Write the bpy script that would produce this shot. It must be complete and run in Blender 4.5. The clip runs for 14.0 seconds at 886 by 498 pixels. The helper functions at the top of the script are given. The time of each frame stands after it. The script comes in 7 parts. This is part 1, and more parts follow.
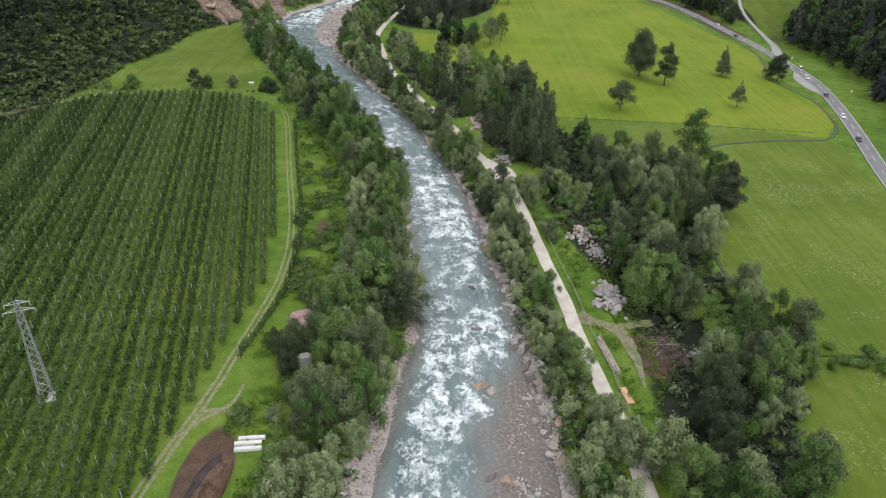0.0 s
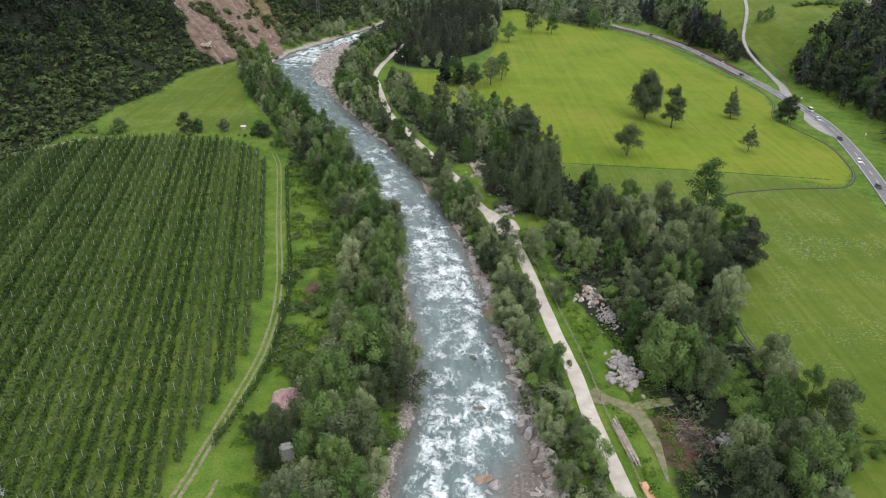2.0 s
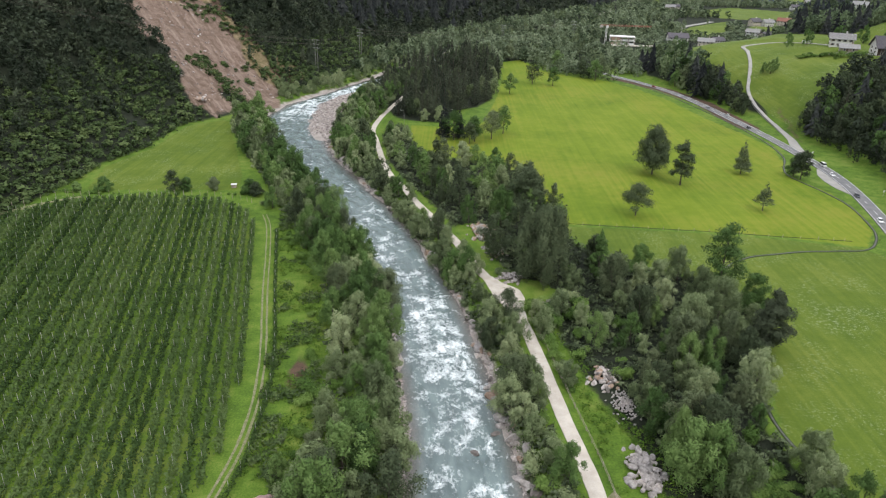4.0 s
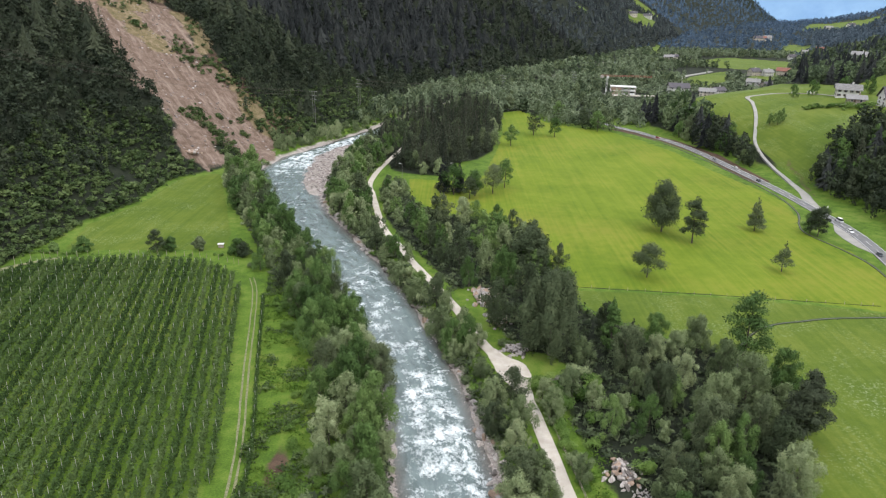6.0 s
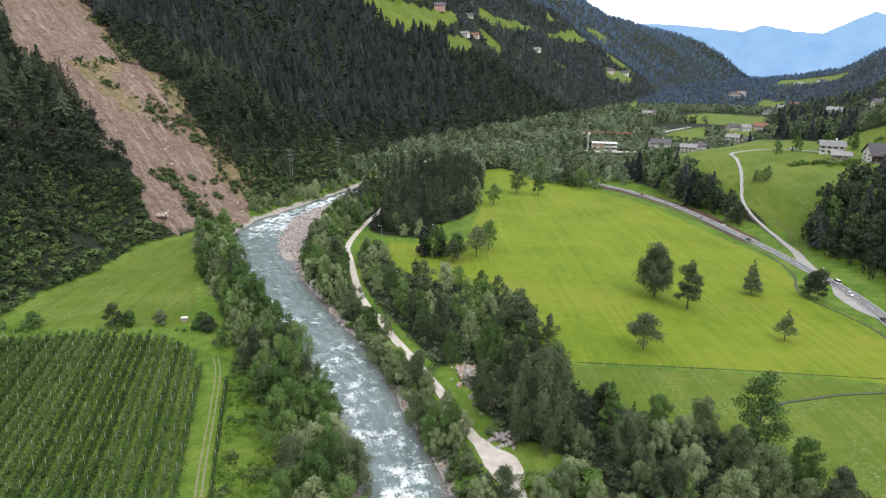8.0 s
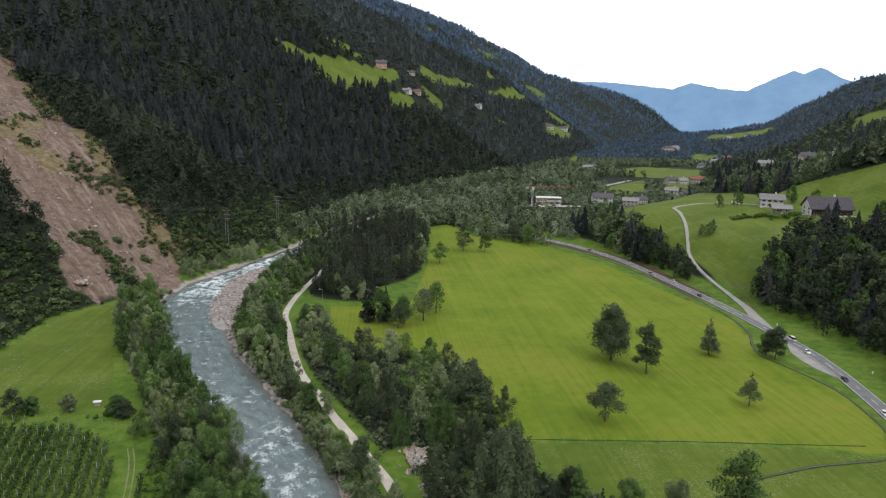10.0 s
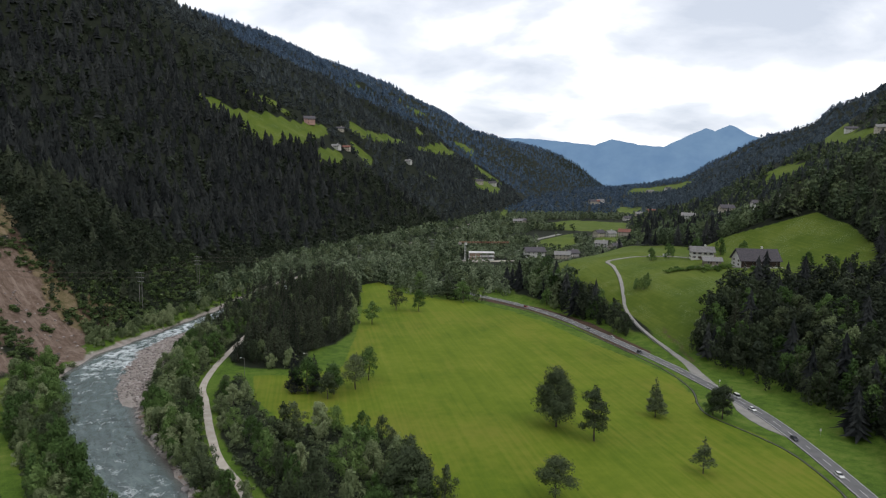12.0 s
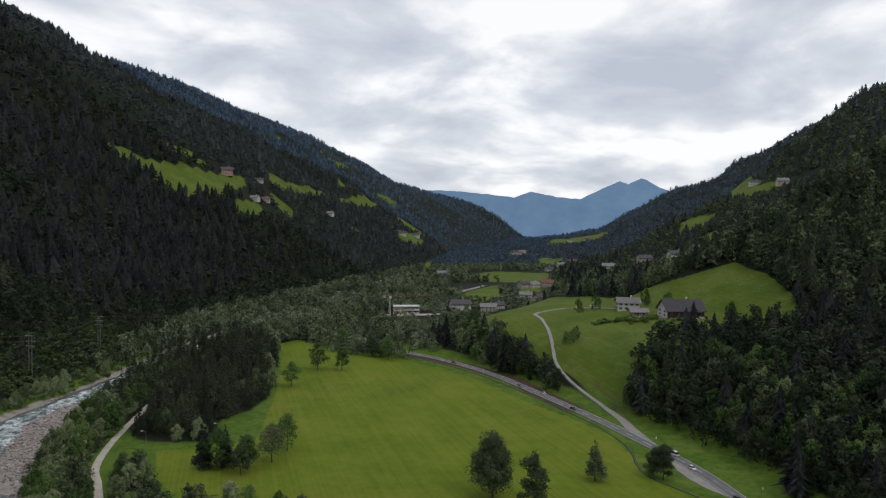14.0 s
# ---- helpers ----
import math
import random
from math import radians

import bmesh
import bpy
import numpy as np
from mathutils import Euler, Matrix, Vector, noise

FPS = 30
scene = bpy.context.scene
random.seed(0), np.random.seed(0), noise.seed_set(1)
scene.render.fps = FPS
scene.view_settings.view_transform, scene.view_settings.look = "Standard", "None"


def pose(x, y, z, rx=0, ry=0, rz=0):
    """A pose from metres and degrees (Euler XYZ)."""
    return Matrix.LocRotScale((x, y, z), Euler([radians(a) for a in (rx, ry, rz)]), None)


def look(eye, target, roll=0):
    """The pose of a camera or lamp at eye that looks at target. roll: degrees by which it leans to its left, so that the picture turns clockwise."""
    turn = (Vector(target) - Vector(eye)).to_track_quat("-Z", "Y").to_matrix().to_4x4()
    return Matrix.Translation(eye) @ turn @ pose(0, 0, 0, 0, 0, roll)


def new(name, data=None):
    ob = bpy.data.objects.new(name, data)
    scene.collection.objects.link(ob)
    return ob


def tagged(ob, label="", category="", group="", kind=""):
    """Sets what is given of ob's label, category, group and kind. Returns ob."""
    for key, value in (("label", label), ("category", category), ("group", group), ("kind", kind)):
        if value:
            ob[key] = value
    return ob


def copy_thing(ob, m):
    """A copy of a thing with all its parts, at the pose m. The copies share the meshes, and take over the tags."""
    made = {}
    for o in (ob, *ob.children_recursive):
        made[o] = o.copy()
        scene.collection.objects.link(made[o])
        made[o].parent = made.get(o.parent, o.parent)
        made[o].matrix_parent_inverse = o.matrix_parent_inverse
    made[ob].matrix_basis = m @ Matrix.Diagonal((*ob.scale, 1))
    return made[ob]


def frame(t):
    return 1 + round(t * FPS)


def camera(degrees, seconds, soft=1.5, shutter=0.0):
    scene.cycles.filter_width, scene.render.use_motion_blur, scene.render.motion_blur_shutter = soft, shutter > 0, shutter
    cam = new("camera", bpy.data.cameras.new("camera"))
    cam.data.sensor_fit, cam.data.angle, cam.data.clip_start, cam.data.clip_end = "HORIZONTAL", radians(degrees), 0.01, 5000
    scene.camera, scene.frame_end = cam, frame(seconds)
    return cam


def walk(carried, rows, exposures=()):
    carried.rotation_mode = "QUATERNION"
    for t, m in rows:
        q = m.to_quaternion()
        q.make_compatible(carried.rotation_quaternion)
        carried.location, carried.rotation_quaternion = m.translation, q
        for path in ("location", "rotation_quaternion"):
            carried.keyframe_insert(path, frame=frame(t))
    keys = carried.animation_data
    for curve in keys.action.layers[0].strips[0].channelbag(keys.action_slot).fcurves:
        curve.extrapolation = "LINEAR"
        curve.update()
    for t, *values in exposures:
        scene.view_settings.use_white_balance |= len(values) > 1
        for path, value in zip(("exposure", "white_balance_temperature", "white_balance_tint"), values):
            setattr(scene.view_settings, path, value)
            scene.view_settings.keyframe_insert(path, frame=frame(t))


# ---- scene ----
LENS = 64.55
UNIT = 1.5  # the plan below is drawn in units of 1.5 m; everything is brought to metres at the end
cam = camera(LENS, 14.0, soft=1.2)
PATH = [
    (0, (-0.00, -0.00, 70.00), (-0.00, 86.78, 20.30), 1.76),
    (0.5, (0.01, 2.98, 70.16), (-0.00, 90.16, 21.17), 1.74),
    (1, (0.03, 6.00, 70.27), (-0.02, 93.60, 22.04), 1.71),
    (1.5, (0.05, 9.07, 70.38), (-0.05, 97.17, 23.07), 1.67),
    (2, (0.06, 12.19, 70.49), (-0.09, 100.98, 24.49), 1.67),
    (2.5, (0.11, 15.31, 70.59), (-0.14, 104.79, 25.94), 1.64),
    (3, (0.18, 18.45, 70.67), (-0.13, 108.61, 27.42), 1.62),
    (5.5, (0.46, 34.75, 70.44), (-0.20, 128.09, 34.56), 1.40),
    (6, (0.55, 38.03, 70.43), (-0.18, 131.94, 36.07), 1.40),
    (6.5, (0.66, 41.34, 70.44), (-0.17, 135.86, 37.81), 1.32),
    (7, (0.74, 44.68, 70.50), (-0.02, 139.82, 39.70), 1.28),
    (7.5, (0.81, 48.07, 70.58), (0.98, 143.78, 41.61), 1.22),
    (8, (0.91, 51.44, 70.66), (2.43, 147.68, 43.54), 1.20),
    (10.5, (1.48, 67.86, 70.63), (13.06, 165.61, 52.98), 1.14),
    (11, (1.75, 71.07, 70.53), (15.74, 168.84, 54.86), 1.08),
    (11.5, (2.02, 74.26, 70.45), (18.47, 171.94, 56.77), 1.01),
    (12, (2.35, 77.40, 70.44), (21.25, 174.89, 58.67), 0.97),
    (12.5, (2.72, 80.52, 70.43), (24.17, 177.69, 60.53), 0.93),
    (13, (3.17, 83.63, 70.41), (27.25, 180.36, 62.35), 0.93),
    (13.5, (3.64, 86.74, 70.40), (30.36, 182.91, 64.23), 0.87),
    (14, (4.12, 89.85, 70.37), (33.68, 185.29, 66.09), 0.85),
]

EXPOSURES = [(0.0, 0.62), (3.0, 0.7), (6.5, 0.9), (8.0, 0.9), (10.5, 0.1), (11.0, -0.05), (12.5, -0.28), (14.0, -0.58)]
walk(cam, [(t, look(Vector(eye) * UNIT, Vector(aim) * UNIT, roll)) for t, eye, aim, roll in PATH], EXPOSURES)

# ---- world, sun ----
world = bpy.data.worlds.new("overcast_sky")
world.use_nodes = True
scene.world = world


def build_sky():
    nt = world.node_tree
    nt.nodes.clear()
    out = nt.nodes.new("ShaderNodeOutputWorld")
    bg = nt.nodes.new("ShaderNodeBackground")
    sky = nt.nodes.new("ShaderNodeTexSky")
    sky.sky_type = "NISHITA"
    sky.sun_disc = False
    sky.sun_elevation = radians(52)
    sky.sun_rotation = radians(150)
    dim = nt.nodes.new("ShaderNodeVectorMath")
    dim.operation = "SCALE"
    dim.inputs["Scale"].default_value = 0.09
    nt.links.new(sky.outputs[0], dim.inputs[0])
    co = nt.nodes.new("ShaderNodeTexCoord")
    # cloud deck: direction divided by height, so that layers flatten towards the horizon
    sep = nt.nodes.new("ShaderNodeSeparateXYZ")
    nt.links.new(co.outputs["Generated"], sep.inputs[0])
    lift = nt.nodes.new("ShaderNodeMath")
    lift.operation = "ADD"
    lift.inputs[1].default_value = 0.24
    absz = nt.nodes.new("ShaderNodeMath")
    absz.operation = "ABSOLUTE"
    nt.links.new(sep.outputs[2], absz.inputs[0])
    nt.links.new(absz.outputs[0], lift.inputs[0])
    comb = nt.nodes.new("ShaderNodeCombineXYZ")
    for k in range(2):
        dv = nt.nodes.new("ShaderNodeMath")
        dv.operation = "DIVIDE"
        nt.links.new(sep.outputs[k], dv.inputs[0])
        nt.links.new(lift.outputs[0], dv.inputs[1])
        nt.links.new(dv.outputs[0], comb.inputs[k])
    big = nt.nodes.new("ShaderNodeTexNoise")
    big.inputs["Scale"].default_value = 1.9
    big.inputs["Detail"].default_value = 6
    big.inputs["Roughness"].default_value = 0.52
    big.inputs["Distortion"].default_value = 0.25
    nt.links.new(comb.outputs[0], big.inputs["Vector"])
    ramp = nt.nodes.new("ShaderNodeValToRGB")
    e = ramp.color_ramp.elements
    e[0].position, e[0].color = 0.34, (0.64, 0.69, 0.79, 1)
    e[1].position, e[1].color = 0.6, (1.24, 1.24, 1.25, 1)
    m = ramp.color_ramp.elements.new(0.48)
    m.color = (0.85, 0.885, 0.965, 1)
    nt.links.new(big.outputs["Fac"], ramp.inputs[0])
    mix = nt.nodes.new("ShaderNodeMix")
    mix.data_type = "RGBA"
    mix.inputs["Factor"].default_value = 0.88
    nt.links.new(dim.outputs[0], mix.inputs["A"])
    nt.links.new(ramp.outputs[0], mix.inputs["B"])
    bg.inputs["Strength"].default_value = 1.3
    nt.links.new(mix.outputs["Result"], bg.inputs["Color"])
    nt.links.new(bg.outputs[0], out.inputs[0])


build_sky()
sun = new("sun", bpy.data.lights.new("sun", "SUN"))
sun.data.energy = 0.9
sun.data.angle = radians(20)
sun.data.color = (1.0, 0.96, 0.9)
sun.matrix_world = look((0, 0, 0), (-0.31, 0.53, -0.79))


# ---- materials ----
def material(name, rough=0.9):
    m = bpy.data.materials.new(name)
    m.use_nodes = True
    b = m.node_tree.nodes["Principled BSDF"]
    b.inputs["Roughness"].default_value = rough
    b.inputs["Specular IOR Level"].default_value = 0.25
    return m, m.node_tree, b


def noise_node(nt, scale, detail=4, rough=0.55, vector=None):
    n = nt.nodes.new("ShaderNodeTexNoise")
    n.inputs["Scale"].default_value = scale
    n.inputs["Detail"].default_value = detail
    n.inputs["Roughness"].default_value = rough
    if vector is None:
        vector = nt.nodes.new("ShaderNodeTexCoord").outputs["Object"]
    nt.links.new(vector, n.inputs["Vector"])
    return n.outputs["Fac"]


def ramp_node(nt, fac, stops):
    r = nt.nodes.new("ShaderNodeValToRGB")
    el = r.color_ramp.elements
    while len(el) < len(stops):
        el.new(0.5)
    for k, (p, c) in enumerate(stops):
        el[k].position = p
        el[k].color = (*c, 1)
    nt.links.new(fac, r.inputs[0])
    return r.outputs[0]


def mix_node(nt, fac, a, b, blend="MIX"):
    m = nt.nodes.new("ShaderNodeMix")
    m.data_type = "RGBA"
    m.blend_type = blend
    for key, v in (("Factor", fac), ("A", a), ("B", b)):
        if isinstance(v, (int, float)):
            m.inputs[key].default_value = v
        elif isinstance(v, tuple):
            m.inputs[key].default_value = (*v, 1)
        else:
            nt.links.new(v, m.inputs[key])
    return m.outputs["Result"]


def math_node(nt, op, a, b=None):
    m = nt.nodes.new("ShaderNodeMath")
    m.operation = op
    for k, v in enumerate((a, b)):
        if v is None:
            continue
        if isinstance(v, (int, float)):
            m.inputs[k].default_value = v
        else:
            nt.links.new(v, m.inputs[k])
    return m.outputs[0]


def bump_node(nt, bsdf, height, strength=0.5, distance=0.1):
    b = nt.nodes.new("ShaderNodeBump")
    b.inputs["Strength"].default_value = strength
    b.inputs["Distance"].default_value = distance
    nt.links.new(height, b.inputs["Height"])
    nt.links.new(b.outputs[0], bsdf.inputs["Normal"])


def simple_mat(name, c0, c1, scale=1.0, rough=0.85, bump=0.3, dist=0.05, metal=0.0, grain=8.0):
    """Two tones at two scales, with fine relief."""
    m, nt, b = material(name, rough)
    coarse = noise_node(nt, scale, 5)
    fine = noise_node(nt, scale * grain, 3)
    f = math_node(nt, "ADD", math_node(nt, "MULTIPLY", coarse, 0.65), math_node(nt, "MULTIPLY", fine, 0.35))
    nt.links.new(ramp_node(nt, f, [(0.35, c0), (0.65, c1)]), b.inputs["Base Color"])
    b.inputs["Metallic"].default_value = metal
    if bump:
        bump_node(nt, b, fine, bump, dist)
    return m


def leaf_mat(name, c0, c1, c2):
    """Foliage: tone by tree, by clump, and a little light through the leaf."""
    m, nt, b = material(name, 0.6)
    b.inputs["Specular IOR Level"].default_value = 0.07
    geo = nt.nodes.new("ShaderNodeNewGeometry")
    info = nt.nodes.new("ShaderNodeObjectInfo")
    tint = nt.nodes.new("ShaderNodeAttribute")
    tint.attribute_name = "tint"
    clump = noise_node(nt, 0.55, 3)
    own = math_node(nt, "FRACT", math_node(nt, "ADD", tint.outputs["Fac"], info.outputs["Random"]))
    f = math_node(nt, "ADD", math_node(nt, "MULTIPLY", geo.outputs["Random Per Island"], 0.09),
                  math_node(nt, "ADD", math_node(nt, "MULTIPLY", own, 0.45), math_node(nt, "MULTIPLY", clump, 0.49)))
    col = ramp_node(nt, f, [(0.22, tuple(v * 0.72 for v in c0)), (0.54, tuple(v * 0.88 for v in c1)), (0.88, c2)])
    nt.links.new(col, b.inputs["Base Color"])
    tr = nt.nodes.new("ShaderNodeBsdfTranslucent")
    nt.links.new(col, tr.inputs["Color"])
    mx = nt.nodes.new("ShaderNodeMixShader")
    mx.inputs[0].default_value = 0.14
    out = nt.nodes["Material Output"]
    nt.links.new(b.outputs[0], mx.inputs[1])
    nt.links.new(tr.outputs[0], mx.inputs[2])
    nt.links.new(mx.outputs[0], out.inputs[0])
    return m


def ground_mat():
    m, nt, b = material("ground_cover", 0.95)
    b.inputs["Specular IOR Level"].default_value = 0.1
    co = nt.nodes.new("ShaderNodeTexCoord").outputs["Object"]
    big = noise_node(nt, 0.035, 5, 0.6, co)
    mid = noise_node(nt, 0.35, 5, 0.6, co)
    fine = noise_node(nt, 3.0, 4, 0.7, co)
    a = nt.nodes.new("ShaderNodeAttribute")
    a.attribute_name = "cover"
    s1 = nt.nodes.new("ShaderNodeSeparateColor")
    nt.links.new(a.outputs["Color"], s1.inputs[0])
    a2 = nt.nodes.new("ShaderNodeAttribute")
    a2.attribute_name = "cover_b"
    s2 = nt.nodes.new("ShaderNodeSeparateColor")
    nt.links.new(a2.outputs["Color"], s2.inputs[0])

    def edge(v):
        # breaks the border between two covers with small-scale noise
        w = math_node(nt, "ADD", v, math_node(nt, "MULTIPLY", math_node(nt, "SUBTRACT", mid, 0.5), 0.5))
        w = math_node(nt, "ADD", w, math_node(nt, "MULTIPLY", math_node(nt, "SUBTRACT", fine, 0.5), 0.3))
        return ramp_node(nt, w, [(0.4, (0, 0, 0)), (0.6, (1, 1, 1))])
    tex = math_node(nt, "ADD", math_node(nt, "MULTIPLY", mid, 0.5), math_node(nt, "MULTIPLY", fine, 0.5))
    rough_grass = ramp_node(nt, math_node(nt, "ADD", math_node(nt, "MULTIPLY", big, 0.35), math_node(nt, "MULTIPLY", tex, 0.65)), [(0.38, (0.034, 0.068, 0.011)), (0.5, (0.076, 0.13, 0.017)), (0.63, (0.146, 0.175, 0.04))])
    # mown meadow with broad drifts and mowing swaths
    mp = nt.nodes.new("ShaderNodeMapping")
    mp.inputs["Rotation"].default_value = (0, 0, radians(-9))
    mp.inputs["Scale"].default_value = (0.95, 0.012, 1)
    nt.links.new(co, mp.inputs[0])
    sw = noise_node(nt, 1.0, 2, 0.5, mp.outputs[0])
    md = math_node(nt, "ADD", math_node(nt, "MULTIPLY", big, 0.4), math_node(nt, "ADD", math_node(nt, "MULTIPLY", sw, 0.22), math_node(nt, "MULTIPLY", tex, 0.38)))
    meadow = ramp_node(nt, md, [(0.38, (0.076, 0.122, 0.010)), (0.5, (0.112, 0.154, 0.0135)), (0.62, (0.155, 0.184, 0.022))])
    thin = ramp_node(nt, math_node(nt, "ADD", math_node(nt, "MULTIPLY", sw, 0.22), math_node(nt, "ADD", math_node(nt, "MULTIPLY", mid, 0.2), math_node(nt, "MULTIPLY", noise_node(nt, 0.022, 4, 0.6, co), 0.7))), [(0.55, (0, 0, 0)), (0.72, (0.6, 0.6, 0.6))])
    meadow = mix_node(nt, thin, meadow, (0.165, 0.162, 0.026))
    # unmown meadow with pale flower heads
    fl = ramp_node(nt, noise_node(nt, 1.7, 5, 0.75, co), [(0.53, (0, 0, 0)), (0.66, (1, 1, 1))])
    fl = mix_node(nt, 1.0, fl, ramp_node(nt, noise_node(nt, 0.08, 3, 0.5, co), [(0.46, (0.04, 0.04, 0.04)), (0.62, (0.8, 0.8, 0.8))]), "MULTIPLY")
    tall = mix_node(nt, fl, ramp_node(nt, md, [(0.38, (0.054, 0.088, 0.0115)), (0.5, (0.078, 0.112, 0.015)), (0.62, (0.112, 0.138, 0.024))]), (0.22, 0.25, 0.15))
    # forest floor; the dark of the gaps between crowns is put into its colour
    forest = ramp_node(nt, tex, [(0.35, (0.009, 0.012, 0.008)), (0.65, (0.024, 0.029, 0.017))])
    stone = ramp_node(nt, tex, [(0.32, (0.135, 0.118, 0.105)), (0.5, (0.265, 0.235, 0.212)), (0.68, (0.40, 0.365, 0.34))])
    slide = ramp_node(nt, tex, [(0.36, (0.068, 0.043, 0.03)), (0.5, (0.142, 0.101, 0.078)), (0.66, (0.208, 0.157, 0.126))])
    earth = ramp_node(nt, tex, [(0.35, (0.0374, 0.0245, 0.0177)), (0.65, (0.109, 0.0714, 0.051))])
    col = rough_grass
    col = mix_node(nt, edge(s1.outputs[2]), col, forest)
    col = mix_node(nt, edge(s1.outputs[0]), col, meadow)
    col = mix_node(nt, edge(s2.outputs[1]), col, tall)
    col = mix_node(nt, edge(s2.outputs[2]), col, earth)
    col = mix_node(nt, edge(s1.outputs[1]), col, stone)
    turn = nt.nodes.new("ShaderNodeMapping")
    turn.inputs["Rotation"].default_value = (0, 0, radians(-42))
    nt.links.new(co, turn.inputs[0])
    run = nt.nodes.new("ShaderNodeMapping")
    run.inputs["Scale"].default_value = (0.42, 0.05, 0.05)
    nt.links.new(turn.outputs[0], run.inputs[0])
    streak = noise_node(nt, 1.0, 6, 0.65, run.outputs[0])
    slide = mix_node(nt, ramp_node(nt, streak, [(0.36, (1, 1, 1)), (0.47, (0, 0, 0))]), slide, (0.095, 0.066, 0.048))
    slide = mix_node(nt, ramp_node(nt, streak, [(0.54, (0, 0, 0)), (0.66, (0.7, 0.7, 0.7))]), slide, (0.245, 0.19, 0.155))
    ochre = ramp_node(nt, tex, [(0.36, (0.06, 0.066, 0.024)), (0.48, (0.125, 0.098, 0.05)), (0.62, (0.215, 0.165, 0.11))])
    col = mix_node(nt, edge(a2.outputs["Alpha"]), col, ochre)
    col = mix_node(nt, edge(s2.outputs[0]), col, slide)
    nt.links.new(col, b.inputs["Base Color"])
    bump_node(nt, b, tex, 0.6, 0.25)
    return m


def water_mat():
    m, nt, b = material("river_water", 0.12)
    b.inputs["Specular IOR Level"].default_value = 0.5
    a = nt.nodes.new("ShaderNodeAttribute")
    a.attribute_name = "rapid"
    sh = nt.nodes.new("ShaderNodeAttribute")
    sh.attribute_name = "shallow"
    uv = nt.nodes.new("ShaderNodeAttribute")
    uv.attribute_name = "flow"

    def flow(sx, sy, scale, detail, rough, distort=0.0):
        mp = nt.nodes.new("ShaderNodeMapping")
        mp.inputs["Scale"].default_value = (sx, sy, 1)
        nt.links.new(uv.outputs["Vector"], mp.inputs[0])
        n = nt.nodes.new("ShaderNodeTexNoise")
        for key, v in (("Scale", scale), ("Detail", detail), ("Roughness", rough), ("Distortion", distort)):
            n.inputs[key].default_value = v
        nt.links.new(mp.outputs[0], n.inputs["Vector"])
        return n.outputs["Fac"]
    warp = nt.nodes.new("ShaderNodeTexNoise")
    warp.inputs["Scale"].default_value = 0.42
    warp.inputs["Detail"].default_value = 5
    nt.links.new(uv.outputs["Vector"], warp.inputs["Vector"])
    add = nt.nodes.new("ShaderNodeVectorMath")
    add.operation = "MULTIPLY_ADD"
    nt.links.new(warp.outputs["Color"], add.inputs[0])
    add.inputs[1].default_value = (3.0, 3.0, 0)
    nt.links.new(uv.outputs["Vector"], add.inputs[2])

    def swirl(sx, sy, detail, rough):
        mp = nt.nodes.new("ShaderNodeMapping")
        mp.inputs["Scale"].default_value = (sx, sy, 1)
        nt.links.new(add.outputs[0], mp.inputs[0])
        return noise_node(nt, 1.0, detail, rough, mp.outputs[0])
    patch = swirl(0.42, 0.3, 3, 0.5)
    ridge = swirl(0.95, 0.75, 5, 0.62)
    fine = flow(1.0, 0.6, 1.9, 6, 0.72, 0.4)
    lace = math_node(nt, "SUBTRACT", 1.0, math_node(nt, "ABSOLUTE", math_node(nt, "MULTIPLY", math_node(nt, "SUBTRACT", ridge, 0.5), 6.0)))
    f = math_node(nt, "ADD", math_node(nt, "MULTIPLY", patch, 0.5), math_node(nt, "ADD", math_node(nt, "MULTIPLY", ridge, 0.3), math_node(nt, "ADD", math_node(nt, "MULTIPLY", lace, 0.1), math_node(nt, "MULTIPLY", fine, 0.36))))
    thr = math_node(nt, "ADD", f, math_node(nt, "MULTIPLY", math_node(nt, "SUBTRACT", a.outputs["Fac"], 0.5), 0.22))
    foam = ramp_node(nt, thr, [(0.695, (0, 0, 0)), (0.75, (0.26, 0.26, 0.26)), (0.835, (1, 1, 1))])
    deep = ramp_node(nt, flow(1.0, 0.3, 0.5, 4, 0.6, 0.5), [(0.35, (0.064, 0.09, 0.09)), (0.65, (0.128, 0.172, 0.168))])
    bed = ramp_node(nt, flow(1.0, 0.9, 2.0, 6, 0.75), [(0.36, (0.062, 0.054, 0.048)), (0.56, (0.13, 0.108, 0.092)), (0.7, (0.29, 0.245, 0.212))])
    col = mix_node(nt, sh.outputs["Fac"], deep, bed)
    col = mix_node(nt, foam, col, (0.67, 0.71, 0.72))
    nt.links.new(col, b.inputs["Base Color"])
    nt.links.new(math_node(nt, "ADD", math_node(nt, "MULTIPLY", foam, 0.6), 0.2), b.inputs["Roughness"])
    bump_node(nt, b, math_node(nt, "ADD", fine, math_node(nt, "MULTIPLY", ridge, 0.8)), 0.6, 0.4)
    return m


LEAF_SLOPE = leaf_mat("slope_wood_leaf", (0.038, 0.058, 0.032), (0.083, 0.114, 0.058), (0.162, 0.193, 0.096))
LEAF_FERN = leaf_mat("fern_leaf", (0.036, 0.06, 0.022), (0.072, 0.108, 0.038), (0.122, 0.158, 0.06))
LEAF_WOOD = leaf_mat("roadside_wood_leaf", (0.018, 0.026, 0.016), (0.036, 0.048, 0.029), (0.068, 0.082, 0.047))
LEAF_SPRUCE = leaf_mat("spruce_needles", (0.024, 0.032, 0.021), (0.045, 0.056, 0.034), (0.08, 0.092, 0.055))
# next three: aerial haze is painted into the leaf colour, bluer with distance
LEAF_HAZE_RIDGE = leaf_mat("upper_slope_forest_haze", (0.031, 0.039, 0.042), (0.051, 0.062, 0.064), (0.084, 0.097, 0.092))
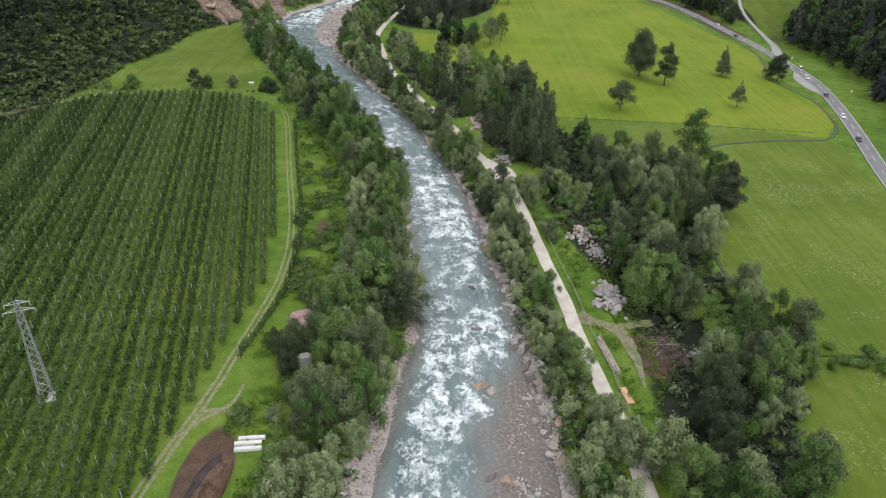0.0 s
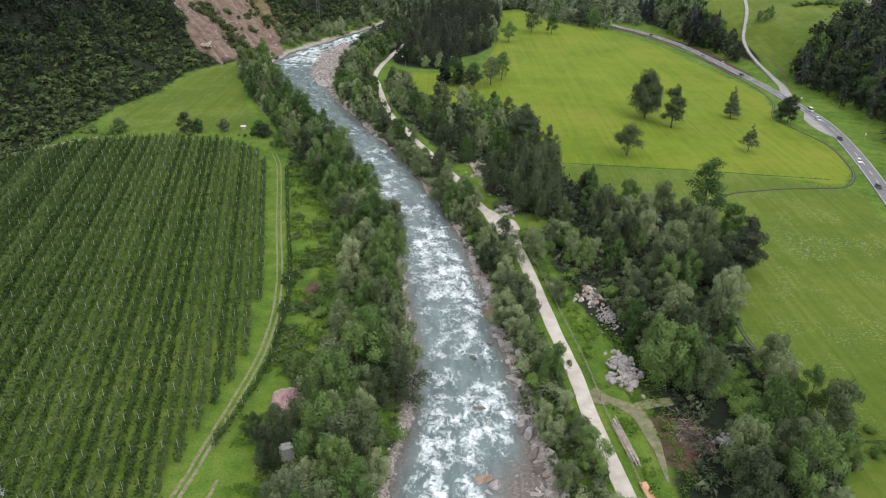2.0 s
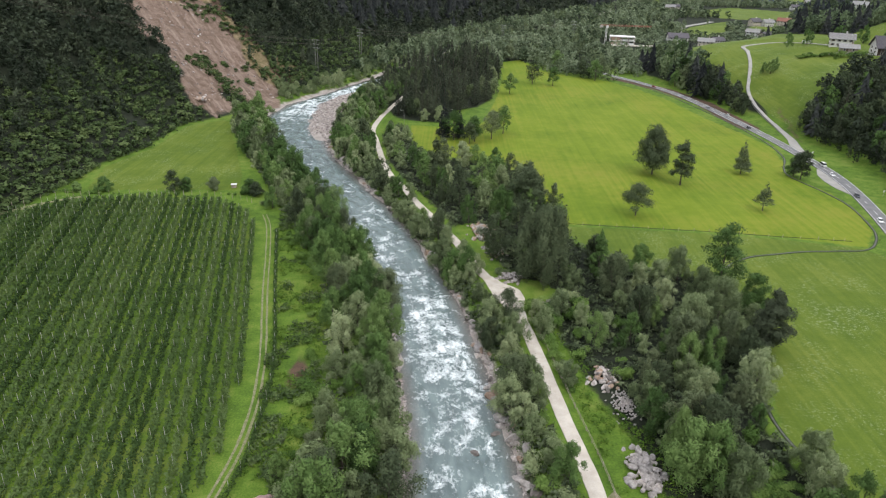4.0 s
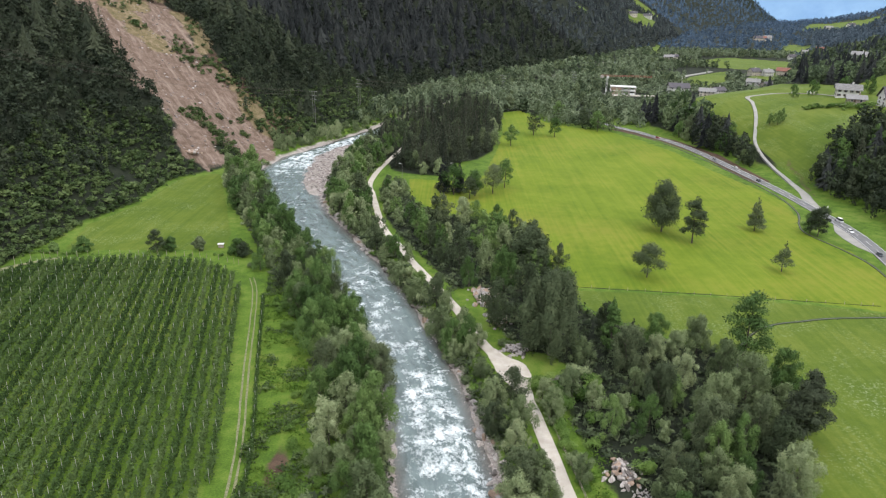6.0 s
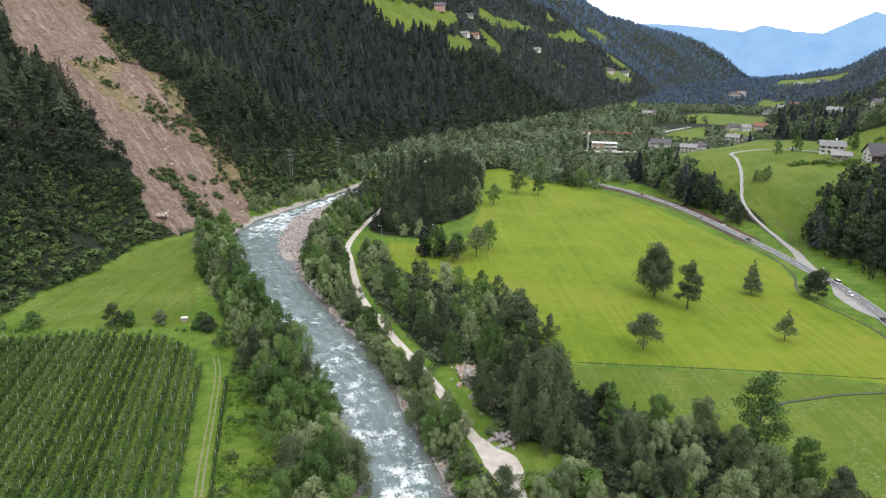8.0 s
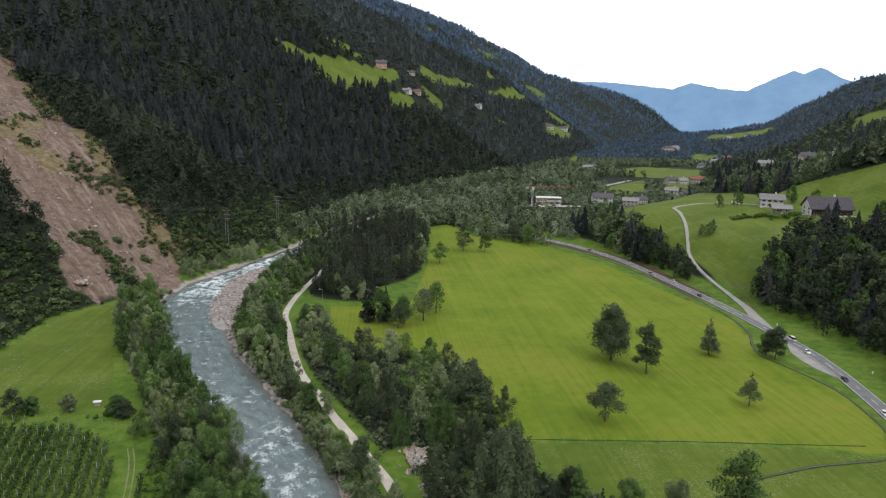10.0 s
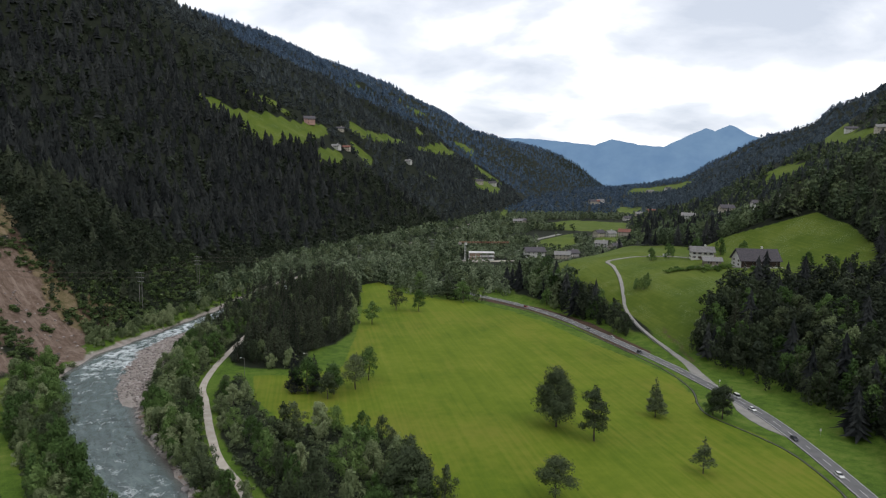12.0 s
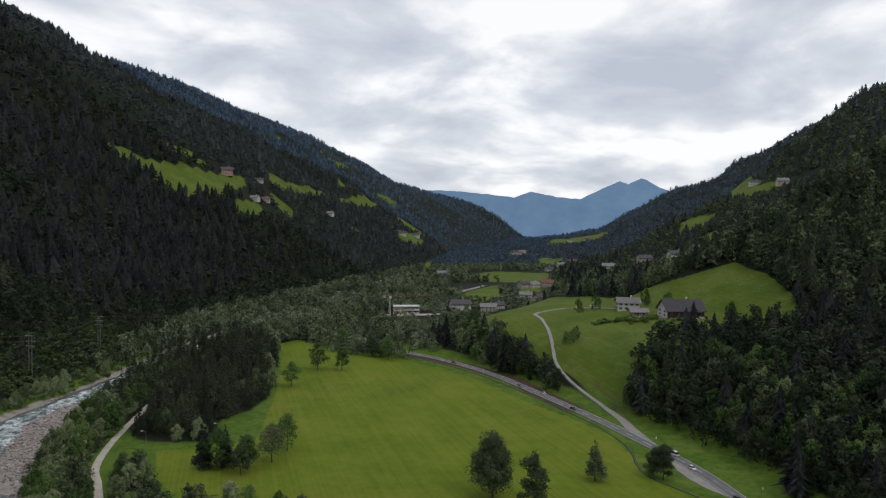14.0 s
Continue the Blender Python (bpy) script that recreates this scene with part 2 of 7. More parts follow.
LEAF_HAZE_MID = leaf_mat("mid_distance_forest_haze", (0.051, 0.072, 0.095), (0.073, 0.099, 0.123), (0.099, 0.130, 0.152))
LEAF_HAZE_FAR = leaf_mat("distant_forest_haze", (0.059, 0.092, 0.143), (0.078, 0.120, 0.179), (0.099, 0.147, 0.204))
GROUND = ground_mat()
WATER = water_mat()
ASPHALT = simple_mat("asphalt", (0.109, 0.109, 0.112), (0.163, 0.16, 0.16), 0.4, 0.9, 0.2, 0.01, grain=30)
GRAVEL_PATH = simple_mat("pale_gravel", (0.33, 0.293, 0.25), (0.47, 0.428, 0.374), 0.5, 0.95, 0.3, 0.02, grain=12)
LANE = simple_mat("concrete_lane", (0.204, 0.197, 0.184), (0.292, 0.279, 0.258), 0.4, 0.95, 0.2, 0.02, grain=12)
TRACK = simple_mat("worn_dirt_track", (0.085, 0.11, 0.03), (0.22, 0.195, 0.13), 1.8, 0.95, 0.4, 0.04, grain=3)
DIRT = simple_mat("trodden_dirt", (0.085, 0.1, 0.035), (0.205, 0.18, 0.125), 0.9, 0.95, 0.4, 0.04, grain=5)
PAINT = simple_mat("road_paint", (0.476, 0.476, 0.462), (0.558, 0.558, 0.544), 2.0, 0.7, 0.1, 0.003)
ROCK = simple_mat("river_rock", (0.18, 0.155, 0.14), (0.48, 0.44, 0.41), 0.9, 0.9, 0.6, 0.06, grain=6)
BARK = simple_mat("bark", (0.0408, 0.034, 0.0272), (0.116, 0.0986, 0.0816), 1.5, 0.95, 0.6, 0.04)
POSTS = simple_mat("weathered_post", (0.258, 0.252, 0.231), (0.394, 0.388, 0.367), 2.0, 0.85, 0.2, 0.01)
STEEL = simple_mat("galvanised_steel", (0.286, 0.292, 0.299), (0.394, 0.401, 0.408), 2.0, 0.45, 0.1, 0.005, metal=0.6)
LEAF_POPLAR = leaf_mat("floodplain_leaf", (0.091, 0.120, 0.070), (0.161, 0.202, 0.118), (0.240, 0.282, 0.174))
LEAF_WILLOW = leaf_mat("willow_leaf", (0.099, 0.136, 0.063), (0.186, 0.233, 0.110), (0.297, 0.337, 0.181))
LEAF_BROAD = leaf_mat("broad_leaf", (0.044, 0.085, 0.026), (0.094, 0.16, 0.046), (0.172, 0.242, 0.08))
LEAF_GARDEN = leaf_mat("garden_tree_leaf", (0.050, 0.074, 0.041), (0.103, 0.142, 0.072), (0.180, 0.222, 0.115))
LEAF_BUSH = leaf_mat("bush_leaf", (0.055, 0.108, 0.024), (0.108, 0.18, 0.04), (0.18, 0.25, 0.07))
LEAF_DARK = leaf_mat("dark_leaf", (0.038, 0.054, 0.029), (0.078, 0.102, 0.052), (0.14, 0.166, 0.086))
LEAF_FIR = leaf_mat("conifer_needles", (0.017, 0.02, 0.021), (0.03, 0.034, 0.034), (0.053, 0.058, 0.053))
LEAF_VINE = leaf_mat("orchard_leaf", (0.036, 0.067, 0.021), (0.064, 0.106, 0.033), (0.112, 0.156, 0.056))


# ---- helpers for meshes ----
def mesh_np(name, V, F, mat, parent=None, smooth=False, attrs=()):
    """A mesh object from arrays: V (n,3), F (m,k)."""
    V = np.asarray(V, np.float32)
    F = np.asarray(F, np.int32)
    me = bpy.data.meshes.new(name)
    me.vertices.add(len(V))
    me.vertices.foreach_set("co", V.ravel())
    k = F.shape[1]
    me.loops.add(F.size)
    me.loops.foreach_set("vertex_index", F.ravel())
    me.polygons.add(len(F))
    me.polygons.foreach_set("loop_start", np.arange(0, F.size, k, dtype=np.int32))
    me.polygons.foreach_set("use_smooth", np.full(len(F), smooth, bool))
    for an, kind, data in attrs:
        at = me.attributes.new(an, kind, "POINT")
        key = {"FLOAT": "value", "FLOAT_COLOR": "color", "FLOAT_VECTOR": "vector"}[kind]
        at.data.foreach_set(key, np.asarray(data, np.float32).ravel())
    me.update(calc_edges=True)
    me.validate()
    me.materials.append(mat)
    ob = new(name, me)
    if parent is not None:
        ob.parent = parent
    return ob


def part(name, bm, mat, parent, label=""):
    me = bpy.data.meshes.new(name)
    bm.to_mesh(me)
    bm.free()
    me.materials.append(mat)
    ob = new(name, me)
    ob.parent = parent
    if label:
        tagged(ob, label)
    return ob


def empty(name, m, label, category, group=""):
    ob = new(name)
    ob.empty_display_size = 0.5
    ob.matrix_basis = m
    return tagged(ob, label, category, group)


def bm_box(bm, size, loc, rz=0.0, bevel=0.0):
    g = bmesh.ops.create_cube(bm, size=1.0, matrix=Matrix.LocRotScale(loc, Euler((0, 0, rz)), size))
    if bevel:
        es = list({e for v in g["verts"] for e in v.link_edges})
        bmesh.ops.bevel(bm, geom=es, offset=bevel, segments=1, affect="EDGES")


def bm_bar(bm, a, b, r0, r1=None, n=6):
    a, b = Vector(a), Vector(b)
    r1 = r0 if r1 is None else r1
    q = (b - a).to_track_quat("Z", "Y").to_matrix().to_4x4()
    bmesh.ops.create_cone(bm, cap_ends=True, segments=n, radius1=r0, radius2=r1, depth=(b - a).length,
                          matrix=Matrix.Translation((a + b) / 2) @ q)


# terrain begin
def vnoise(x, y, size, seed=0):
    """Smooth value noise, -1 to 1."""
    x, y = np.asarray(x, float) / size + 57.3 * seed, np.asarray(y, float) / size - 31.7 * seed
    i, j = np.floor(x), np.floor(y)
    u, v = x - i, y - j
    u, v = u * u * (3 - 2 * u), v * v * (3 - 2 * v)

    def h(a, b):
        s = np.sin(a * 127.1 + b * 311.7 + seed * 17.13) * 43758.5453
        return 2 * (s - np.floor(s)) - 1
    return (h(i, j) * (1 - u) + h(i + 1, j) * u) * (1 - v) + (h(i, j + 1) * (1 - u) + h(i + 1, j + 1) * u) * v


def line_dist(x, y, pts):
    """Distance to a polyline, the signed side (left is positive) and the place along it (index + fraction)."""
    x, y = np.asarray(x, float), np.asarray(y, float)
    best = np.full(x.shape, 1e9)
    side = np.zeros(x.shape)
    along = np.zeros(x.shape)
    for k in range(len(pts) - 1):
        ax, ay = pts[k][:2]
        bx, by = pts[k + 1][:2]
        dx, dy = bx - ax, by - ay
        q = np.clip(((x - ax) * dx + (y - ay) * dy) / (dx * dx + dy * dy), 0, 1)
        d = np.hypot(x - ax - q * dx, y - ay - q * dy)
        s = np.sign(dx * (y - ay) - dy * (x - ax))
        m = d < best
        best = np.where(m, d, best)
        side = np.where(m, s, side)
        along = np.where(m, k + q, along)
    return best, side, along


def inside(x, y, poly):
    x, y = np.asarray(x, float), np.asarray(y, float)
    c = np.zeros(x.shape, bool)
    for (x0, y0), (x1, y1) in zip(poly, poly[1:] + poly[:1]):
        if y0 != y1:
            c ^= ((y0 > y) != (y1 > y)) & (x < (x1 - x0) * (y - y0) / (y1 - y0) + x0)
    return c


def poly_sd(x, y, poly):
    """Signed distance to a polygon's rim, positive inside."""
    d, _, _ = line_dist(x, y, poly + poly[:1])
    return np.where(inside(x, y, poly), d, -d)


# river: centre and half width
RIVER = [(4, -60, 14), (4, 20, 14), (4, 62, 13), (4.5, 78, 11.5), (4.5, 98, 9), (3, 118, 8.3), (0, 136, 8.3), (-5, 163, 7.8), (-14, 190, 8.2),
         (-25, 216, 9.2), (-38, 243, 9.5), (-51, 270, 10), (-59, 292, 11), (-65, 312, 14), (-66, 334, 16), (-63, 357, 16), (-57, 380, 13),
         (-47, 415, 9), (-37, 445, 7.5), (-30, 472, 7), (-15, 510, 8), (15, 570, 9), (70, 680, 9), (150, 850, 9), (260, 1100, 9)]
TOE_LEFT = [(-150, -200), (-128, 100), (-123, 180), (-117, 215), (-116, 246), (-110, 270), (-110, 308), (-97, 324), (-90, 350), (-88, 372), (-74, 396),
            (-60, 432), (-48, 462), (-42, 520), (-20, 600), (40, 720), (120, 880), (210, 1040), (400, 1400), (650, 2000), (1060, 2650), (1300, 3000), (1540, 3400)]
TOE_RIGHT = [(150, -200), (130, 60), (130, 150), (140, 215), (148, 250), (150, 290), (140, 330), (134, 370), (126, 415), (112, 455), (120, 490), (170, 540), (260, 640),
             (380, 860), (540, 1200), (700, 1500), (900, 2000), (1350, 3000), (1560, 3400)]


# crest of the left mountain and lift of the far right hills, by bearing from the valley mouth
RIDGE_BEARING = [-60, -20, -14.9, -11.6, -9.4, -6.4, -4.1, 0, 3, 6, 10.5, 13.3, 16.5, 20.2, 23.4, 27]
RIDGE_HEIGHT = [470, 470, 388, 384, 340, 344, 346, 335, 351, 339, 278, 203, 182, 166, 100, 40]
HILL_BEARING = [27, 29.7, 31.4, 33.5, 35.6, 38, 39.6, 41.5, 44, 50]
HILL_LIFT = [1, 0.76, 1.16, 1.18, 1.27, 0.97, 1.06, 0.97, 0.98, 1]


def floor_z(y):
    return np.interp(y, [200, 450, 600, 1100, 2000], [0, -3, -3, -10, -10])


def terrain(x, y):
    x, y = np.asarray(x, float), np.asarray(y, float)
    z = floor_z(y) + 0.35 * vnoise(x, y, 45, 1) * np.clip((np.abs(x + 30) - 10) / 40, 0, 1)
    # left mountain side
    d, s, _ = line_dist(x, y, TOE_LEFT)
    d = np.where(s > 0, d, 0)
    bearing = np.degrees(np.arctan2(x - 4, y - 90))
    crest = np.interp(bearing, RIDGE_BEARING, RIDGE_HEIGHT)
    rise = d * np.interp(y, [480, 900, 2000], [0.6, 0.76, 0.7])
    up = rise - (np.log1p(np.exp((rise - crest) / 30)) - np.log1p(np.exp(-crest / 30))) * 30 + 0.05 * np.maximum(rise - crest, 0)
    fold = (vnoise(x, y, 130, 3) * 0.14 + vnoise(x, y, 45, 4) * 0.05 + vnoise(x, y, 420, 5) * 0.14)
    fold = fold * (1 - 0.85 * np.clip((rise / crest - 0.5) / 0.5, 0, 1))
    z = z + up * (1 + fold * np.clip(d / 80, 0, 1))
    # landslide scar: hollow with gullies down the fall line
    sd = poly_sd(x, y, SLIDE)
    across, along = 0.74 * x + 0.67 * y, 0.67 * x - 0.74 * y
    gully = 1.5 * vnoise(across, along * 0.12, 9, 61) + 0.8 * vnoise(across, along * 0.25, 4, 62) + 0.5 * vnoise(x, y, 5, 63)
    z = z + np.clip(sd / 8, 0, 1) * (gully - 2.0) * np.clip(d / 25, 0, 1)
    # right side: bank, farm terrace, wooded hill
    d, s, _ = line_dist(x, y, TOE_RIGHT)
    d = np.where(s < 0, d, 0)
    up = np.interp(d, [0, 4, 12, 25, 40, 72, 104, 145, 300, 520, 800, 1100, 3000], [0, 0.8, 6, 15, 20, 26, 28, 50, 140, 295, 420, 460, 480])
    damp = np.interp(y, [0, 420, 520, 700, 1000, 1500, 2200, 3000], [1, 1, 0.9, 0.8, 0.93, 0.85, 0.56, 0.44])
    damp = damp * (1 + (np.interp(bearing, HILL_BEARING, HILL_LIFT) - 1) * np.clip((y - 900) / 900, 0, 1))
    z = z + up * damp * (1 + (vnoise(x, y, 150, 7) * 0.14 + vnoise(x, y, 50, 8) * 0.06) * np.clip((d - 60) / 100, 0, 1))
    # river channel
    d, s, a = line_dist(x, y, RIVER)
    hw = np.interp(a, np.arange(len(RIVER)), [r[2] for r in RIVER])
    wob = vnoise(x, y, 7, 11) * 0.9 + vnoise(x, y, 2.6, 12) * 0.35
    e = d - hw + wob
    cut = np.interp(e, [-6, -2, 0, 1.5, 4.5], [-3.4, -2.9, -2.3, -1.5, 0])
    shoal = poly_sd(x, y, SHOAL)
    bar = poly_sd(x, y, BAR)
    cut = np.where(e < 0, np.maximum(cut, -2.9 + np.clip(shoal / 5, 0, 1) * 0.45 + 0.22 * vnoise(x, y, 1.7, 13)), cut)
    cut = np.where(e < 0, np.maximum(cut, np.clip(bar / 4, -1, 1) * 0.9 - 2.5 + 0.1 * vnoise(x, y, 2.0, 14)), cut)
    keep = np.where(e < 4.5, 1 - np.clip((e - 0) / 4.5, 0, 1), 0)
    base = floor_z(y)
    z = np.where(e < 4.5, (base + cut) * keep + (z + cut) * (1 - keep), z)
    return z


SLIDE = [(-81, 366), (-82, 349), (-84, 337), (-90, 342), (-96, 350), (-103, 346), (-97, 335), (-100, 321), (-106, 321), (-113, 324), (-122, 340), (-131, 355), (-142, 357), (-153, 374), (-166, 383), (-176, 402), (-186, 399),
         (-205, 417), (-227, 439), (-240, 462), (-290, 520), (-300, 580), (-255, 580), (-235, 548), (-203, 496), (-191, 481), (-172, 452), (-164, 461), (-149, 441), (-136, 426), (-128, 421), (-113, 407), (-105, 396), (-94, 385), (-87, 382)]
SLIDE_SIDE = [(-84, 384), (-105, 400), (-128, 425), (-149, 447), (-173, 462), (-205, 503), (-238, 560)]
SHOAL = [(7, 40), (20, 40), (20, 70), (18, 86), (13, 92), (8, 84), (6, 70)]
BAR = [(-54, 297), (-46, 293), (-44, 310), (-45, 340), (-46, 372), (-42, 404), (-48, 404), (-58, 386), (-64, 364), (-62, 332), (-58, 308)]
# terrain end
WATER_Z = -2.35

# ---- land cover ----
ORCHARD = [(-37, 45), (-35.4, 72), (-34.4, 86), (-32.6, 100), (-31.8, 112), (-35, 129), (-41.5, 159), (-50.3, 197), (-56, 208), (-66, 215), (-88, 217), (-108, 212), (-119, 199),
           (-124, 180), (-127, 120), (-130, 45)]
MEADOW_LEFT = [(-63, 225), (-108, 223), (-113, 246), (-107, 270), (-107, 306), (-96, 318), (-93, 316), (-80, 280), (-66, 240)]
MEADOW_MAIN = [(29, 205), (30, 229), (27, 250), (8, 266), (-6, 272), (-14, 292), (-16, 317), (0, 315), (14, 322), (22, 370), (30, 436), (33, 500), (47, 512), (58, 470),
               (75, 452), (92, 440), (104, 414), (112, 386), (118, 345), (125, 314), (127, 295), (122, 272), (117, 262), (119, 252), (123, 240), (122, 220), (118, 206), (110, 194),
               (92, 199), (70, 202), (50, 204)]
MEADOW_TALL = [(30, 203), (50, 202), (70, 200), (92, 197), (108, 193), (112, 188), (108, 165), (106, 120), (106, 40), (50, 40), (52, 74), (60, 90), (56, 107), (55, 117), (60, 136),
               (68, 157), (61, 172), (47, 180), (36, 190)]
MEADOW_FARM = [(147, 318), (146, 345), (147, 370), (144, 395), (140, 425), (136, 462), (148, 525), (188, 570), (240, 600), (232, 500), (240, 445), (258, 428), (274, 414), (270, 383), (260, 356), (238, 324), (222, 322), (198, 338), (172, 340), (160, 330)]
CLEARING = [(27, 62), (33, 62), (35, 80), (36, 92), (36, 101), (34, 113), (33, 122), (27, 135), (22, 135), (24, 112), (28, 84)]
TERRACE_FARM = [(-117, 906), (-103, 917), (-88, 919), (-59, 952), (-28, 978), (0, 1009), (28, 1048), (29, 1018), (14, 980), (0, 929), (-25, 899), (-37, 874), (-52, 888), (-70, 886), (-85, 890), (-97, 864), (-110, 883)]


VILLAGE = [(5, 1015, 1.15), (48, 1092, 0.7), (38, 985, 0.75), (53, 1015, 0.75), (156, 1165, 0.8), (333, 1423, 1.1), (392, 1541, 1.1), (295, 1032, 0.8), (187, 631, 1.0), (206, 616, 0.75), (219, 628, 0.75), (323, 814, 1.0),
           (336, 812, 0.9), (360, 827, 1.0), (280, 708, 0.8), (276, 667, 0.9), (492, 1097, 0.9), (492, 1057, 0.9), (477, 991, 0.9), (887, 1793, 1.2), (958, 1828, 1.4), (631, 1565, 1.3), (664, 1597, 1.3), (645, 1580, 1.2),
           (417, 789, 1.0), (492, 834, 1.2), (471, 741, 1.1), (465, 697, 1.1), (464, 668, 1.1), (713, 853, 1.2), (760, 959, 1.0), (305, 1045, 0.8)]


def soft(sd, w=1.5):
    return np.clip(0.5 + sd / (2 * w), 0, 1)


def spaced(stops):
    """Coordinates from (start, step) stops."""
    out = []
    for (a, st), (b, _) in zip(stops, stops[1:]):
        out += list(np.arange(a, b - 1e-6, st))
    return np.array(out + [stops[-1][0]])


def build_ground():
    xs = spaced([(-1800, 60), (-900, 30), (-480, 12), (-320, 4), (-240, 3), (-130, 2.0), (-95, 1.5), (30, 2.0), (150, 3), (330, 10), (600, 25), (1300, 50), (2300, 50)])
    ys = spaced([(-200, 20), (0, 8), (32, 1.6), (200, 2.0), (340, 2.5), (480, 4), (560, 8), (900, 15), (1500, 30), (2400, 50), (3200, 50)])
    X, Y = np.meshgrid(xs, ys)
    Z = terrain(X, Y)
    nx, ny = len(xs), len(ys)
    x, y = X.ravel(), Y.ravel()
    idx = np.arange(nx * ny).reshape(ny, nx)
    F = np.stack([idx[:-1, :-1], idx[:-1, 1:], idx[1:, 1:], idx[1:, :-1]], -1).reshape(-1, 4)
    dl, sl, _ = line_dist(x, y, TOE_LEFT)
    dr, sr, _ = line_dist(x, y, TOE_RIGHT)
    dv, _, av = line_dist(x, y, RIVER)
    hw = np.interp(av, np.arange(len(RIVER)), [r[2] for r in RIVER])
    e = dv - hw
    far = soft(y - 500, 20)
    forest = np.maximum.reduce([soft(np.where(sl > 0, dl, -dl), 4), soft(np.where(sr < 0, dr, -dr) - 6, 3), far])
    # ground inside the woods takes most of the darkened forest tone
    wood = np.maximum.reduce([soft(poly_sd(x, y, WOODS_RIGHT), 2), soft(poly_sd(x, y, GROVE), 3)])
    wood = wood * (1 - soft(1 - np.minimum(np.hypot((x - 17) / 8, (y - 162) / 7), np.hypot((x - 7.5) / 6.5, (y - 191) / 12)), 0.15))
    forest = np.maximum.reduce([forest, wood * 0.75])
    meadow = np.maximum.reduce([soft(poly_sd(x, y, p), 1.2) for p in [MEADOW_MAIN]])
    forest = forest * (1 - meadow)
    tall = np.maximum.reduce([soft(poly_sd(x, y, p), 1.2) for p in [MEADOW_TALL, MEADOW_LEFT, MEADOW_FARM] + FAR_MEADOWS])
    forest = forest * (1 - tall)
    forest = forest * (1 - 0.3 * soft(12 - line_dist(x, y, SLIDE_SIDE)[0] + 4 * vnoise(x, y, 9, 24), 3))
    left = (x < np.interp(y, [r[1] for r in RIVER], [r[0] for r in RIVER]))
    beach = np.where(left & (y < 150), np.interp(y, [40, 70, 88, 130], [3.4, 2.6, 1.3, 0.8]), np.where(left, np.interp(y, [318, 335, 470, 500], [1.1, 1.8, 1.4, 1.1]), 1.1))
    stone = np.maximum(soft(beach - e + 0.8 * vnoise(x, y, 5, 21), 2.6), soft(poly_sd(x, y, BAR), 1.5))
    slide = soft(poly_sd(x, y, SLIDE) + 4 * vnoise(x, y, 14, 22) + 2 * vnoise(x, y, 5, 23), 3)
    earth = np.maximum.reduce([soft(2.2 - np.hypot((x + 29.5) / 1.6, (y - 62) / 4.2), 0.6), soft(4 - np.hypot(x - 34, (y - 90) / 1.6), 1.5) * 0.8,
                               soft(1.5 - np.hypot((x + 25.5) / 1.3, (y - 129) / 4.5), 0.9) * 0.7, soft(0.75 + 0.9 * vnoise(x, y, 11, 26) - line_dist(x, y, SLIDE_SIDE)[0] / 9, 0.5), soft(1 - line_dist(x, y, [(131, 330), (128, 380), (118, 418), (100, 450)])[0] / 5, .3), 0.5 * soft(1 - line_dist(x, y, [(143.5, 306), (146.5, 322), (149.5, 346)])[0] / 1.7, .6)])
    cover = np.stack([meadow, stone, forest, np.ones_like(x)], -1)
    sside = line_dist(x, y, SLIDE_SIDE)[0]
    ochre = np.maximum.reduce([0.85 * soft(0.55 + 1.1 * vnoise(x, y, 9, 27) - sside / 9, 0.6), soft(1 - line_dist(x, y, [(-232, 440), (-214, 424), (-198, 411)])[0] / 8, 0.5), soft(1 - np.hypot((x + 86) / 9, (y - 404) / 6), 0.5)])
    bare = np.maximum.reduce([soft(1 + 0.6 * vnoise(x, y, 6, 28) - line_dist(x, y, g)[0] / w, 0.4) for g, w in (([(-183, 432), (-166, 420), (-150, 410)], 7), ([(-178, 446), (-170, 440)], 5))])
    slide = slide * (1 - 0.8 * bare)
    cover_b = np.stack([slide, tall, earth, np.maximum(ochre, bare)], -1)
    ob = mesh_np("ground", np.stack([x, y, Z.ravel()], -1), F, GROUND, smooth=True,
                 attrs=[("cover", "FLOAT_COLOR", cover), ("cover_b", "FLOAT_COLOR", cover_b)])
    return tagged(ob, "alpine valley ground with meadows, gravel banks and wooded slopes", "ground", kind="structure")


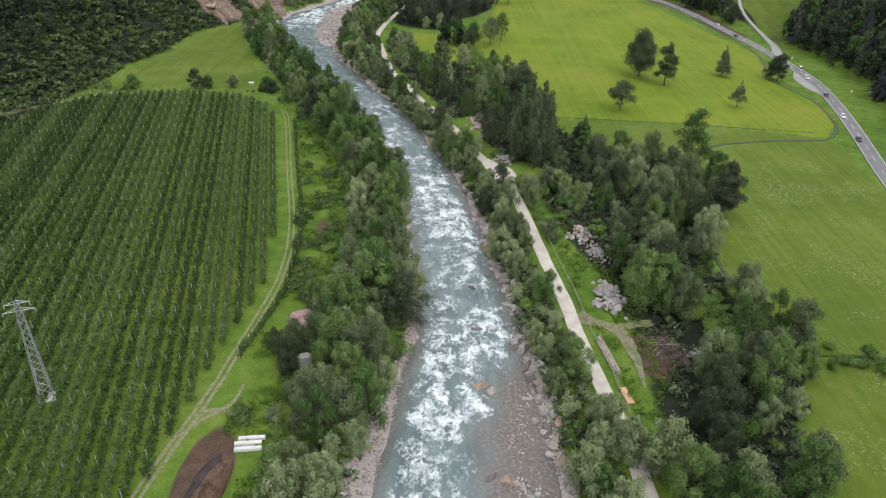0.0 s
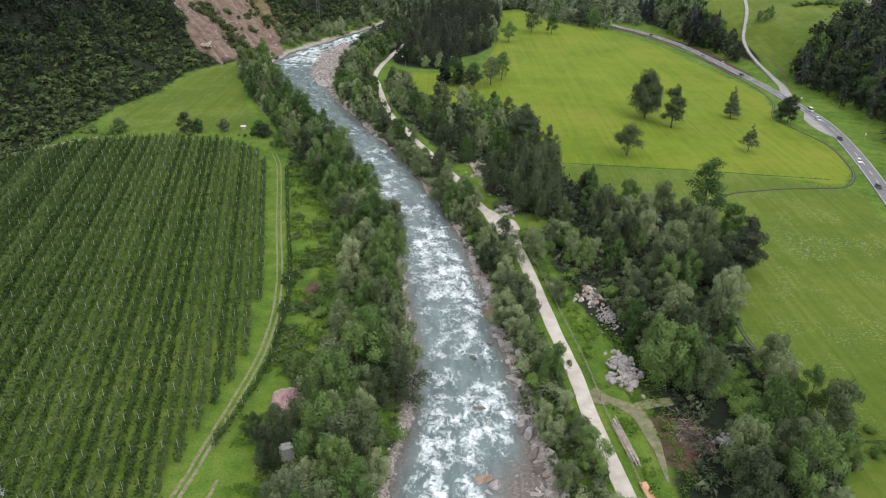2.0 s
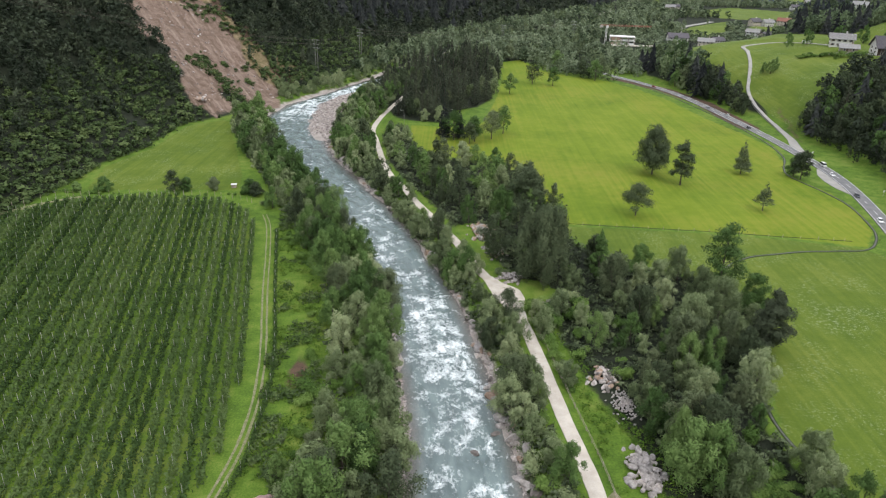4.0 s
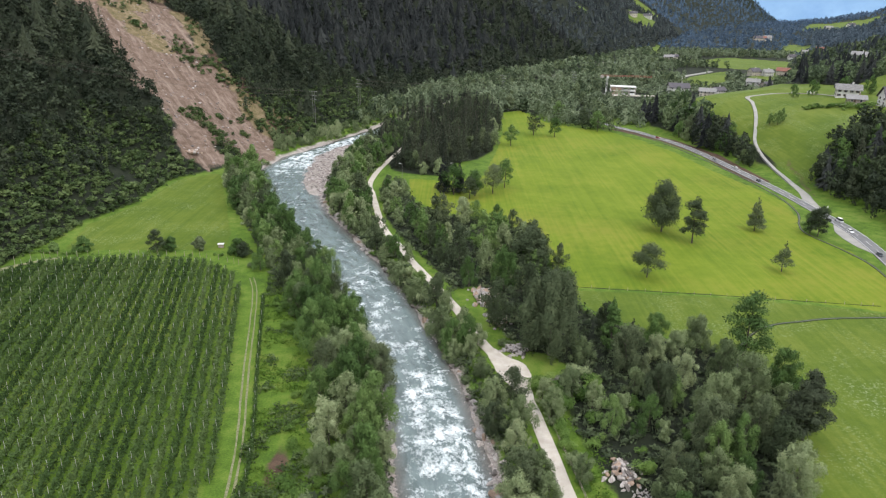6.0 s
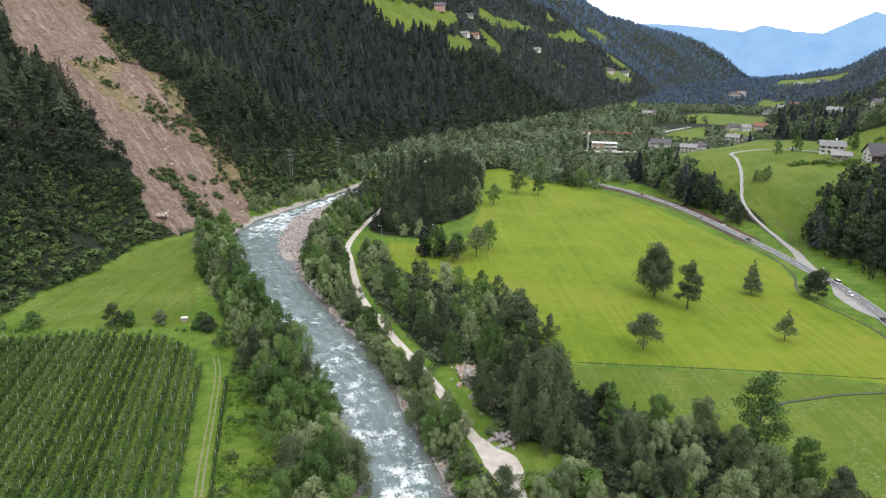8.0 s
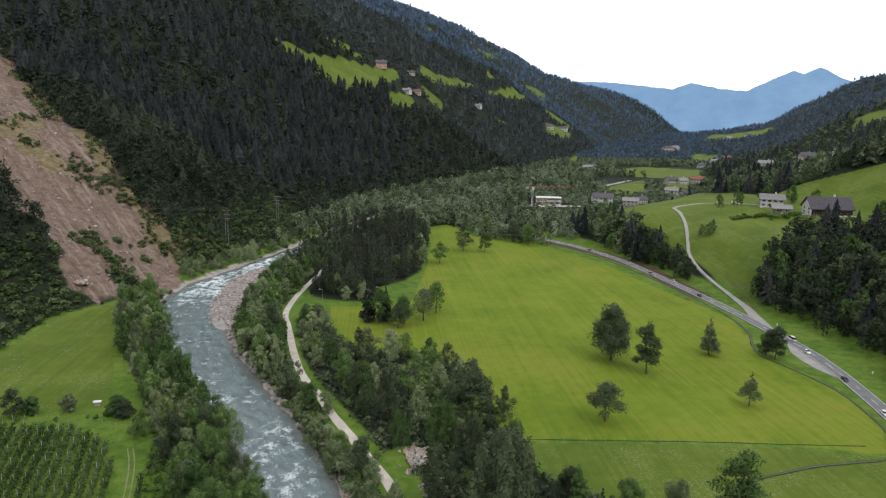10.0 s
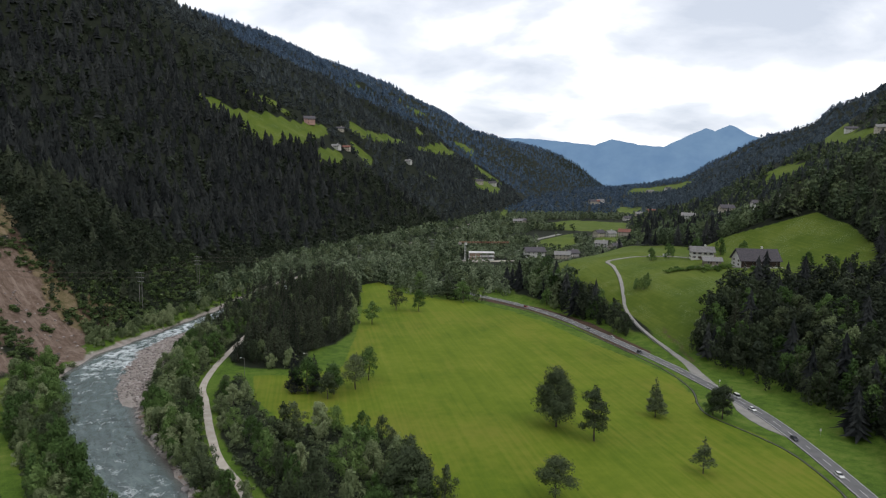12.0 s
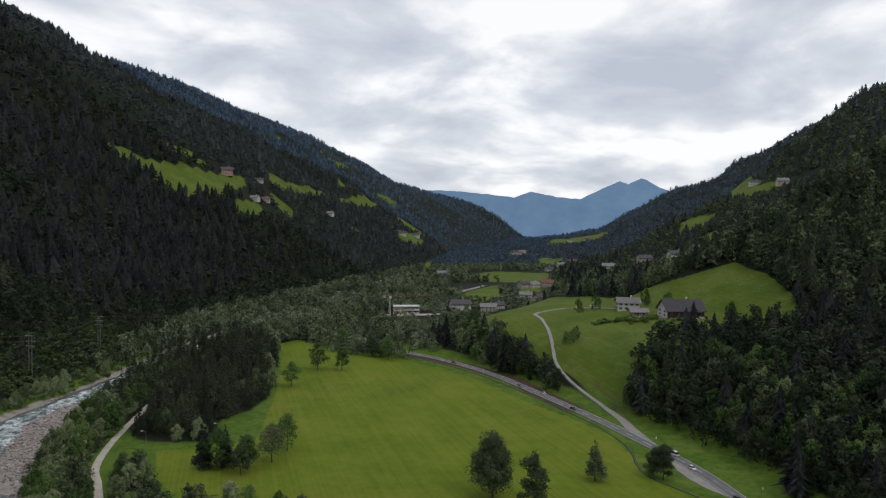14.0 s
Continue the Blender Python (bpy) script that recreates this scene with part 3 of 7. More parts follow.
WOODS_RIGHT = [(29, 30), (50, 30), (48, 62), (52, 74), (59, 87), (58, 95), (54, 107), (53, 117), (58, 136), (67, 157), (61, 171), (47, 178), (35, 189), (31, 198),
               (31, 229), (27, 248), (9, 263), (-7, 269), (-15, 292), (-20, 319), (-27, 300), (-21, 260), (-13, 238), (-3, 214), (8, 186), (16, 172), (22, 150), (25, 128), (30, 112), (32, 95), (31, 70)]
GROVE = [(-18, 325), (0, 321), (4, 348), (14, 356), (22, 379), (28, 450), (30, 500), (20, 520), (-10, 490), (-28, 440), (-36, 400), (-34, 360), (-24, 330)]
FAR_MEADOWS = [
    TERRACE_FARM, [(-74, 988), (-50, 1029), (-29, 1016), (-11, 1014), (-25, 999), (-42, 995), (-62, 984)], [(62, 1154), (93, 1170), (151, 1289), (247, 1502), (351, 1684), (299, 1526), (208, 1402), (132, 1199), (81, 1120), (64, 1117)],
    [(58, 1077), (78, 1094), (94, 1090), (86, 1037), (78, 1027), (65, 1061)], [(13, 941), (42, 985), (51, 964), (33, 925), (16, 913)], [(228, 1576), (243, 1538), (218, 1496)], [(385, 1912), (501, 2135), (430, 1917)],
    [(366, 1674), (408, 1665), (450, 1656), (430, 1622), (380, 1611)], [(178, 1194), (217, 1230), (203, 1189)], [(335, 1473), (401, 1582), (420, 1568), (365, 1409), (315, 1370)], [(330, 1254), (380, 1381), (317, 1164), (282, 1080)],
    [(83, 1539), (118, 1625), (142, 1650), (109, 1646)], [(254, 2072), (293, 2060), (346, 2089), (296, 2007)], [(307, 984), (333, 1036), (404, 1109), (430, 1082), (469, 1048), (415, 930), (365, 890), (322, 905)],
    [(207, 708), (246, 783), (295, 845), (312, 861), (256, 712), (222, 662), (208, 685)], [(289, 760), (339, 843), (375, 883), (332, 780), (285, 716)], [(546, 1268), (663, 1482), (637, 1351), (524, 1089), (535, 1156), (530, 1199)],
    [(938, 2033), (1134, 2398), (1205, 2369), (1271, 2261), (1002, 1783), (972, 1841), (845, 1721)], [(730, 1000), (772, 1020), (729, 899), (722, 856), (699, 840), (690, 890)], [(585, 835), (588, 905), (618, 945), (645, 972), (684, 1004), (672, 940), (632, 868)], [(690, 905), (704, 950), (785, 1040), (835, 1095), (815, 1030), (740, 925)], [(505, 735), (516, 755), (548, 806), (543, 770), (522, 728)]]


def spline(pts, step):
    """Even samples of a smooth curve through the points."""
    P = np.array([p[:2] for p in pts], float)
    out = []
    n = len(P)
    for k in range(n - 1):
        p0, p1, p2, p3 = P[max(k - 1, 0)], P[k], P[k + 1], P[min(k + 2, n - 1)]
        m = max(2, int(np.hypot(*(p2 - p1)) / step))
        for u in np.linspace(0, 1, m, endpoint=False):
            out.append(0.5 * (2 * p1 + (p2 - p0) * u + (2 * p0 - 5 * p1 + 4 * p2 - p3) * u * u + (3 * p1 - p0 - 3 * p2 + p3) * u ** 3))
    out.append(P[-1])
    return np.array(out)


def ribbon(name, pts, width, mat, lift=0.1, step=2.0, wobble=0.0, thick=0.8, label="", category="road", heights=None, dash=None, shift=0.0, parent=None):
    """A strip with thickness that follows the ground."""
    C = spline(pts, step)
    T = np.gradient(C, axis=0)
    T /= np.linalg.norm(T, axis=1)[:, None]
    N = np.stack([-T[:, 1], T[:, 0]], -1)
    n = len(C)
    s = np.concatenate([[0], np.cumsum(np.hypot(*np.diff(C, axis=0).T))])
    w = np.interp(np.linspace(0, 1, n), np.linspace(0, 1, len(width)), width) if isinstance(width, (list, tuple)) else np.full(n, width)
    C = C + N * shift
    wl = w / 2 * (1 + wobble * vnoise(s, s * 0 + 3, 3.0, 31))
    wr = w / 2 * (1 + wobble * vnoise(s, s * 0 + 9, 3.0, 32))
    A, B = C + N * wl[:, None], C - N * wr[:, None]
    if heights is None:
        za, zb, zc = terrain(A[:, 0], A[:, 1]), terrain(B[:, 0], B[:, 1]), terrain(C[:, 0], C[:, 1])
        ker = np.ones(5) / 5
        zc = np.convolve(np.pad(np.maximum(zc, (za + zb) / 2), 2, "edge"), ker, "valid")
    else:
        zc = np.interp(np.linspace(0, 1, n), np.linspace(0, 1, len(heights)), heights)
    z = zc + lift
    V, F = [], []
    for k in range(n):
        V += [(*A[k], z[k] - thick), (*A[k], z[k]), (*C[k], z[k] + 0.03), (*B[k], z[k]), (*B[k], z[k] - thick)]
    for k in range(n - 1):
        if dash and (s[k] % (dash[0] + dash[1])) > dash[0]:
            continue
        for j in range(4):
            a = k * 5 + j
            F.append((a, a + 5, a + 6, a + 1))
    ob = mesh_np(name, V, [f[::-1] for f in F], mat, parent, smooth=False)
    if label:
        tagged(ob, label, category, kind="structure")
    return ob


def build_river():
    C = spline(RIVER, 1.0)
    n = len(C)
    T = np.gradient(C, axis=0)
    T /= np.linalg.norm(T, axis=1)[:, None]
    N = np.stack([-T[:, 1], T[:, 0]], -1)
    seg = np.concatenate([[0], np.cumsum(np.hypot(*np.diff(np.array([r[:2] for r in RIVER]), axis=0).T))])
    s = np.concatenate([[0], np.cumsum(np.hypot(*np.diff(C, axis=0).T))])
    hw = np.interp(s, seg * s[-1] / seg[-1], [r[2] for r in RIVER]) + 2.5
    m = 33
    u = np.linspace(-1, 1, m)
    P = C[:, None, :] + N[:, None, :] * (u[None, :, None] * hw[:, None, None])
    x, y = P[..., 0], P[..., 1]
    side = u[None, :] * hw[:, None]
    S = np.broadcast_to(s[:, None], side.shape)
    # rapids: strong in the near reach, broken in the middle, calm before the bend, white on its outer side
    strength = np.interp(y, [20, 60, 150, 175, 215, 260, 300, 325, 345, 420, 520], [0.9, 0.85, 0.75, 0.62, 0.52, 0.36, 0.26, 0.5, 0.8, 0.75, 0.6])
    mid = np.clip((1 - np.abs(side + 0.8) / hw[:, None]) * 2.6, 0, 1)
    rap = strength * (0.35 + 0.72 * mid) + 0.26 * vnoise(side, S, 7, 41) + 0.12 * vnoise(side, S, 2.5, 46)
    shal = np.clip(soft(poly_sd(x, y, SHOAL) + 1.5 * vnoise(x, y, 4, 45), 3.0) + soft(np.abs(side) - hw[:, None] + 4.2, 1.4) * 0.9, 0, 1)
    rap = rap - 0.75 * shal
    z = floor_z(y) + WATER_Z + np.clip(rap, 0, 1) * (0.34 * vnoise(side, S * 0.8, 2.6, 42) + 0.2 * vnoise(side, S, 1.3, 43)) + 0.03 * vnoise(side, S, 1.1, 44)
    idx = np.arange(n * m).reshape(n, m)
    F = np.stack([idx[:-1, :-1], idx[1:, :-1], idx[1:, 1:], idx[:-1, 1:]], -1).reshape(-1, 4)[:, ::-1]
    ob = mesh_np("river_water", np.stack([x, y, z], -1).reshape(-1, 3), F, WATER, smooth=True,
                 attrs=[("rapid", "FLOAT", np.clip(rap, 0, 1)), ("flow", "FLOAT_VECTOR", np.stack([side, S, 0 * S], -1)), ("shallow", "FLOAT", shal)])
    return tagged(ob, "grey-green mountain river with white foaming rapids", "river", kind="structure")


ground = build_ground()
river = build_river()

PATH_RIVERSIDE = [(28, -60), (27.5, 0), (27, 40), (26.5, 69), (25, 80), (23, 94), (22, 105), (20, 119), (18, 136), (16, 150), (12.5, 162), (7, 176), (3, 189), (-1, 199), (-4, 207), (-9, 219), (-13, 231),
                  (-19, 246), (-24, 268), (-28, 290), (-31, 306), (-30, 330), (-26, 360), (-20, 400)]
ROAD_MAIN = [(90, 70), (104, 130), (113, 168), (120, 194), (127, 221), (132, 245), (134, 264), (133.5, 289), (133, 307), (131, 332), (127, 369), (121, 405), (110, 438), (97, 464), (88, 500), (85, 525)]
LANE_UP = [(134, 283), (137, 296), (141, 310), (143.5, 328), (144.5, 348), (145.5, 362), (148, 377), (152.5, 389.5), (160.5, 412), (166.3, 433), (168.5, 445), (178, 446), (187, 442), (196, 430), (203, 415)]
FARM_TRACK = [(-42, -40), (-40, 0), (-38, 40), (-36.5, 59), (-33.5, 76), (-32, 88), (-30, 110), (-32, 130), (-38.5, 159), (-46, 193), (-50, 205)]
ribbon("riverside_path", PATH_RIVERSIDE, [2.6, 2.55, 2.5, 2.4, 2.2, 2.1, 2.1], GRAVEL_PATH, 0.12, 1.5, 0.08, label="pale gravel riverside path through the trees", category="path")
ribbon("path_fork", [(16.0, 150), (15.2, 155), (14.6, 159), (13.4, 162.5), (11.6, 165.5), (10.0, 169.5)], [2.4, 3.6, 5.6, 6.6, 4.0, 2.0], GRAVEL_PATH, 0.13, 0.8, 0.05, label="pale gravel apron where the path forks", category="path")
ribbon("dirt_turnout", [(23.6, 100.6), (25.6, 98.9), (28.6, 97.6), (30.4, 95.2), (31.3, 91.0), (31.4, 86), (31.2, 82)], [4.2, 2.4, 2.1, 2.0, 1.7, 1.1, 0.2], DIRT, 0.08, 0.7, 0.3, label="worn dirt turnout beside the path", category="track")
ribbon("dirt_patch", [(29.5, 97.3), (32.5, 98.2), (35.5, 98.8), (37.8, 99.4)], [0.8, 2.4, 2.2, 0.4], TRACK, 0.07, 0.7, 0.35, label="trodden bare earth under the trees", category="track")
road = ribbon("road", ROAD_MAIN, 4.5, ASPHALT, 0.18, 2.0, label="grey asphalt two-lane valley road", category="road")
ribbon("centre_line", ROAD_MAIN, 0.13, PAINT, 0.24, 2.0, thick=0.04, dash=(4, 5), parent=road)
ribbon("edge_line", ROAD_MAIN, 0.12, PAINT, 0.24, 2.0, thick=0.04, shift=2.0, parent=road)
ribbon("edge_line", ROAD_MAIN, 0.12, PAINT, 0.24, 2.0, thick=0.04, shift=-2.0, parent=road)
ribbon("lane", LANE_UP, [5.0, 2.6, 2.3, 2.3, 2.3, 2.3, 2.3], LANE, 0.15, 2.0, 0.05, label="narrow pale lane climbing to the farm", category="lane")
ribbon("valley_lane", [(171, 644), (195, 688), (211, 725), (240, 784), (265, 818), (291, 853)], 5.5, LANE, 0.3, 4.0, 0.05, label="pale lane on the distant valley floor", category="lane")
for off in (-0.5, 0.5):
    ribbon("wheel_rut", FARM_TRACK, [0.75, 0.75, 0.7, 0.5, 0.4, 0.3, 0.25], TRACK, 0.05, 1.0, 0.5, shift=off, label="worn pale wheel rut along the orchard edge", category="track")

ribbon("wheel_rut", [(-34, 73), (-31.5, 74.5), (-28.5, 73.5), (-25.5, 72.0)], [0.9, 0.9, 0.6, 0.3], TRACK, 0.05, 0.8, 0.5, label="faint turning rut on the grass", category="track")
ribbon("wheel_rut", [(-35, 69), (-32.5, 72.5), (-29.5, 76), (-29, 80)], [0.8, 0.8, 0.5, 0.3], TRACK, 0.055, 0.8, 0.5, label="faint turning rut on the grass", category="track")

ribbon("gravel_track", [(-128, 178), (-122, 196), (-114, 209), (-106, 216.5)], [2.2, 2.2, 2.0, 1.2], TRACK, 0.08, 1.5, 0.2, label="pale gravel track at the orchard corner", category="track")


# ---- trees ----
def leaf_cloud(rng, lobes, n, size, rise=0.35):
    """Leaf sprays: n blades laid like shingles over rounded lobes (x, y, z, rx, rz), some inside them."""
    L = np.array(lobes, float)
    vol = (L[:, 3] ** 2 * L[:, 4]) ** (2 / 3)
    pick = rng.choice(len(L), n, p=vol / vol.sum())
    d = rng.normal(size=(n, 3))
    flip = (d[:, 2] < -0.25) & (rng.uniform(0, 1, n) < 0.55)
    d[flip, 2] *= -1
    d /= np.linalg.norm(d, axis=1)[:, None]
    rad = np.where(rng.uniform(0, 1, n) < 0.22, rng.uniform(0.35, 0.8, n), rng.uniform(0.8, 1.12, n))
    rad = np.where(rng.uniform(0, 1, n) < 0.1, rng.uniform(1.1, 1.38, n), rad)
    rad *= 1 + 0.22 * np.sin(d[:, 0] * 5 + pick) * np.cos(d[:, 1] * 4 + pick * 2) + 0.1 * np.sin(d[:, 2] * 9 + pick * 3)
    R = L[pick][:, [3, 3, 4]]
    c = L[pick, :3] + d * rad[:, None] * R
    # each blade faces outwards, turned a little at random
    face = d / R
    face /= np.linalg.norm(face, axis=1)[:, None]
    face = face + rng.normal(size=(n, 3)) * 0.27 + np.array([0, 0, 0.12])
    face /= np.linalg.norm(face, axis=1)[:, None]
    ax = rng.normal(size=(n, 3)) * 0.7 + np.array([0, 0, rise]) + d * 0.35
    ax -= face * (ax * face).sum(1)[:, None]
    ax /= np.linalg.norm(ax, axis=1)[:, None] + 1e-6
    ax = ax + face * rng.uniform(-0.1, 0.45, n)[:, None]
    sd = np.cross(ax, face)
    sd /= np.linalg.norm(sd, axis=1)[:, None] + 1e-6
    h = size * rng.uniform(0.8, 1.9, n)[:, None]
    w = size * rng.uniform(0.45, 0.9, n)[:, None]
    V = np.stack([c - sd * w - ax * h * 0.35, c + sd * w - ax * h * 0.45, c + ax * h], 1)
    F = np.arange(3 * n).reshape(n, 3)
    return V.reshape(-1, 3), F


def trunk_bm(rng, height, r0, limbs, spread, lean=0.0):
    bm = bmesh.new()
    pts = [Vector((0, 0, -0.6))]
    for k in range(1, 5):
        pts.append(Vector((rng.normal() * 0.12 * k * r0 * 3 + lean * k, rng.normal() * 0.12 * k * r0 * 3, height * k / 4)))
    for k in range(4):
        bm_bar(bm, pts[k], pts[k + 1], r0 * (1 - 0.22 * k), r0 * (1 - 0.22 * (k + 1)), 6)
    for k in range(limbs):
        q = rng.uniform(0.35, 0.95)
        base = pts[0].lerp(pts[4], q)
        a = rng.uniform(0, 6.28)
        tip = base + Vector((math.cos(a) * spread * (1.1 - 0.5 * q), math.sin(a) * spread * (1.1 - 0.5 * q), height * rng.uniform(0.08, 0.25)))
        bm_bar(bm, base, tip, r0 * 0.4 * (1.1 - q), r0 * 0.08, 4)
    return bm


def crown_lobes(rng, height, radius, low, lobes, slim=1.0, full=1.0):
    """Upright plumes set round the stem at uneven heights, and a leader on top."""
    lo = [(rng.normal() * 0.03 * radius, rng.normal() * 0.03 * radius, height * 0.86, radius * 0.26 * full, height * 0.13 * slim)]
    for k in range(lobes):
        q = ((k + 0.5) / lobes) ** 0.85
        h = height * (low + (0.92 - low) * q)
        r = radius * (0.45 + 0.75 * math.sin(math.pi * min(0.97, 0.2 + 0.8 * q)) ** 0.8)
        a = k * 2.4 + rng.uniform(-0.8, 0.8)
        off = r * rng.uniform(0.15, 0.88)
        rr = radius * rng.uniform(0.20, 0.42) * (1.1 - 0.4 * q) * full
        rz = rr * rng.uniform(0.9, 1.75) * slim
        lo.append((math.cos(a) * off, math.sin(a) * off, max(rz * 0.7, min(h, height - rz * 0.8)), rr, rz))
    return lo


def broad_tree(name, seed, height, radius, mat, n=900, leaf=0.42, low=0.25, lobes=11, slim=1.0, full=1.0, open_grown=False):
    """A broadleaf tree at the origin: trunk with limbs, and a crown of leaf sprays."""
    rng = np.random.default_rng(seed)
    root = new(name)
    part("trunk", trunk_bm(rng, height * 0.8, 0.028 * height * 0.7, 9, radius * 0.75), BARK, root)
    if open_grown:
        # separate boughs at uneven heights and reach, with gaps between them
        lo = [(0, 0, height * 0.86, radius * 0.3, height * 0.12)]
        for k in range(lobes):
            q = (k + rng.uniform(0.1, 0.9)) / lobes
            h = height * (low + (0.86 - low) * q)
            a = k * 2.4 + rng.uniform(-0.5, 0.5)
            reach = radius * math.sin(math.pi * min(0.95, 0.28 + 0.72 * q)) ** 0.7 * rng.uniform(0.35, 0.98)
            rr = radius * rng.uniform(0.17, 0.36) * full
            lo.append((math.cos(a) * reach, math.sin(a) * reach, h + rng.normal() * 0.03 * height, rr, rr * rng.uniform(0.6, 1.0) * slim))
    else:
        lo = crown_lobes(rng, height, radius, low, lobes, slim, full)
    V, F = leaf_cloud(rng, lo, n, leaf)
    mesh_np("crown", V, F, mat, root)
    return root


def bush(name, seed, height, radius, mat, n=320, leaf=0.3):
    rng = np.random.default_rng(seed)
    root = new(name)
    part("stem", trunk_bm(rng, height * 0.6, 0.06, 6, radius * 0.7), BARK, root)
    lo = [(rng.normal() * radius * 0.42, rng.normal() * radius * 0.42, height * rng.uniform(0.25, 0.7), radius * rng.uniform(0.4, 0.65), height * rng.uniform(0.22, 0.36)) for _ in range(7)]
    V, F = leaf_cloud(rng, lo, n, leaf)
    mesh_np("foliage", V, F, mat, root)
    return root


def conifer(name, seed, height, radius, mat, tiers=16, per=9, low=0.12):
    rng = np.random.default_rng(seed)
    root = new(name)
    bm = bmesh.new()
    bm_bar(bm, (0, 0, -0.6), (0, 0, height * 0.97), 0.016 * height, 0.02, 6)
    part("trunk", bm, BARK, root)
    lo = []
    for k in range(tiers):
        q = k / (tiers - 1)
        z, r = height * (low + (0.95 - low) * q), radius * (1 - q) ** 0.85 + 0.15
        for j in range(4 if q < 0.7 else 2):
            a = 2.4 * k + 6.283 * j / 4 + rng.uniform(-0.5, 0.5)
            off = r * rng.uniform(0.3, 0.75)
            lo.append((math.cos(a) * off, math.sin(a) * off, z - off * 0.25, r * rng.uniform(0.3, 0.48), height * 0.022 + r * 0.08))
    V, F = leaf_cloud(rng, lo, tiers * per * 10, 0.017 * height, -0.25)
    mesh_np("crown", V, F, mat, root)
    return root


def ground_at(x, y):
    return float(terrain(np.array([x]), np.array([y]))[0])


def place(ob, x, y, s=1.0, rz=0.0, sz=None, dz=-0.15):
    ob.matrix_basis = pose(x, y, ground_at(x, y) + dz, 0, 0, rz) @ Matrix.Diagonal((s, s, s if sz is None else sz, 1))
    return ob


def put_copy(proto, x, y, s=1.0, rz=0.0, sz=None, dz=-0.15):
    ob = copy_thing(proto, Matrix.Identity(4))
    return place(ob, x, y, s, rz, sz, dz)


PROTO = {}


def protos():
    spec = [
        ("bush", [bush("bush", 50 + k, 2.8, 2.0, LEAF_BUSH, 1000, 0.2) for k in range(3)], "bright green leafy bush in rough grass", "bush", "bushes"),
        ("shrub", [bush("shrub", 60 + k, 3.4, 2.0, LEAF_WILLOW, 1100, 0.2) for k in range(2)], "grey-green willow shrub on the bank", "bush", "bushes"),
        ("spruce", [conifer("spruce_tree", 70 + k, 16.0, 3.1, LEAF_SPRUCE, 20, 7, 0.08) for k in range(3)], "tall dark spruce in the grove", "tree", "spruce grove"),
    ]
    for key, kind, seed, h, r, mat, lobes, low, slim, count in (("willow", "willow_tree", 10, 8.0, 3.1, LEAF_WILLOW, 19, 0.08, 0.95, 3), ("alder", "alder_tree", 20, 9.5, 2.9, LEAF_BROAD, 19, 0.1, 1.1, 3),
                                                                ("ash", "ash_tree", 30, 11.5, 3.6, LEAF_BROAD, 20, 0.14, 1.1, 2), ("dark", "dark_tree", 40, 10.5, 3.6, LEAF_DARK, 20, 0.08, 1.0, 2)):
        label = {"willow": "grey-green willow tree on the river bank", "alder": "dark green alder tree with an uneven crown", "ash": "tall fresh green ash tree", "dark": "dense dark green broadleaf tree"}[key]
        spec.append((key, [broad_tree(kind, seed + k, h, r, mat, 6000 if h < 10 else 6800, 0.152, low, lobes, slim) for k in range(count)], label, "tree", "riverside trees"))
        spec.append((key + "_far", [broad_tree(kind, seed + k, h, r, mat, 1800, 0.27, low, lobes, slim) for k in range(count)], label, "tree", "riverside trees"))
    for key, kind, seed, mat, label in (("big_willow", "willow_tree", 110, LEAF_WILLOW, "large pale grey-green willow in the wood"), ("big_alder", "alder_tree", 120, LEAF_BROAD, "large alder with a loose uneven crown"), ("big_dark", "dark_tree", 130, LEAF_DARK, "large dark tree hung with creepers")):
        spec.append((key, [broad_tree(kind, seed + k, 13.5, 4.3, mat, 10500, 0.19, 0.1, 28, 1.15) for k in range(2)], label, "tree", "riverside trees"))
    for key, obs, label, cat, group in spec:
        for o in obs:
            tagged(o, label, cat, group)
        PROTO[key] = obs


protos()
USED = set()


def plant(key, rng, x, y, s=1.0, sz=None, dz=-0.15):
    if y > 205 and key + "_far" in PROTO:
        key += "_far"
    obs = PROTO[key]
    p = obs[int(rng.integers(len(obs)))]
    if p.name not in USED:
        USED.add(p.name)
        return place(p, x, y, s, rng.uniform(0, 360), sz, dz)
    return put_copy(p, x, y, s, rng.uniform(0, 360), sz, dz)


def scatter(rng, x0, x1, y0, y1, gap, test, tries=6000):
    """Random points with a least distance, kept where test(x, y) holds."""
    pts = []
    cell = {}
    for _ in range(tries):
        x, y = rng.uniform(x0, x1), rng.uniform(y0, y1)
        i, j = int(x // gap), int(y // gap)
        if any((x - a) ** 2 + (y - b) ** 2 < gap * gap for di in (-1, 0, 1) for dj in (-1, 0, 1) for a, b in cell.get((i + di, j + dj), ())):
            continue
        cell.setdefault((i, j), []).append((x, y))
        pts.append((x, y))
    A = np.array(pts)
    return A[test(A[:, 0], A[:, 1])]


LEFT_BAND = [(30, -23, -13), (50, -21, -13), (70, -19.5, -9.6), (90, -18.5, -6.4), (110, -20.5, -5.7), (130, -20, -7.5), (160, -25.5, -11.8), (190, -36, -23), (215, -49, -35), (240, -60, -48), (270, -74, -62), (300, -86, -71), (325, -92, -81)]
RIGHT_BAND = [(30, 19.5, 25.5), (60, 18.6, 24.2), (80, 16.6, 22.8), (100, 13.2, 20.3), (120, 11.2, 18.2), (140, 9.0, 15.3), (160, 4.0, 10), (190, -5.6, 0.6), (216, -15, -9.5), (243, -27, -18.5), (270, -40, -26.5), (292, -46, -30.5), (320, -46, -32), (360, -43, -28), (400, -36, -22), (430, -27, -10)]


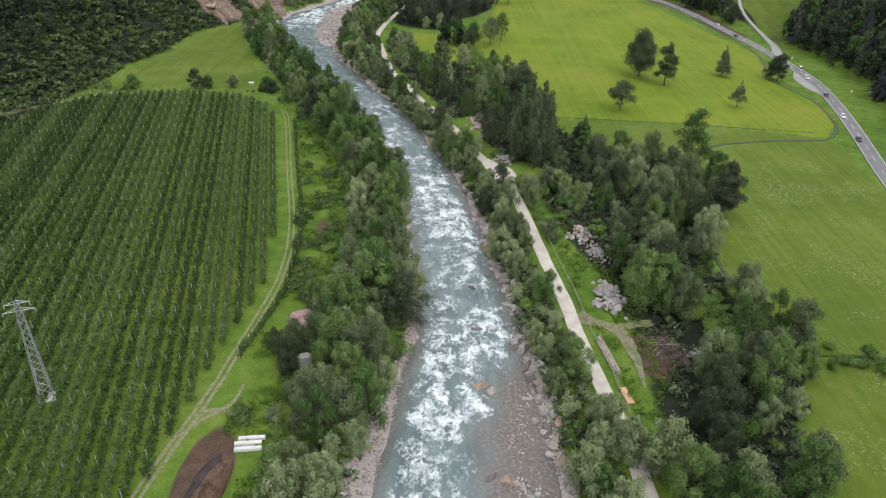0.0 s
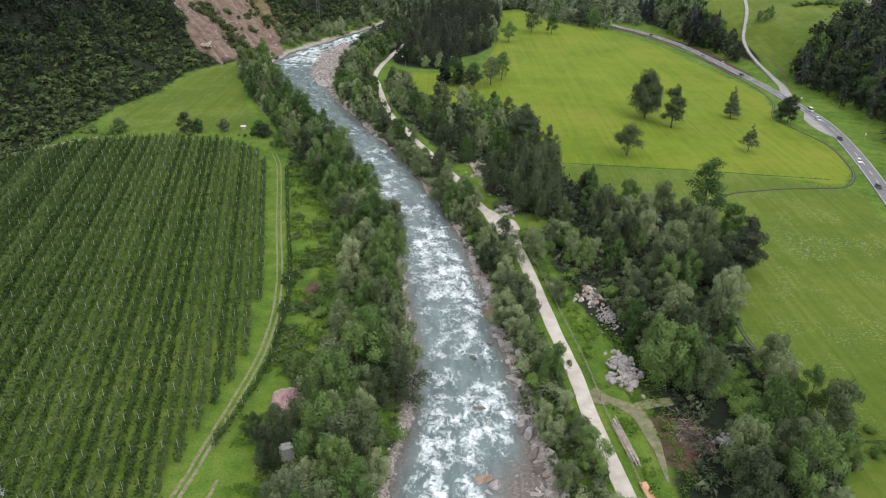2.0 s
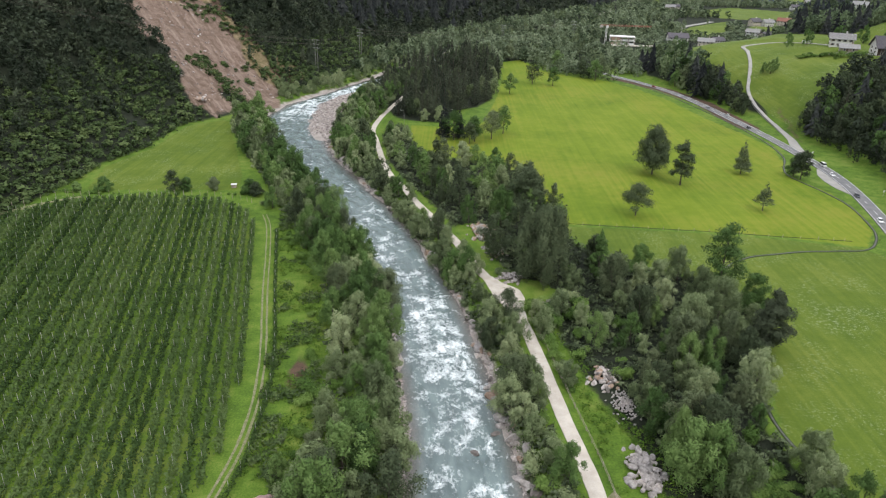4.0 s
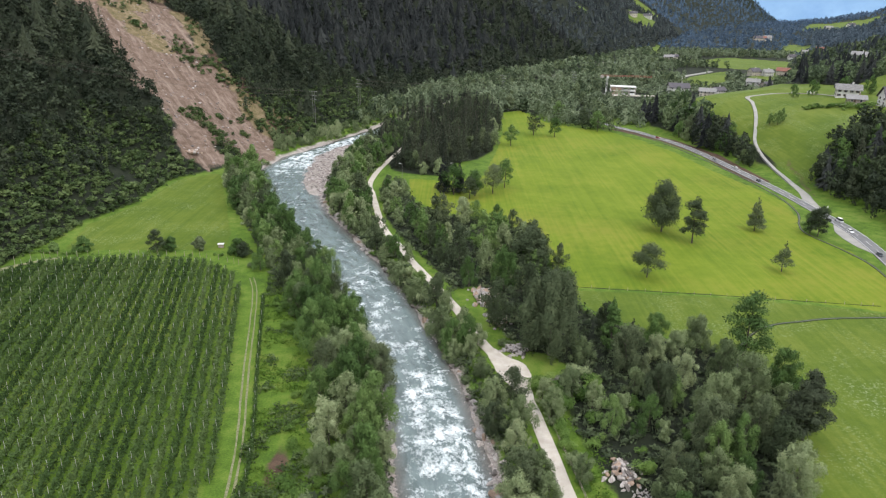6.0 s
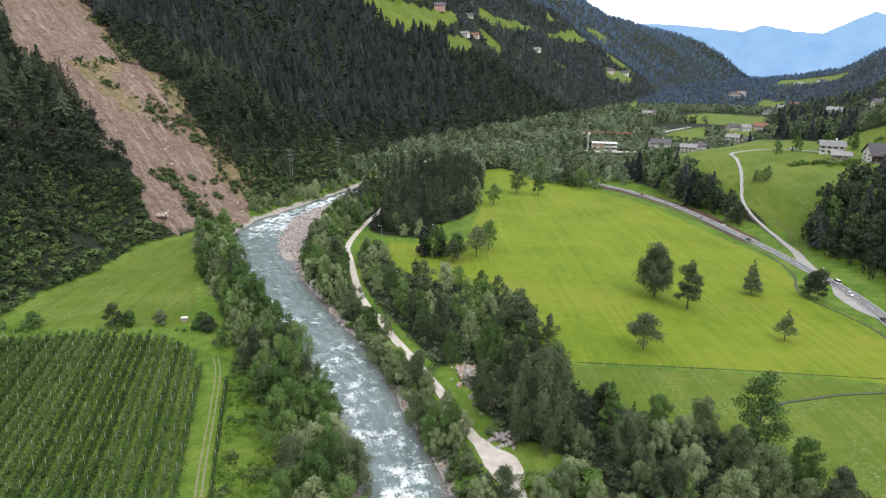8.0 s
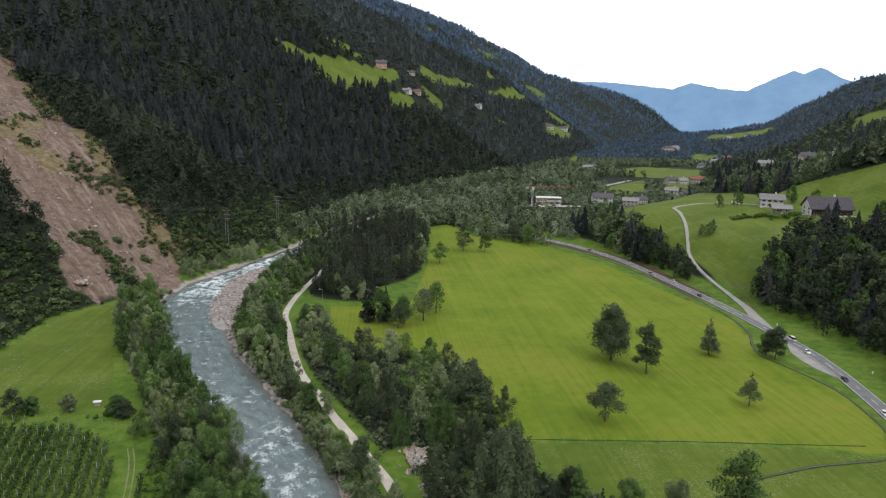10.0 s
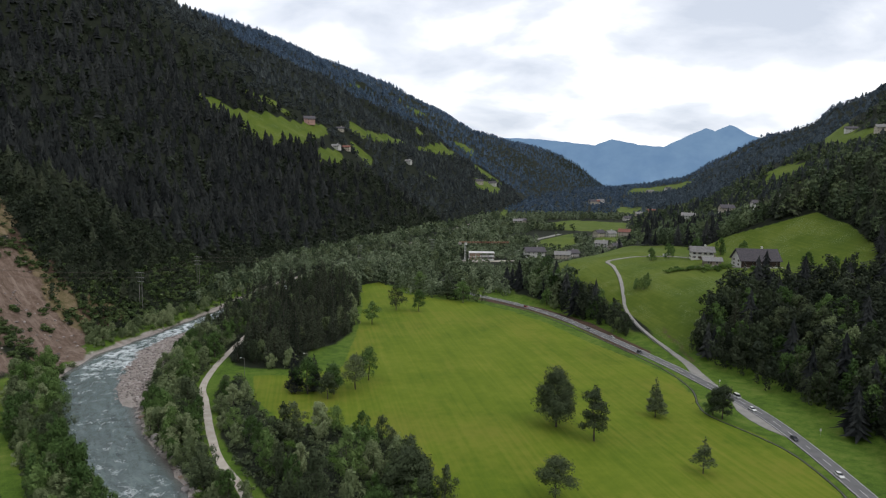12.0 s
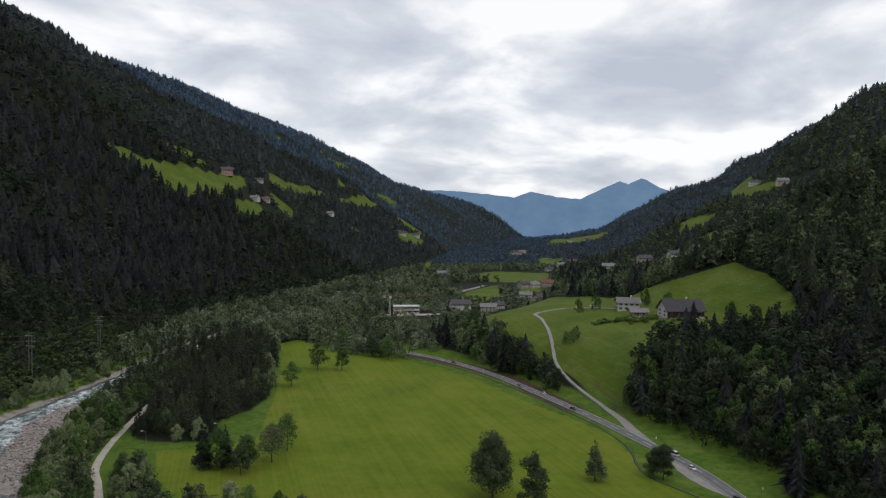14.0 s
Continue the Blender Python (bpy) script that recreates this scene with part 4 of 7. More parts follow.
def band(b):
    t = np.array(b, float)
    return lambda x, y: (x > np.interp(y, t[:, 0], t[:, 1])) & (x < np.interp(y, t[:, 0], t[:, 2])) & (y > t[0, 0]) & (y < t[-1, 0])


def riverside():
    rng = np.random.default_rng(5)
    pathd = lambda x, y, w: (line_dist(x, y, PATH_RIVERSIDE)[0] > w)
    lb = band(LEFT_BAND)
    A = scatter(rng, -95, 0, 30, 330, 3.1, lambda x, y: lb(x, y) & (np.hypot(x + 20.5, y - 84) > 2.0) & (np.hypot(x + 23, y - 97) > 5), 20000)
    for x, y in A:
        key = rng.choice(["willow", "alder", "ash", "dark", "bush"], p=[0.4, 0.24, 0.12, 0.12, 0.12])
        s = rng.uniform(0.55, 1.12)
        plant(key, rng, x, y, s, s * rng.uniform(0.9, 1.2))
    # bushes thinning out towards the orchard track
    A = scatter(rng, -60, -14, 60, 215, 2.6, lambda x, y: lb(x + 4.5, y) & ~lb(x, y) & (np.hypot(x + 20.5, y - 84) > 3.5) & (np.hypot(x + 23, y - 97) > 4.5), 9000)
    for x, y in A:
        if rng.uniform() < (0.75 if y < 125 else 0.45):
            plant(rng.choice(["bush", "shrub", "alder"], p=[0.72, 0.18, 0.1]), rng, x, y, rng.uniform(0.35, 0.85))
    for x, y, s in ((-26.0, 88.4, 0.42), (-22.4, 86.6, 0.7), (-19.2, 86.8, 0.8), (-22.8, 82.5, 0.7)):
        plant("dark", rng, x, y, s)
    rb = band(RIGHT_BAND)
    A = scatter(rng, -50, 30, 30, 430, 3.0, lambda x, y: rb(x, y) & pathd(x, y, 2.5), 16000)
    for x, y in A:
        key = rng.choice(["willow", "alder", "shrub", "bush", "dark"], p=[0.42, 0.2, 0.2, 0.1, 0.08])
        room = float(line_dist(np.array([x]), np.array([y]), PATH_RIVERSIDE)[0][0]) - 1.0
        plant(key, rng, x, y, min(rng.uniform(0.5, 1.05), max(0.36, room / 3.3)) if y < 255 else rng.uniform(0.7, 1.15))
    wr = lambda x, y: (np.hypot((x - 18) / 8, (y - 161) / 8) > 1) & (np.hypot((x - 9) / 6, (y - 190) / 11) > 1) & (np.hypot(x - 21, y - 167) > 7) & (np.hypot((x - 47.5) / 5.5, (y - 100) / 9) > 1) & (np.hypot(x - 42.8, y - 90.4) > 3.5) & (np.hypot((x - 37.5) / 5, (y - 90) / 7) > 1) & inside(x, y, WOODS_RIGHT) & ~inside(x, y, CLEARING) & pathd(x, y, 3.0)
    B = scatter(rng, 24, 66, 40, 185, 8.2, lambda x, y: wr(x, y) & (x > 35), 6000)
    for x, y in B:
        plant(rng.choice(["big_willow", "big_alder", "big_dark"], p=[0.34, 0.3, 0.36]), rng, x, y, rng.uniform(0.5, 0.82))
    A = scatter(rng, -30, 70, 30, 322, 4.0, wr, 24000)
    A = [q for q in A if min(math.hypot(q[0] - u, q[1] - v) for u, v in B) > 3.2]
    for x, y in A:
        if rng.uniform() < (0.66 if 160 < y < 215 else 0.45 if y > 163 else 0.16):
            continue
        key = rng.choice(["willow", "alder", "ash", "dark", "bush"], p=[0.28, 0.22, 0.12, 0.2, 0.18])
        room = float(line_dist(np.array([x]), np.array([y]), PATH_RIVERSIDE)[0][0]) - 1.2
        s = min(rng.uniform(0.4, 0.85) if 115 < y < 175 else rng.uniform(0.55, 1.1), max(0.4, room / 3.3))
        plant(key, rng, x, y, s, s * rng.uniform(0.9, 1.25))
    # willows that lean over the path, and low growth round the fork
    for x, y, q in ((7.2, 170.5, 0.72), (4.2, 178.5, 0.7), (0.2, 188, 0.66), (-2.8, 196, 0.66), (-10.5, 221, 0.7), (25.4, 67.5, 1.0), (29.4, 65.5, 1.15), (22.6, 72, 0.95)):
        plant("willow", rng, x, y, q)
    for x, y, q in ((19.5, 156, 0.9), (21, 152, 1.0), (22.5, 148, 1.1), (24, 157, 0.8), (27, 160, 0.9), (12.5, 171.5, 0.5), (14.5, 172, 0.45), (29, 154, 1.1), (26, 151, 1.0)):
        plant(rng.choice(["bush", "shrub"]), rng, x, y, q)
    for k in range(64):
        a, r = rng.uniform(0, 6.28), rng.uniform(0, 1) ** 0.5
        plant("bush", rng, 47.5 + math.cos(a) * r * 5.2, 100 + math.sin(a) * r * 8.6, rng.uniform(0.35, 0.7), None)
    for key, x, y, q in (("big_alder", 35.5, 103.5, 0.85), ("big_willow", 41.5, 84, 0.72), ("dark", 48, 88.5, 0.85), ("dark", 51.5, 86.5, 0.8), ("alder", 33.5, 115, 0.9), ("willow", 34.5, 122, 0.9), ("dark", 38, 112, 1.0)):
        plant(key, rng, x, y, q)
    for y in np.arange(126, 158, 1.9):
        x = np.interp(y, [126, 150, 158], [21.3, 18.2, 17.4]) + rng.uniform(0.2, 1.4)
        plant(rng.choice(["bush", "shrub", "willow"], p=[0.5, 0.35, 0.15]), rng, x, y, rng.uniform(0.4, 0.8))
    A = scatter(rng, -40, 35, 318, 520, 4.9, lambda x, y: inside(x, y, GROVE) & pathd(x, y, 3.5), 12000)
    for x, y in A:
        near_edge = y < 345 or x > 14
        plant(rng.choice(["spruce", "dark", "willow"], p=[0.62, 0.28, 0.1] if near_edge else [0.82, 0.14, 0.04]), rng, x, y, rng.uniform(0.7, 1.15))
    # tall thin spruces left standing at the edge of the slide
    for x, y, q in ((-158, 370, 1.0), (-162, 374, 1.15), (-167, 378, 0.95), (-171, 385, 1.1), (-149, 364, 0.85), (-176, 391, 0.9)):
        plant("spruce", rng, x, y, q, q * 1.15)
    # scrub on the bank under the far slope
    far_band = band([(368, -85, -79), (384, -88, -71), (400, -74, -64), (415, -67, -57.5), (445, -55, -46), (475, -46, -39), (500, -38, -28)])
    A = scatter(rng, -92, -20, 366, 500, 2.4, far_band, 6000)
    for x, y in A:
        plant(rng.choice(["willow", "bush", "shrub"]), rng, x, y, rng.uniform(0.4, 0.85))
    # front of the wood beside the road, and the belt between road and farm meadow
    toe = [p for p in TOE_RIGHT if p[1] < 480]
    A = scatter(rng, 126, 200, 190, 455, 4.6, lambda x, y: (line_dist(x, y, toe)[1] < 0) & (line_dist(x, y, toe)[0] > np.where(y > 335, 0.4, 5)) & (line_dist(x, y, toe)[0] < 34) & ~inside(x, y, MEADOW_FARM) & (line_dist(x, y, LANE_UP)[0] > 4) & (line_dist(x, y, ROAD_MAIN)[0] > 6.5), 9000)
    for x, y in A:
        key = rng.choice(["dark", "alder", "ash", "willow", "spruce"], p=[0.4, 0.25, 0.1, 0.1, 0.15])
        s = rng.uniform(0.8, 1.35) if y < 330 else rng.uniform(0.7, 1.05)
        plant(key, rng, x, y, s * (0.8 if key == "spruce" else 1.0))


riverside()


# ---- woods on the slopes ----
def spire_template(seed, tiers, arms):
    """A distant conifer: ragged drooping skirts of boughs, one over the other, on a tapering stem."""
    rng = np.random.default_rng(seed)
    V, F = [], []
    lean = rng.normal(size=2) * 0.02
    for k in range(tiers):
        q = k / tiers
        z0 = 0.06 + 0.84 * q
        z1 = min(1.0, z0 + 1.5 * 0.84 / tiers + 0.06)
        r = 0.225 * (1 - q) ** 0.8 + 0.018
        base = len(V)
        V.append((lean[0] * z1, lean[1] * z1, z1))
        turn = rng.uniform(0, 6.28)
        for j in range(2 * arms):
            a = turn + 3.1416 * j / arms + rng.normal() * 0.12
            rr = r * (rng.uniform(0.6, 1.3) if j % 2 else rng.uniform(0.3, 0.6))
            V.append((math.cos(a) * rr + lean[0] * z0, math.sin(a) * rr + lean[1] * z0, z0 + (rng.uniform(-0.05, 0.01) if j % 2 else rng.uniform(0.02, 0.06))))
        for j in range(2 * arms):
            F.append((base, base + 1 + j, base + 1 + (j + 1) % (2 * arms)))
    return np.array(V), np.array(F)


def tuft_template(seed, n, leaf=0.13):
    rng = np.random.default_rng(seed)
    lo = [(rng.normal() * 0.16, rng.normal() * 0.16, rng.uniform(0.3, 0.75), rng.uniform(0.2, 0.32), rng.uniform(0.16, 0.26)) for _ in range(6)]
    return leaf_cloud(rng, lo, n, leaf)


def crown_template(seed, n, leaf):
    rng = np.random.default_rng(seed)
    return leaf_cloud(rng, crown_lobes(rng, 1.0, rng.uniform(0.26, 0.36), 0.1, 13, 1.0, 1.15), n, leaf)


def woods(name, templates, pts, heights, widths, rng, mat, label):
    """Many trees joined into one mesh, each with its own tint, turn and size."""
    z = terrain(pts[:, 0], pts[:, 1]) - 0.3
    which = rng.integers(len(templates), size=len(pts))
    VV, FF, TT = [], [], []
    base = 0
    for k, (V, F) in enumerate(templates):
        m = which == k
        c = int(m.sum())
        if not c:
            continue
        a = rng.uniform(0, 6.283, c)
        ca, sa = np.cos(a)[:, None], np.sin(a)[:, None]
        h, w = heights[m][:, None], widths[m][:, None]
        X = (V[None, :, 0] * ca - V[None, :, 1] * sa) * w + pts[m, 0:1]
        Y = (V[None, :, 0] * sa + V[None, :, 1] * ca) * w + pts[m, 1:2]
        Zz = V[None, :, 2] * h + z[m][:, None]
        VV.append(np.stack([X, Y, Zz], -1).reshape(-1, 3))
        FF.append((F[None] + (np.arange(c) * len(V))[:, None, None] + base).reshape(-1, F.shape[1]))
        TT.append(np.repeat(rng.uniform(0, 1, c), len(V)))
        base += c * len(V)
    ob = mesh_np(name, np.concatenate(VV), np.concatenate(FF), mat, attrs=[("tint", "FLOAT", np.concatenate(TT))])
    return tagged(ob, label, "forest", kind="stuff")


def open_land(x, y):
    m = np.zeros(x.shape, bool)
    for p in [MEADOW_LEFT, MEADOW_MAIN, MEADOW_FARM, MEADOW_TALL, ORCHARD] + FAR_MEADOWS:
        m |= inside(x, y, p)
    m |= line_dist(x, y, LANE_UP)[0] < 4.5
    m |= line_dist(x, y, ROAD_MAIN)[0] < 7.5
    for hx, hy, big in VILLAGE:
        # gardens and yards, open towards the valley
        u, v = x - hx, y - hy
        m |= (np.hypot(u + 0.3 * v, (v + 14 * big) / 1.6) < 17 * big)
    m |= (np.hypot(x - 135, (y - 592) / 1.6) < 26) | (np.hypot(x - 210, y - 385) < 30)
    m |= poly_sd(x, y, SLIDE) + 4 * vnoise(x, y, 14, 22) > -1
    m |= line_dist(x, y, SLIDE_SIDE)[0] + 3 * vnoise(x, y, 9, 24) < 3.5
    return m


def grid_pts(rng, x0, x1, y0, y1, gap):
    nx, ny = int((x1 - x0) / gap), int((y1 - y0) / gap)
    X, Y = np.meshgrid(np.arange(nx), np.arange(ny))
    X = x0 + (X.ravel() + rng.uniform(0, 1, X.size)) * gap
    Y = y0 + (Y.ravel() + rng.uniform(0, 1, Y.size)) * gap
    return np.stack([X, Y], -1)


def garden_growth(p):
    """Tree height near the village houses, where gardens keep them low."""
    k = np.ones(len(p))
    for hx, hy, big in VILLAGE:
        if hy < 1100:
            d = np.hypot(p[:, 0] - hx + 8, (p[:, 1] - hy + 22) * 0.75)
            k = np.minimum(k, np.clip((d - 10) / 45, 0.45, 1.0))
    return k


def slopes():
    rng = np.random.default_rng(9)
    fine_fir = [spire_template(10 + k, 15, 6) for k in range(6)]
    mid_fir = [spire_template(20 + k, 5, 5) for k in range(6)]
    far_fir = [spire_template(k, 3, 4) for k in range(6)]
    edge_tuft = [crown_template(90 + k, 330, 0.044) for k in range(6)]
    fine_tuft = [crown_template(k, 130, 0.068) for k in range(6)]
    near_tuft = [crown_template(10 + k, 80, 0.086) for k in range(6)]
    mid_tuft = [crown_template(20 + k, 34, 0.13) for k in range(5)]
    far_tuft = [crown_template(30 + k, 18, 0.155) for k in range(6)]
    ridge_fir = [spire_template(50 + k, 2, 3) for k in range(6)]
    ridge_tuft = [crown_template(50 + k, 12, 0.19) for k in range(6)]

    def zone(p, side):
        d, s, _ = line_dist(p[:, 0], p[:, 1], TOE_LEFT if side > 0 else TOE_RIGHT)
        return np.where(s * side > 0, d, -d)
    # (side, x range, y range, spacing, templates)
    for side, xr, yr, gap, firs, tufts in ((1, (-240, -40), (100, 520), 5.0, fine_fir, fine_tuft), (1, (-420, -240), (100, 640), 5.8, mid_fir, near_tuft), (1, (-240, 0), (520, 640), 5.8, mid_fir, near_tuft),
                                           (1, (-760, -420), (150, 900), 9.0, mid_fir, mid_tuft), (1, (-420, 330), (640, 1000), 7.5, mid_fir, mid_tuft),
                                           (1, (-760, 480), (1000, 1700), 8.0, far_fir, far_tuft), (1, (-700, 1500), (1700, 3100), 16.0, ridge_fir, ridge_tuft),
                                           (-1, (128, 260), (150, 420), 5.6, fine_fir, edge_tuft), (-1, (260, 400), (150, 520), 6.0, fine_fir, fine_tuft), (-1, (120, 260), (420, 520), 6.0, fine_fir, fine_tuft),
                                           (-1, (400, 800), (200, 1000), 7.2, mid_fir, mid_tuft), (-1, (800, 1300), (300, 1000), 11.0, far_fir, far_tuft), (-1, (130, 400), (520, 1000), 8.0, mid_fir, mid_tuft),
                                           (-1, (400, 1900), (1000, 1800), 11.0, far_fir, far_tuft), (-1, (800, 2300), (1800, 3000), 18.0, ridge_fir, ridge_tuft)):
        p = grid_pts(rng, *xr, *yr, gap)
        d = zone(p, side)
        p, d = p[d > 1], d[d > 1]
        p = p[~open_land(p[:, 0], p[:, 1])]
        d = zone(p, side)
        lowland = np.clip(1.2 - d / (190 if side > 0 and yr[0] < 500 and xr[1] < 0 and yr[1] < 560 else 40 if side > 0 else 75), 0.12, 1) + 0.25 * vnoise(p[:, 0], p[:, 1], 60, 51)
        lowland = np.maximum(lowland, (0.46 if side > 0 else 0.3) + 0.5 * vnoise(p[:, 0], p[:, 1], 120, 58) + (0.05 if yr[0] >= 900 else 0))
        if side < 0:
            lowland = lowland * 0.2 + ((0.66 if xr[0] < 260 else 0.58) if yr[0] < 500 else 0.66)
        if side > 0 and xr[0] == -240 and yr[0] == 100:
            lowland = np.where(p[:, 1] < 385, np.maximum(lowland, 0.86), lowland)
            keep = (d > 15 + 5 * vnoise(p[:, 0], p[:, 1], 20, 29)) | (p[:, 1] > 330)
            p, d, lowland = p[keep], d[keep], lowland[keep]
        if side > 0 and xr[1] <= 0 and yr[0] < 500:
            # young broadleaf growth beside the scar and low on the slope
            lowland = np.where(line_dist(p[:, 0], p[:, 1], SLIDE_SIDE)[0] < 28, 1.0, lowland)
            lowland = np.where((d < 55) & (p[:, 1] < 420), 1.0, lowland)
        is_fir = rng.uniform(0, 1, len(p)) > lowland
        big = 1 + gap / 90
        for sel, temps, hh, mat, nm, lab in ((is_fir, firs, (7, 17), LEAF_FIR, "conifer_forest", "dark conifer forest on the mountain slope"),
                                             (~is_fir, tufts, (5, 10.5), LEAF_SLOPE, "broadleaf_forest", "mixed broadleaf wood on the lower slope")):
            if sel.sum() < 2:
                continue
            h = rng.uniform(*hh, sel.sum()) * big
            # far blocks take the leaf tones with haze painted in
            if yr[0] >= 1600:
                mat = LEAF_HAZE_FAR
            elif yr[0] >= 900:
                mat = LEAF_HAZE_MID
            w = h * (rng.uniform(0.85, 1.3, len(h)) if temps is firs else rng.uniform(0.9, 1.4, len(h)))
            if side < 0 and yr[0] < 500:
                h, w = h * (1.05 if temps is firs else 1.3), w * 1.2
            if side > 0 and temps is tufts and yr[0] < 500:
                # low scrub at the foot of the slope
                k = np.clip(0.25 + d[sel] / 60, 0.25, 1.0)
                h, w = h * k, w * np.maximum(k, 0.6)
            if side < 0 and xr[0] < 250 and yr[0] < 400 and mat is LEAF_SLOPE:
                mat = LEAF_WOOD
            if side < 0 and xr[1] <= 400 and yr[0] >= 420 and mat is LEAF_SLOPE:
                mat = LEAF_GARDEN
            if side > 0 and yr[0] < 900 and mat is LEAF_SLOPE:
                mat = LEAF_WOOD
            if yr[0] < 200 and xr[0] in (-240, 260) and mat is LEAF_FIR:
                mat = LEAF_SPRUCE
            # the right hills get the thinnest painted haze on their conifers
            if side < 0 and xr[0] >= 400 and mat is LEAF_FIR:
                mat = LEAF_HAZE_RIDGE
            if yr[0] >= 900:
                h, w = h * 0.74, w
            if side < 0 and yr[0] < 1000:
                # low garden trees round the village
                k = garden_growth(p[sel])
                h, w = h * k, w * np.sqrt(k)
            if temps is firs:
                w *= np.clip(gap / 8.0, 1.0, 1.3) * (1.25 if side > 0 and yr[0] < 900 else 1.0)
            q = p[sel]
            if side > 0 and mat is LEAF_HAZE_MID:
                # a farther ridge is suggested: leaves beyond this line are painted with bluer haze
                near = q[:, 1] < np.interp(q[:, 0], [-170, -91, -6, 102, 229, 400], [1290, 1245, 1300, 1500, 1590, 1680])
                woods(nm, temps, q[near], h[near], w[near], rng, LEAF_HAZE_RIDGE, lab)
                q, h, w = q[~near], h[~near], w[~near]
                mat = LEAF_HAZE_FAR
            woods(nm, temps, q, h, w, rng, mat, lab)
    # ferny scrub along the foot of the near slope
    p = grid_pts(rng, -170, -30, 120, 530, 2.3)
    d = zone(p, 1)
    p = p[(d > -1.5) & (d < np.where(p[:, 1] < 345, 40 + 10 * vnoise(p[:, 0], p[:, 1], 18, 30), 30)) & ~open_land(p[:, 0], p[:, 1]) & (vnoise(p[:, 0], p[:, 1], 12, 57) > -0.8)]
    h = rng.uniform(1.2, 3.4, len(p))
    woods("slope_scrub", [tuft_template(40 + k, 48, 0.15) for k in range(5)], p, h, h * rng.uniform(1.0, 1.6, len(p)), rng, LEAF_FERN, "green ferny scrub at the foot of the slope")
    # young scrub on the strip beside the slide and in patches on it
    p = grid_pts(rng, -250, -70, 340, 570, 3.0)
    d = line_dist(p[:, 0], p[:, 1], SLIDE_SIDE)[0]
    p = p[(d < 14) & (vnoise(p[:, 0], p[:, 1], 10, 59) > -0.25) & (poly_sd(p[:, 0], p[:, 1], SLIDE) < 0)]
    h = rng.uniform(1.0, 3.4, len(p))
    woods("slope_scrub", [tuft_template(45 + k, 40, 0.15) for k in range(5)], p, h, h * rng.uniform(1.0, 1.6, len(p)), rng, LEAF_FERN, "young green scrub beside the landslide")
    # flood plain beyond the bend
    for y0, y1, x1, gap, temps, mat in ((440, 760, 300, 5.2, near_tuft, LEAF_SLOPE), (760, 1200, 600, 7.5, mid_tuft, LEAF_SLOPE), (1200, 3000, 1500, 18.0, ridge_tuft, LEAF_HAZE_FAR)):
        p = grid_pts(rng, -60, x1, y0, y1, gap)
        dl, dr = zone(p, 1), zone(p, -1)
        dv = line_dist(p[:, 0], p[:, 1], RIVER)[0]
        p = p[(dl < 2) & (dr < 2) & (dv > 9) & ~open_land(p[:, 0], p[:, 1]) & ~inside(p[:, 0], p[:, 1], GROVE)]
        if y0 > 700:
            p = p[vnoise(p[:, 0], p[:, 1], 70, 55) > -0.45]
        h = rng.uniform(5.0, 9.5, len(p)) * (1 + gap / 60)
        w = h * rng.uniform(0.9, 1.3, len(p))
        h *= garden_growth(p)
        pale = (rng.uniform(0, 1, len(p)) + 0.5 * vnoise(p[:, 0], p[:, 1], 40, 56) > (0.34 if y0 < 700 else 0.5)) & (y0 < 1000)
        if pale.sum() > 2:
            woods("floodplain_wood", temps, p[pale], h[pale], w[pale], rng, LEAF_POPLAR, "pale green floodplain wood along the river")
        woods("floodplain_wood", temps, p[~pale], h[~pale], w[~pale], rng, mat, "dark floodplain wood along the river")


slopes()


# ---- orchard ----
def build_orchard():
    rng = np.random.default_rng(3)
    ax = Vector((-0.224, 0.975))
    nrm = Vector((-0.975, -0.224))
    origin = Vector((-31.0, 105.0))
    bm = bmesh.new()
    bm_bar(bm, (0, 0, -0.4), (0, 0, 2.75), 0.042, 0.038, 4)
    me = bpy.data.meshes.new("post")
    bm.to_mesh(me)
    bm.free()
    me.materials.append(POSTS)
    for k in range(-3, 56):
        c = origin + nrm * (2.0 * k + 1.0)
        t = np.arange(-75, 130, 0.25)
        x, y = c.x + ax.x * t, c.y + ax.y * t
        ok = poly_sd(x, y, ORCHARD) > 0.3
        if ok.sum() < 30:
            continue
        t0, t1 = t[ok][0], t[ok][-1]
        root = empty("orchard_row", pose(c.x, c.y, 0), "trellised green orchard row with pale posts", "orchard row", "orchard rows")
        n = int((t1 - t0) * 48)
        tt = rng.uniform(t0, t1, n)
        hgt = rng.uniform(0.3, 1.85, n) * (0.92 + 0.12 * np.sin(tt * 2.1 + 2.4 * k) + 0.08 * np.sin(tt * 0.7 + 1.3 * k))
        off = rng.normal(size=n) * 0.33
        px, py = ax.x * tt + nrm.x * off, ax.y * tt + nrm.y * off
        pz = terrain(px + c.x, py + c.y) + hgt
        ctr = np.stack([px, py, pz], -1)
        d = rng.normal(size=(n, 3))
        d /= np.linalg.norm(d, axis=1)[:, None]
        e = np.cross(d, rng.normal(size=(n, 3)))
        e /= np.linalg.norm(e, axis=1)[:, None]
        w = rng.uniform(0.14, 0.30, n)[:, None]
        V = np.stack([ctr - d * w, ctr - e * w, ctr + d * w * 0.8 + e * w * 0.7], 1).reshape(-1, 3)
        mesh_np("foliage", V, np.arange(3 * n).reshape(n, 3), LEAF_VINE, root)
        for q in np.arange(13.6 - 6.5 * math.floor((13.6 - t0) / 6.5), t1, 6.5) + rng.normal() * 0.12:
            ob = new("post", me)
            gx, gy = ax.x * q, ax.y * q
            ob.location = (gx, gy, ground_at(gx + c.x, gy + c.y))
            ob.parent = root


build_orchard()


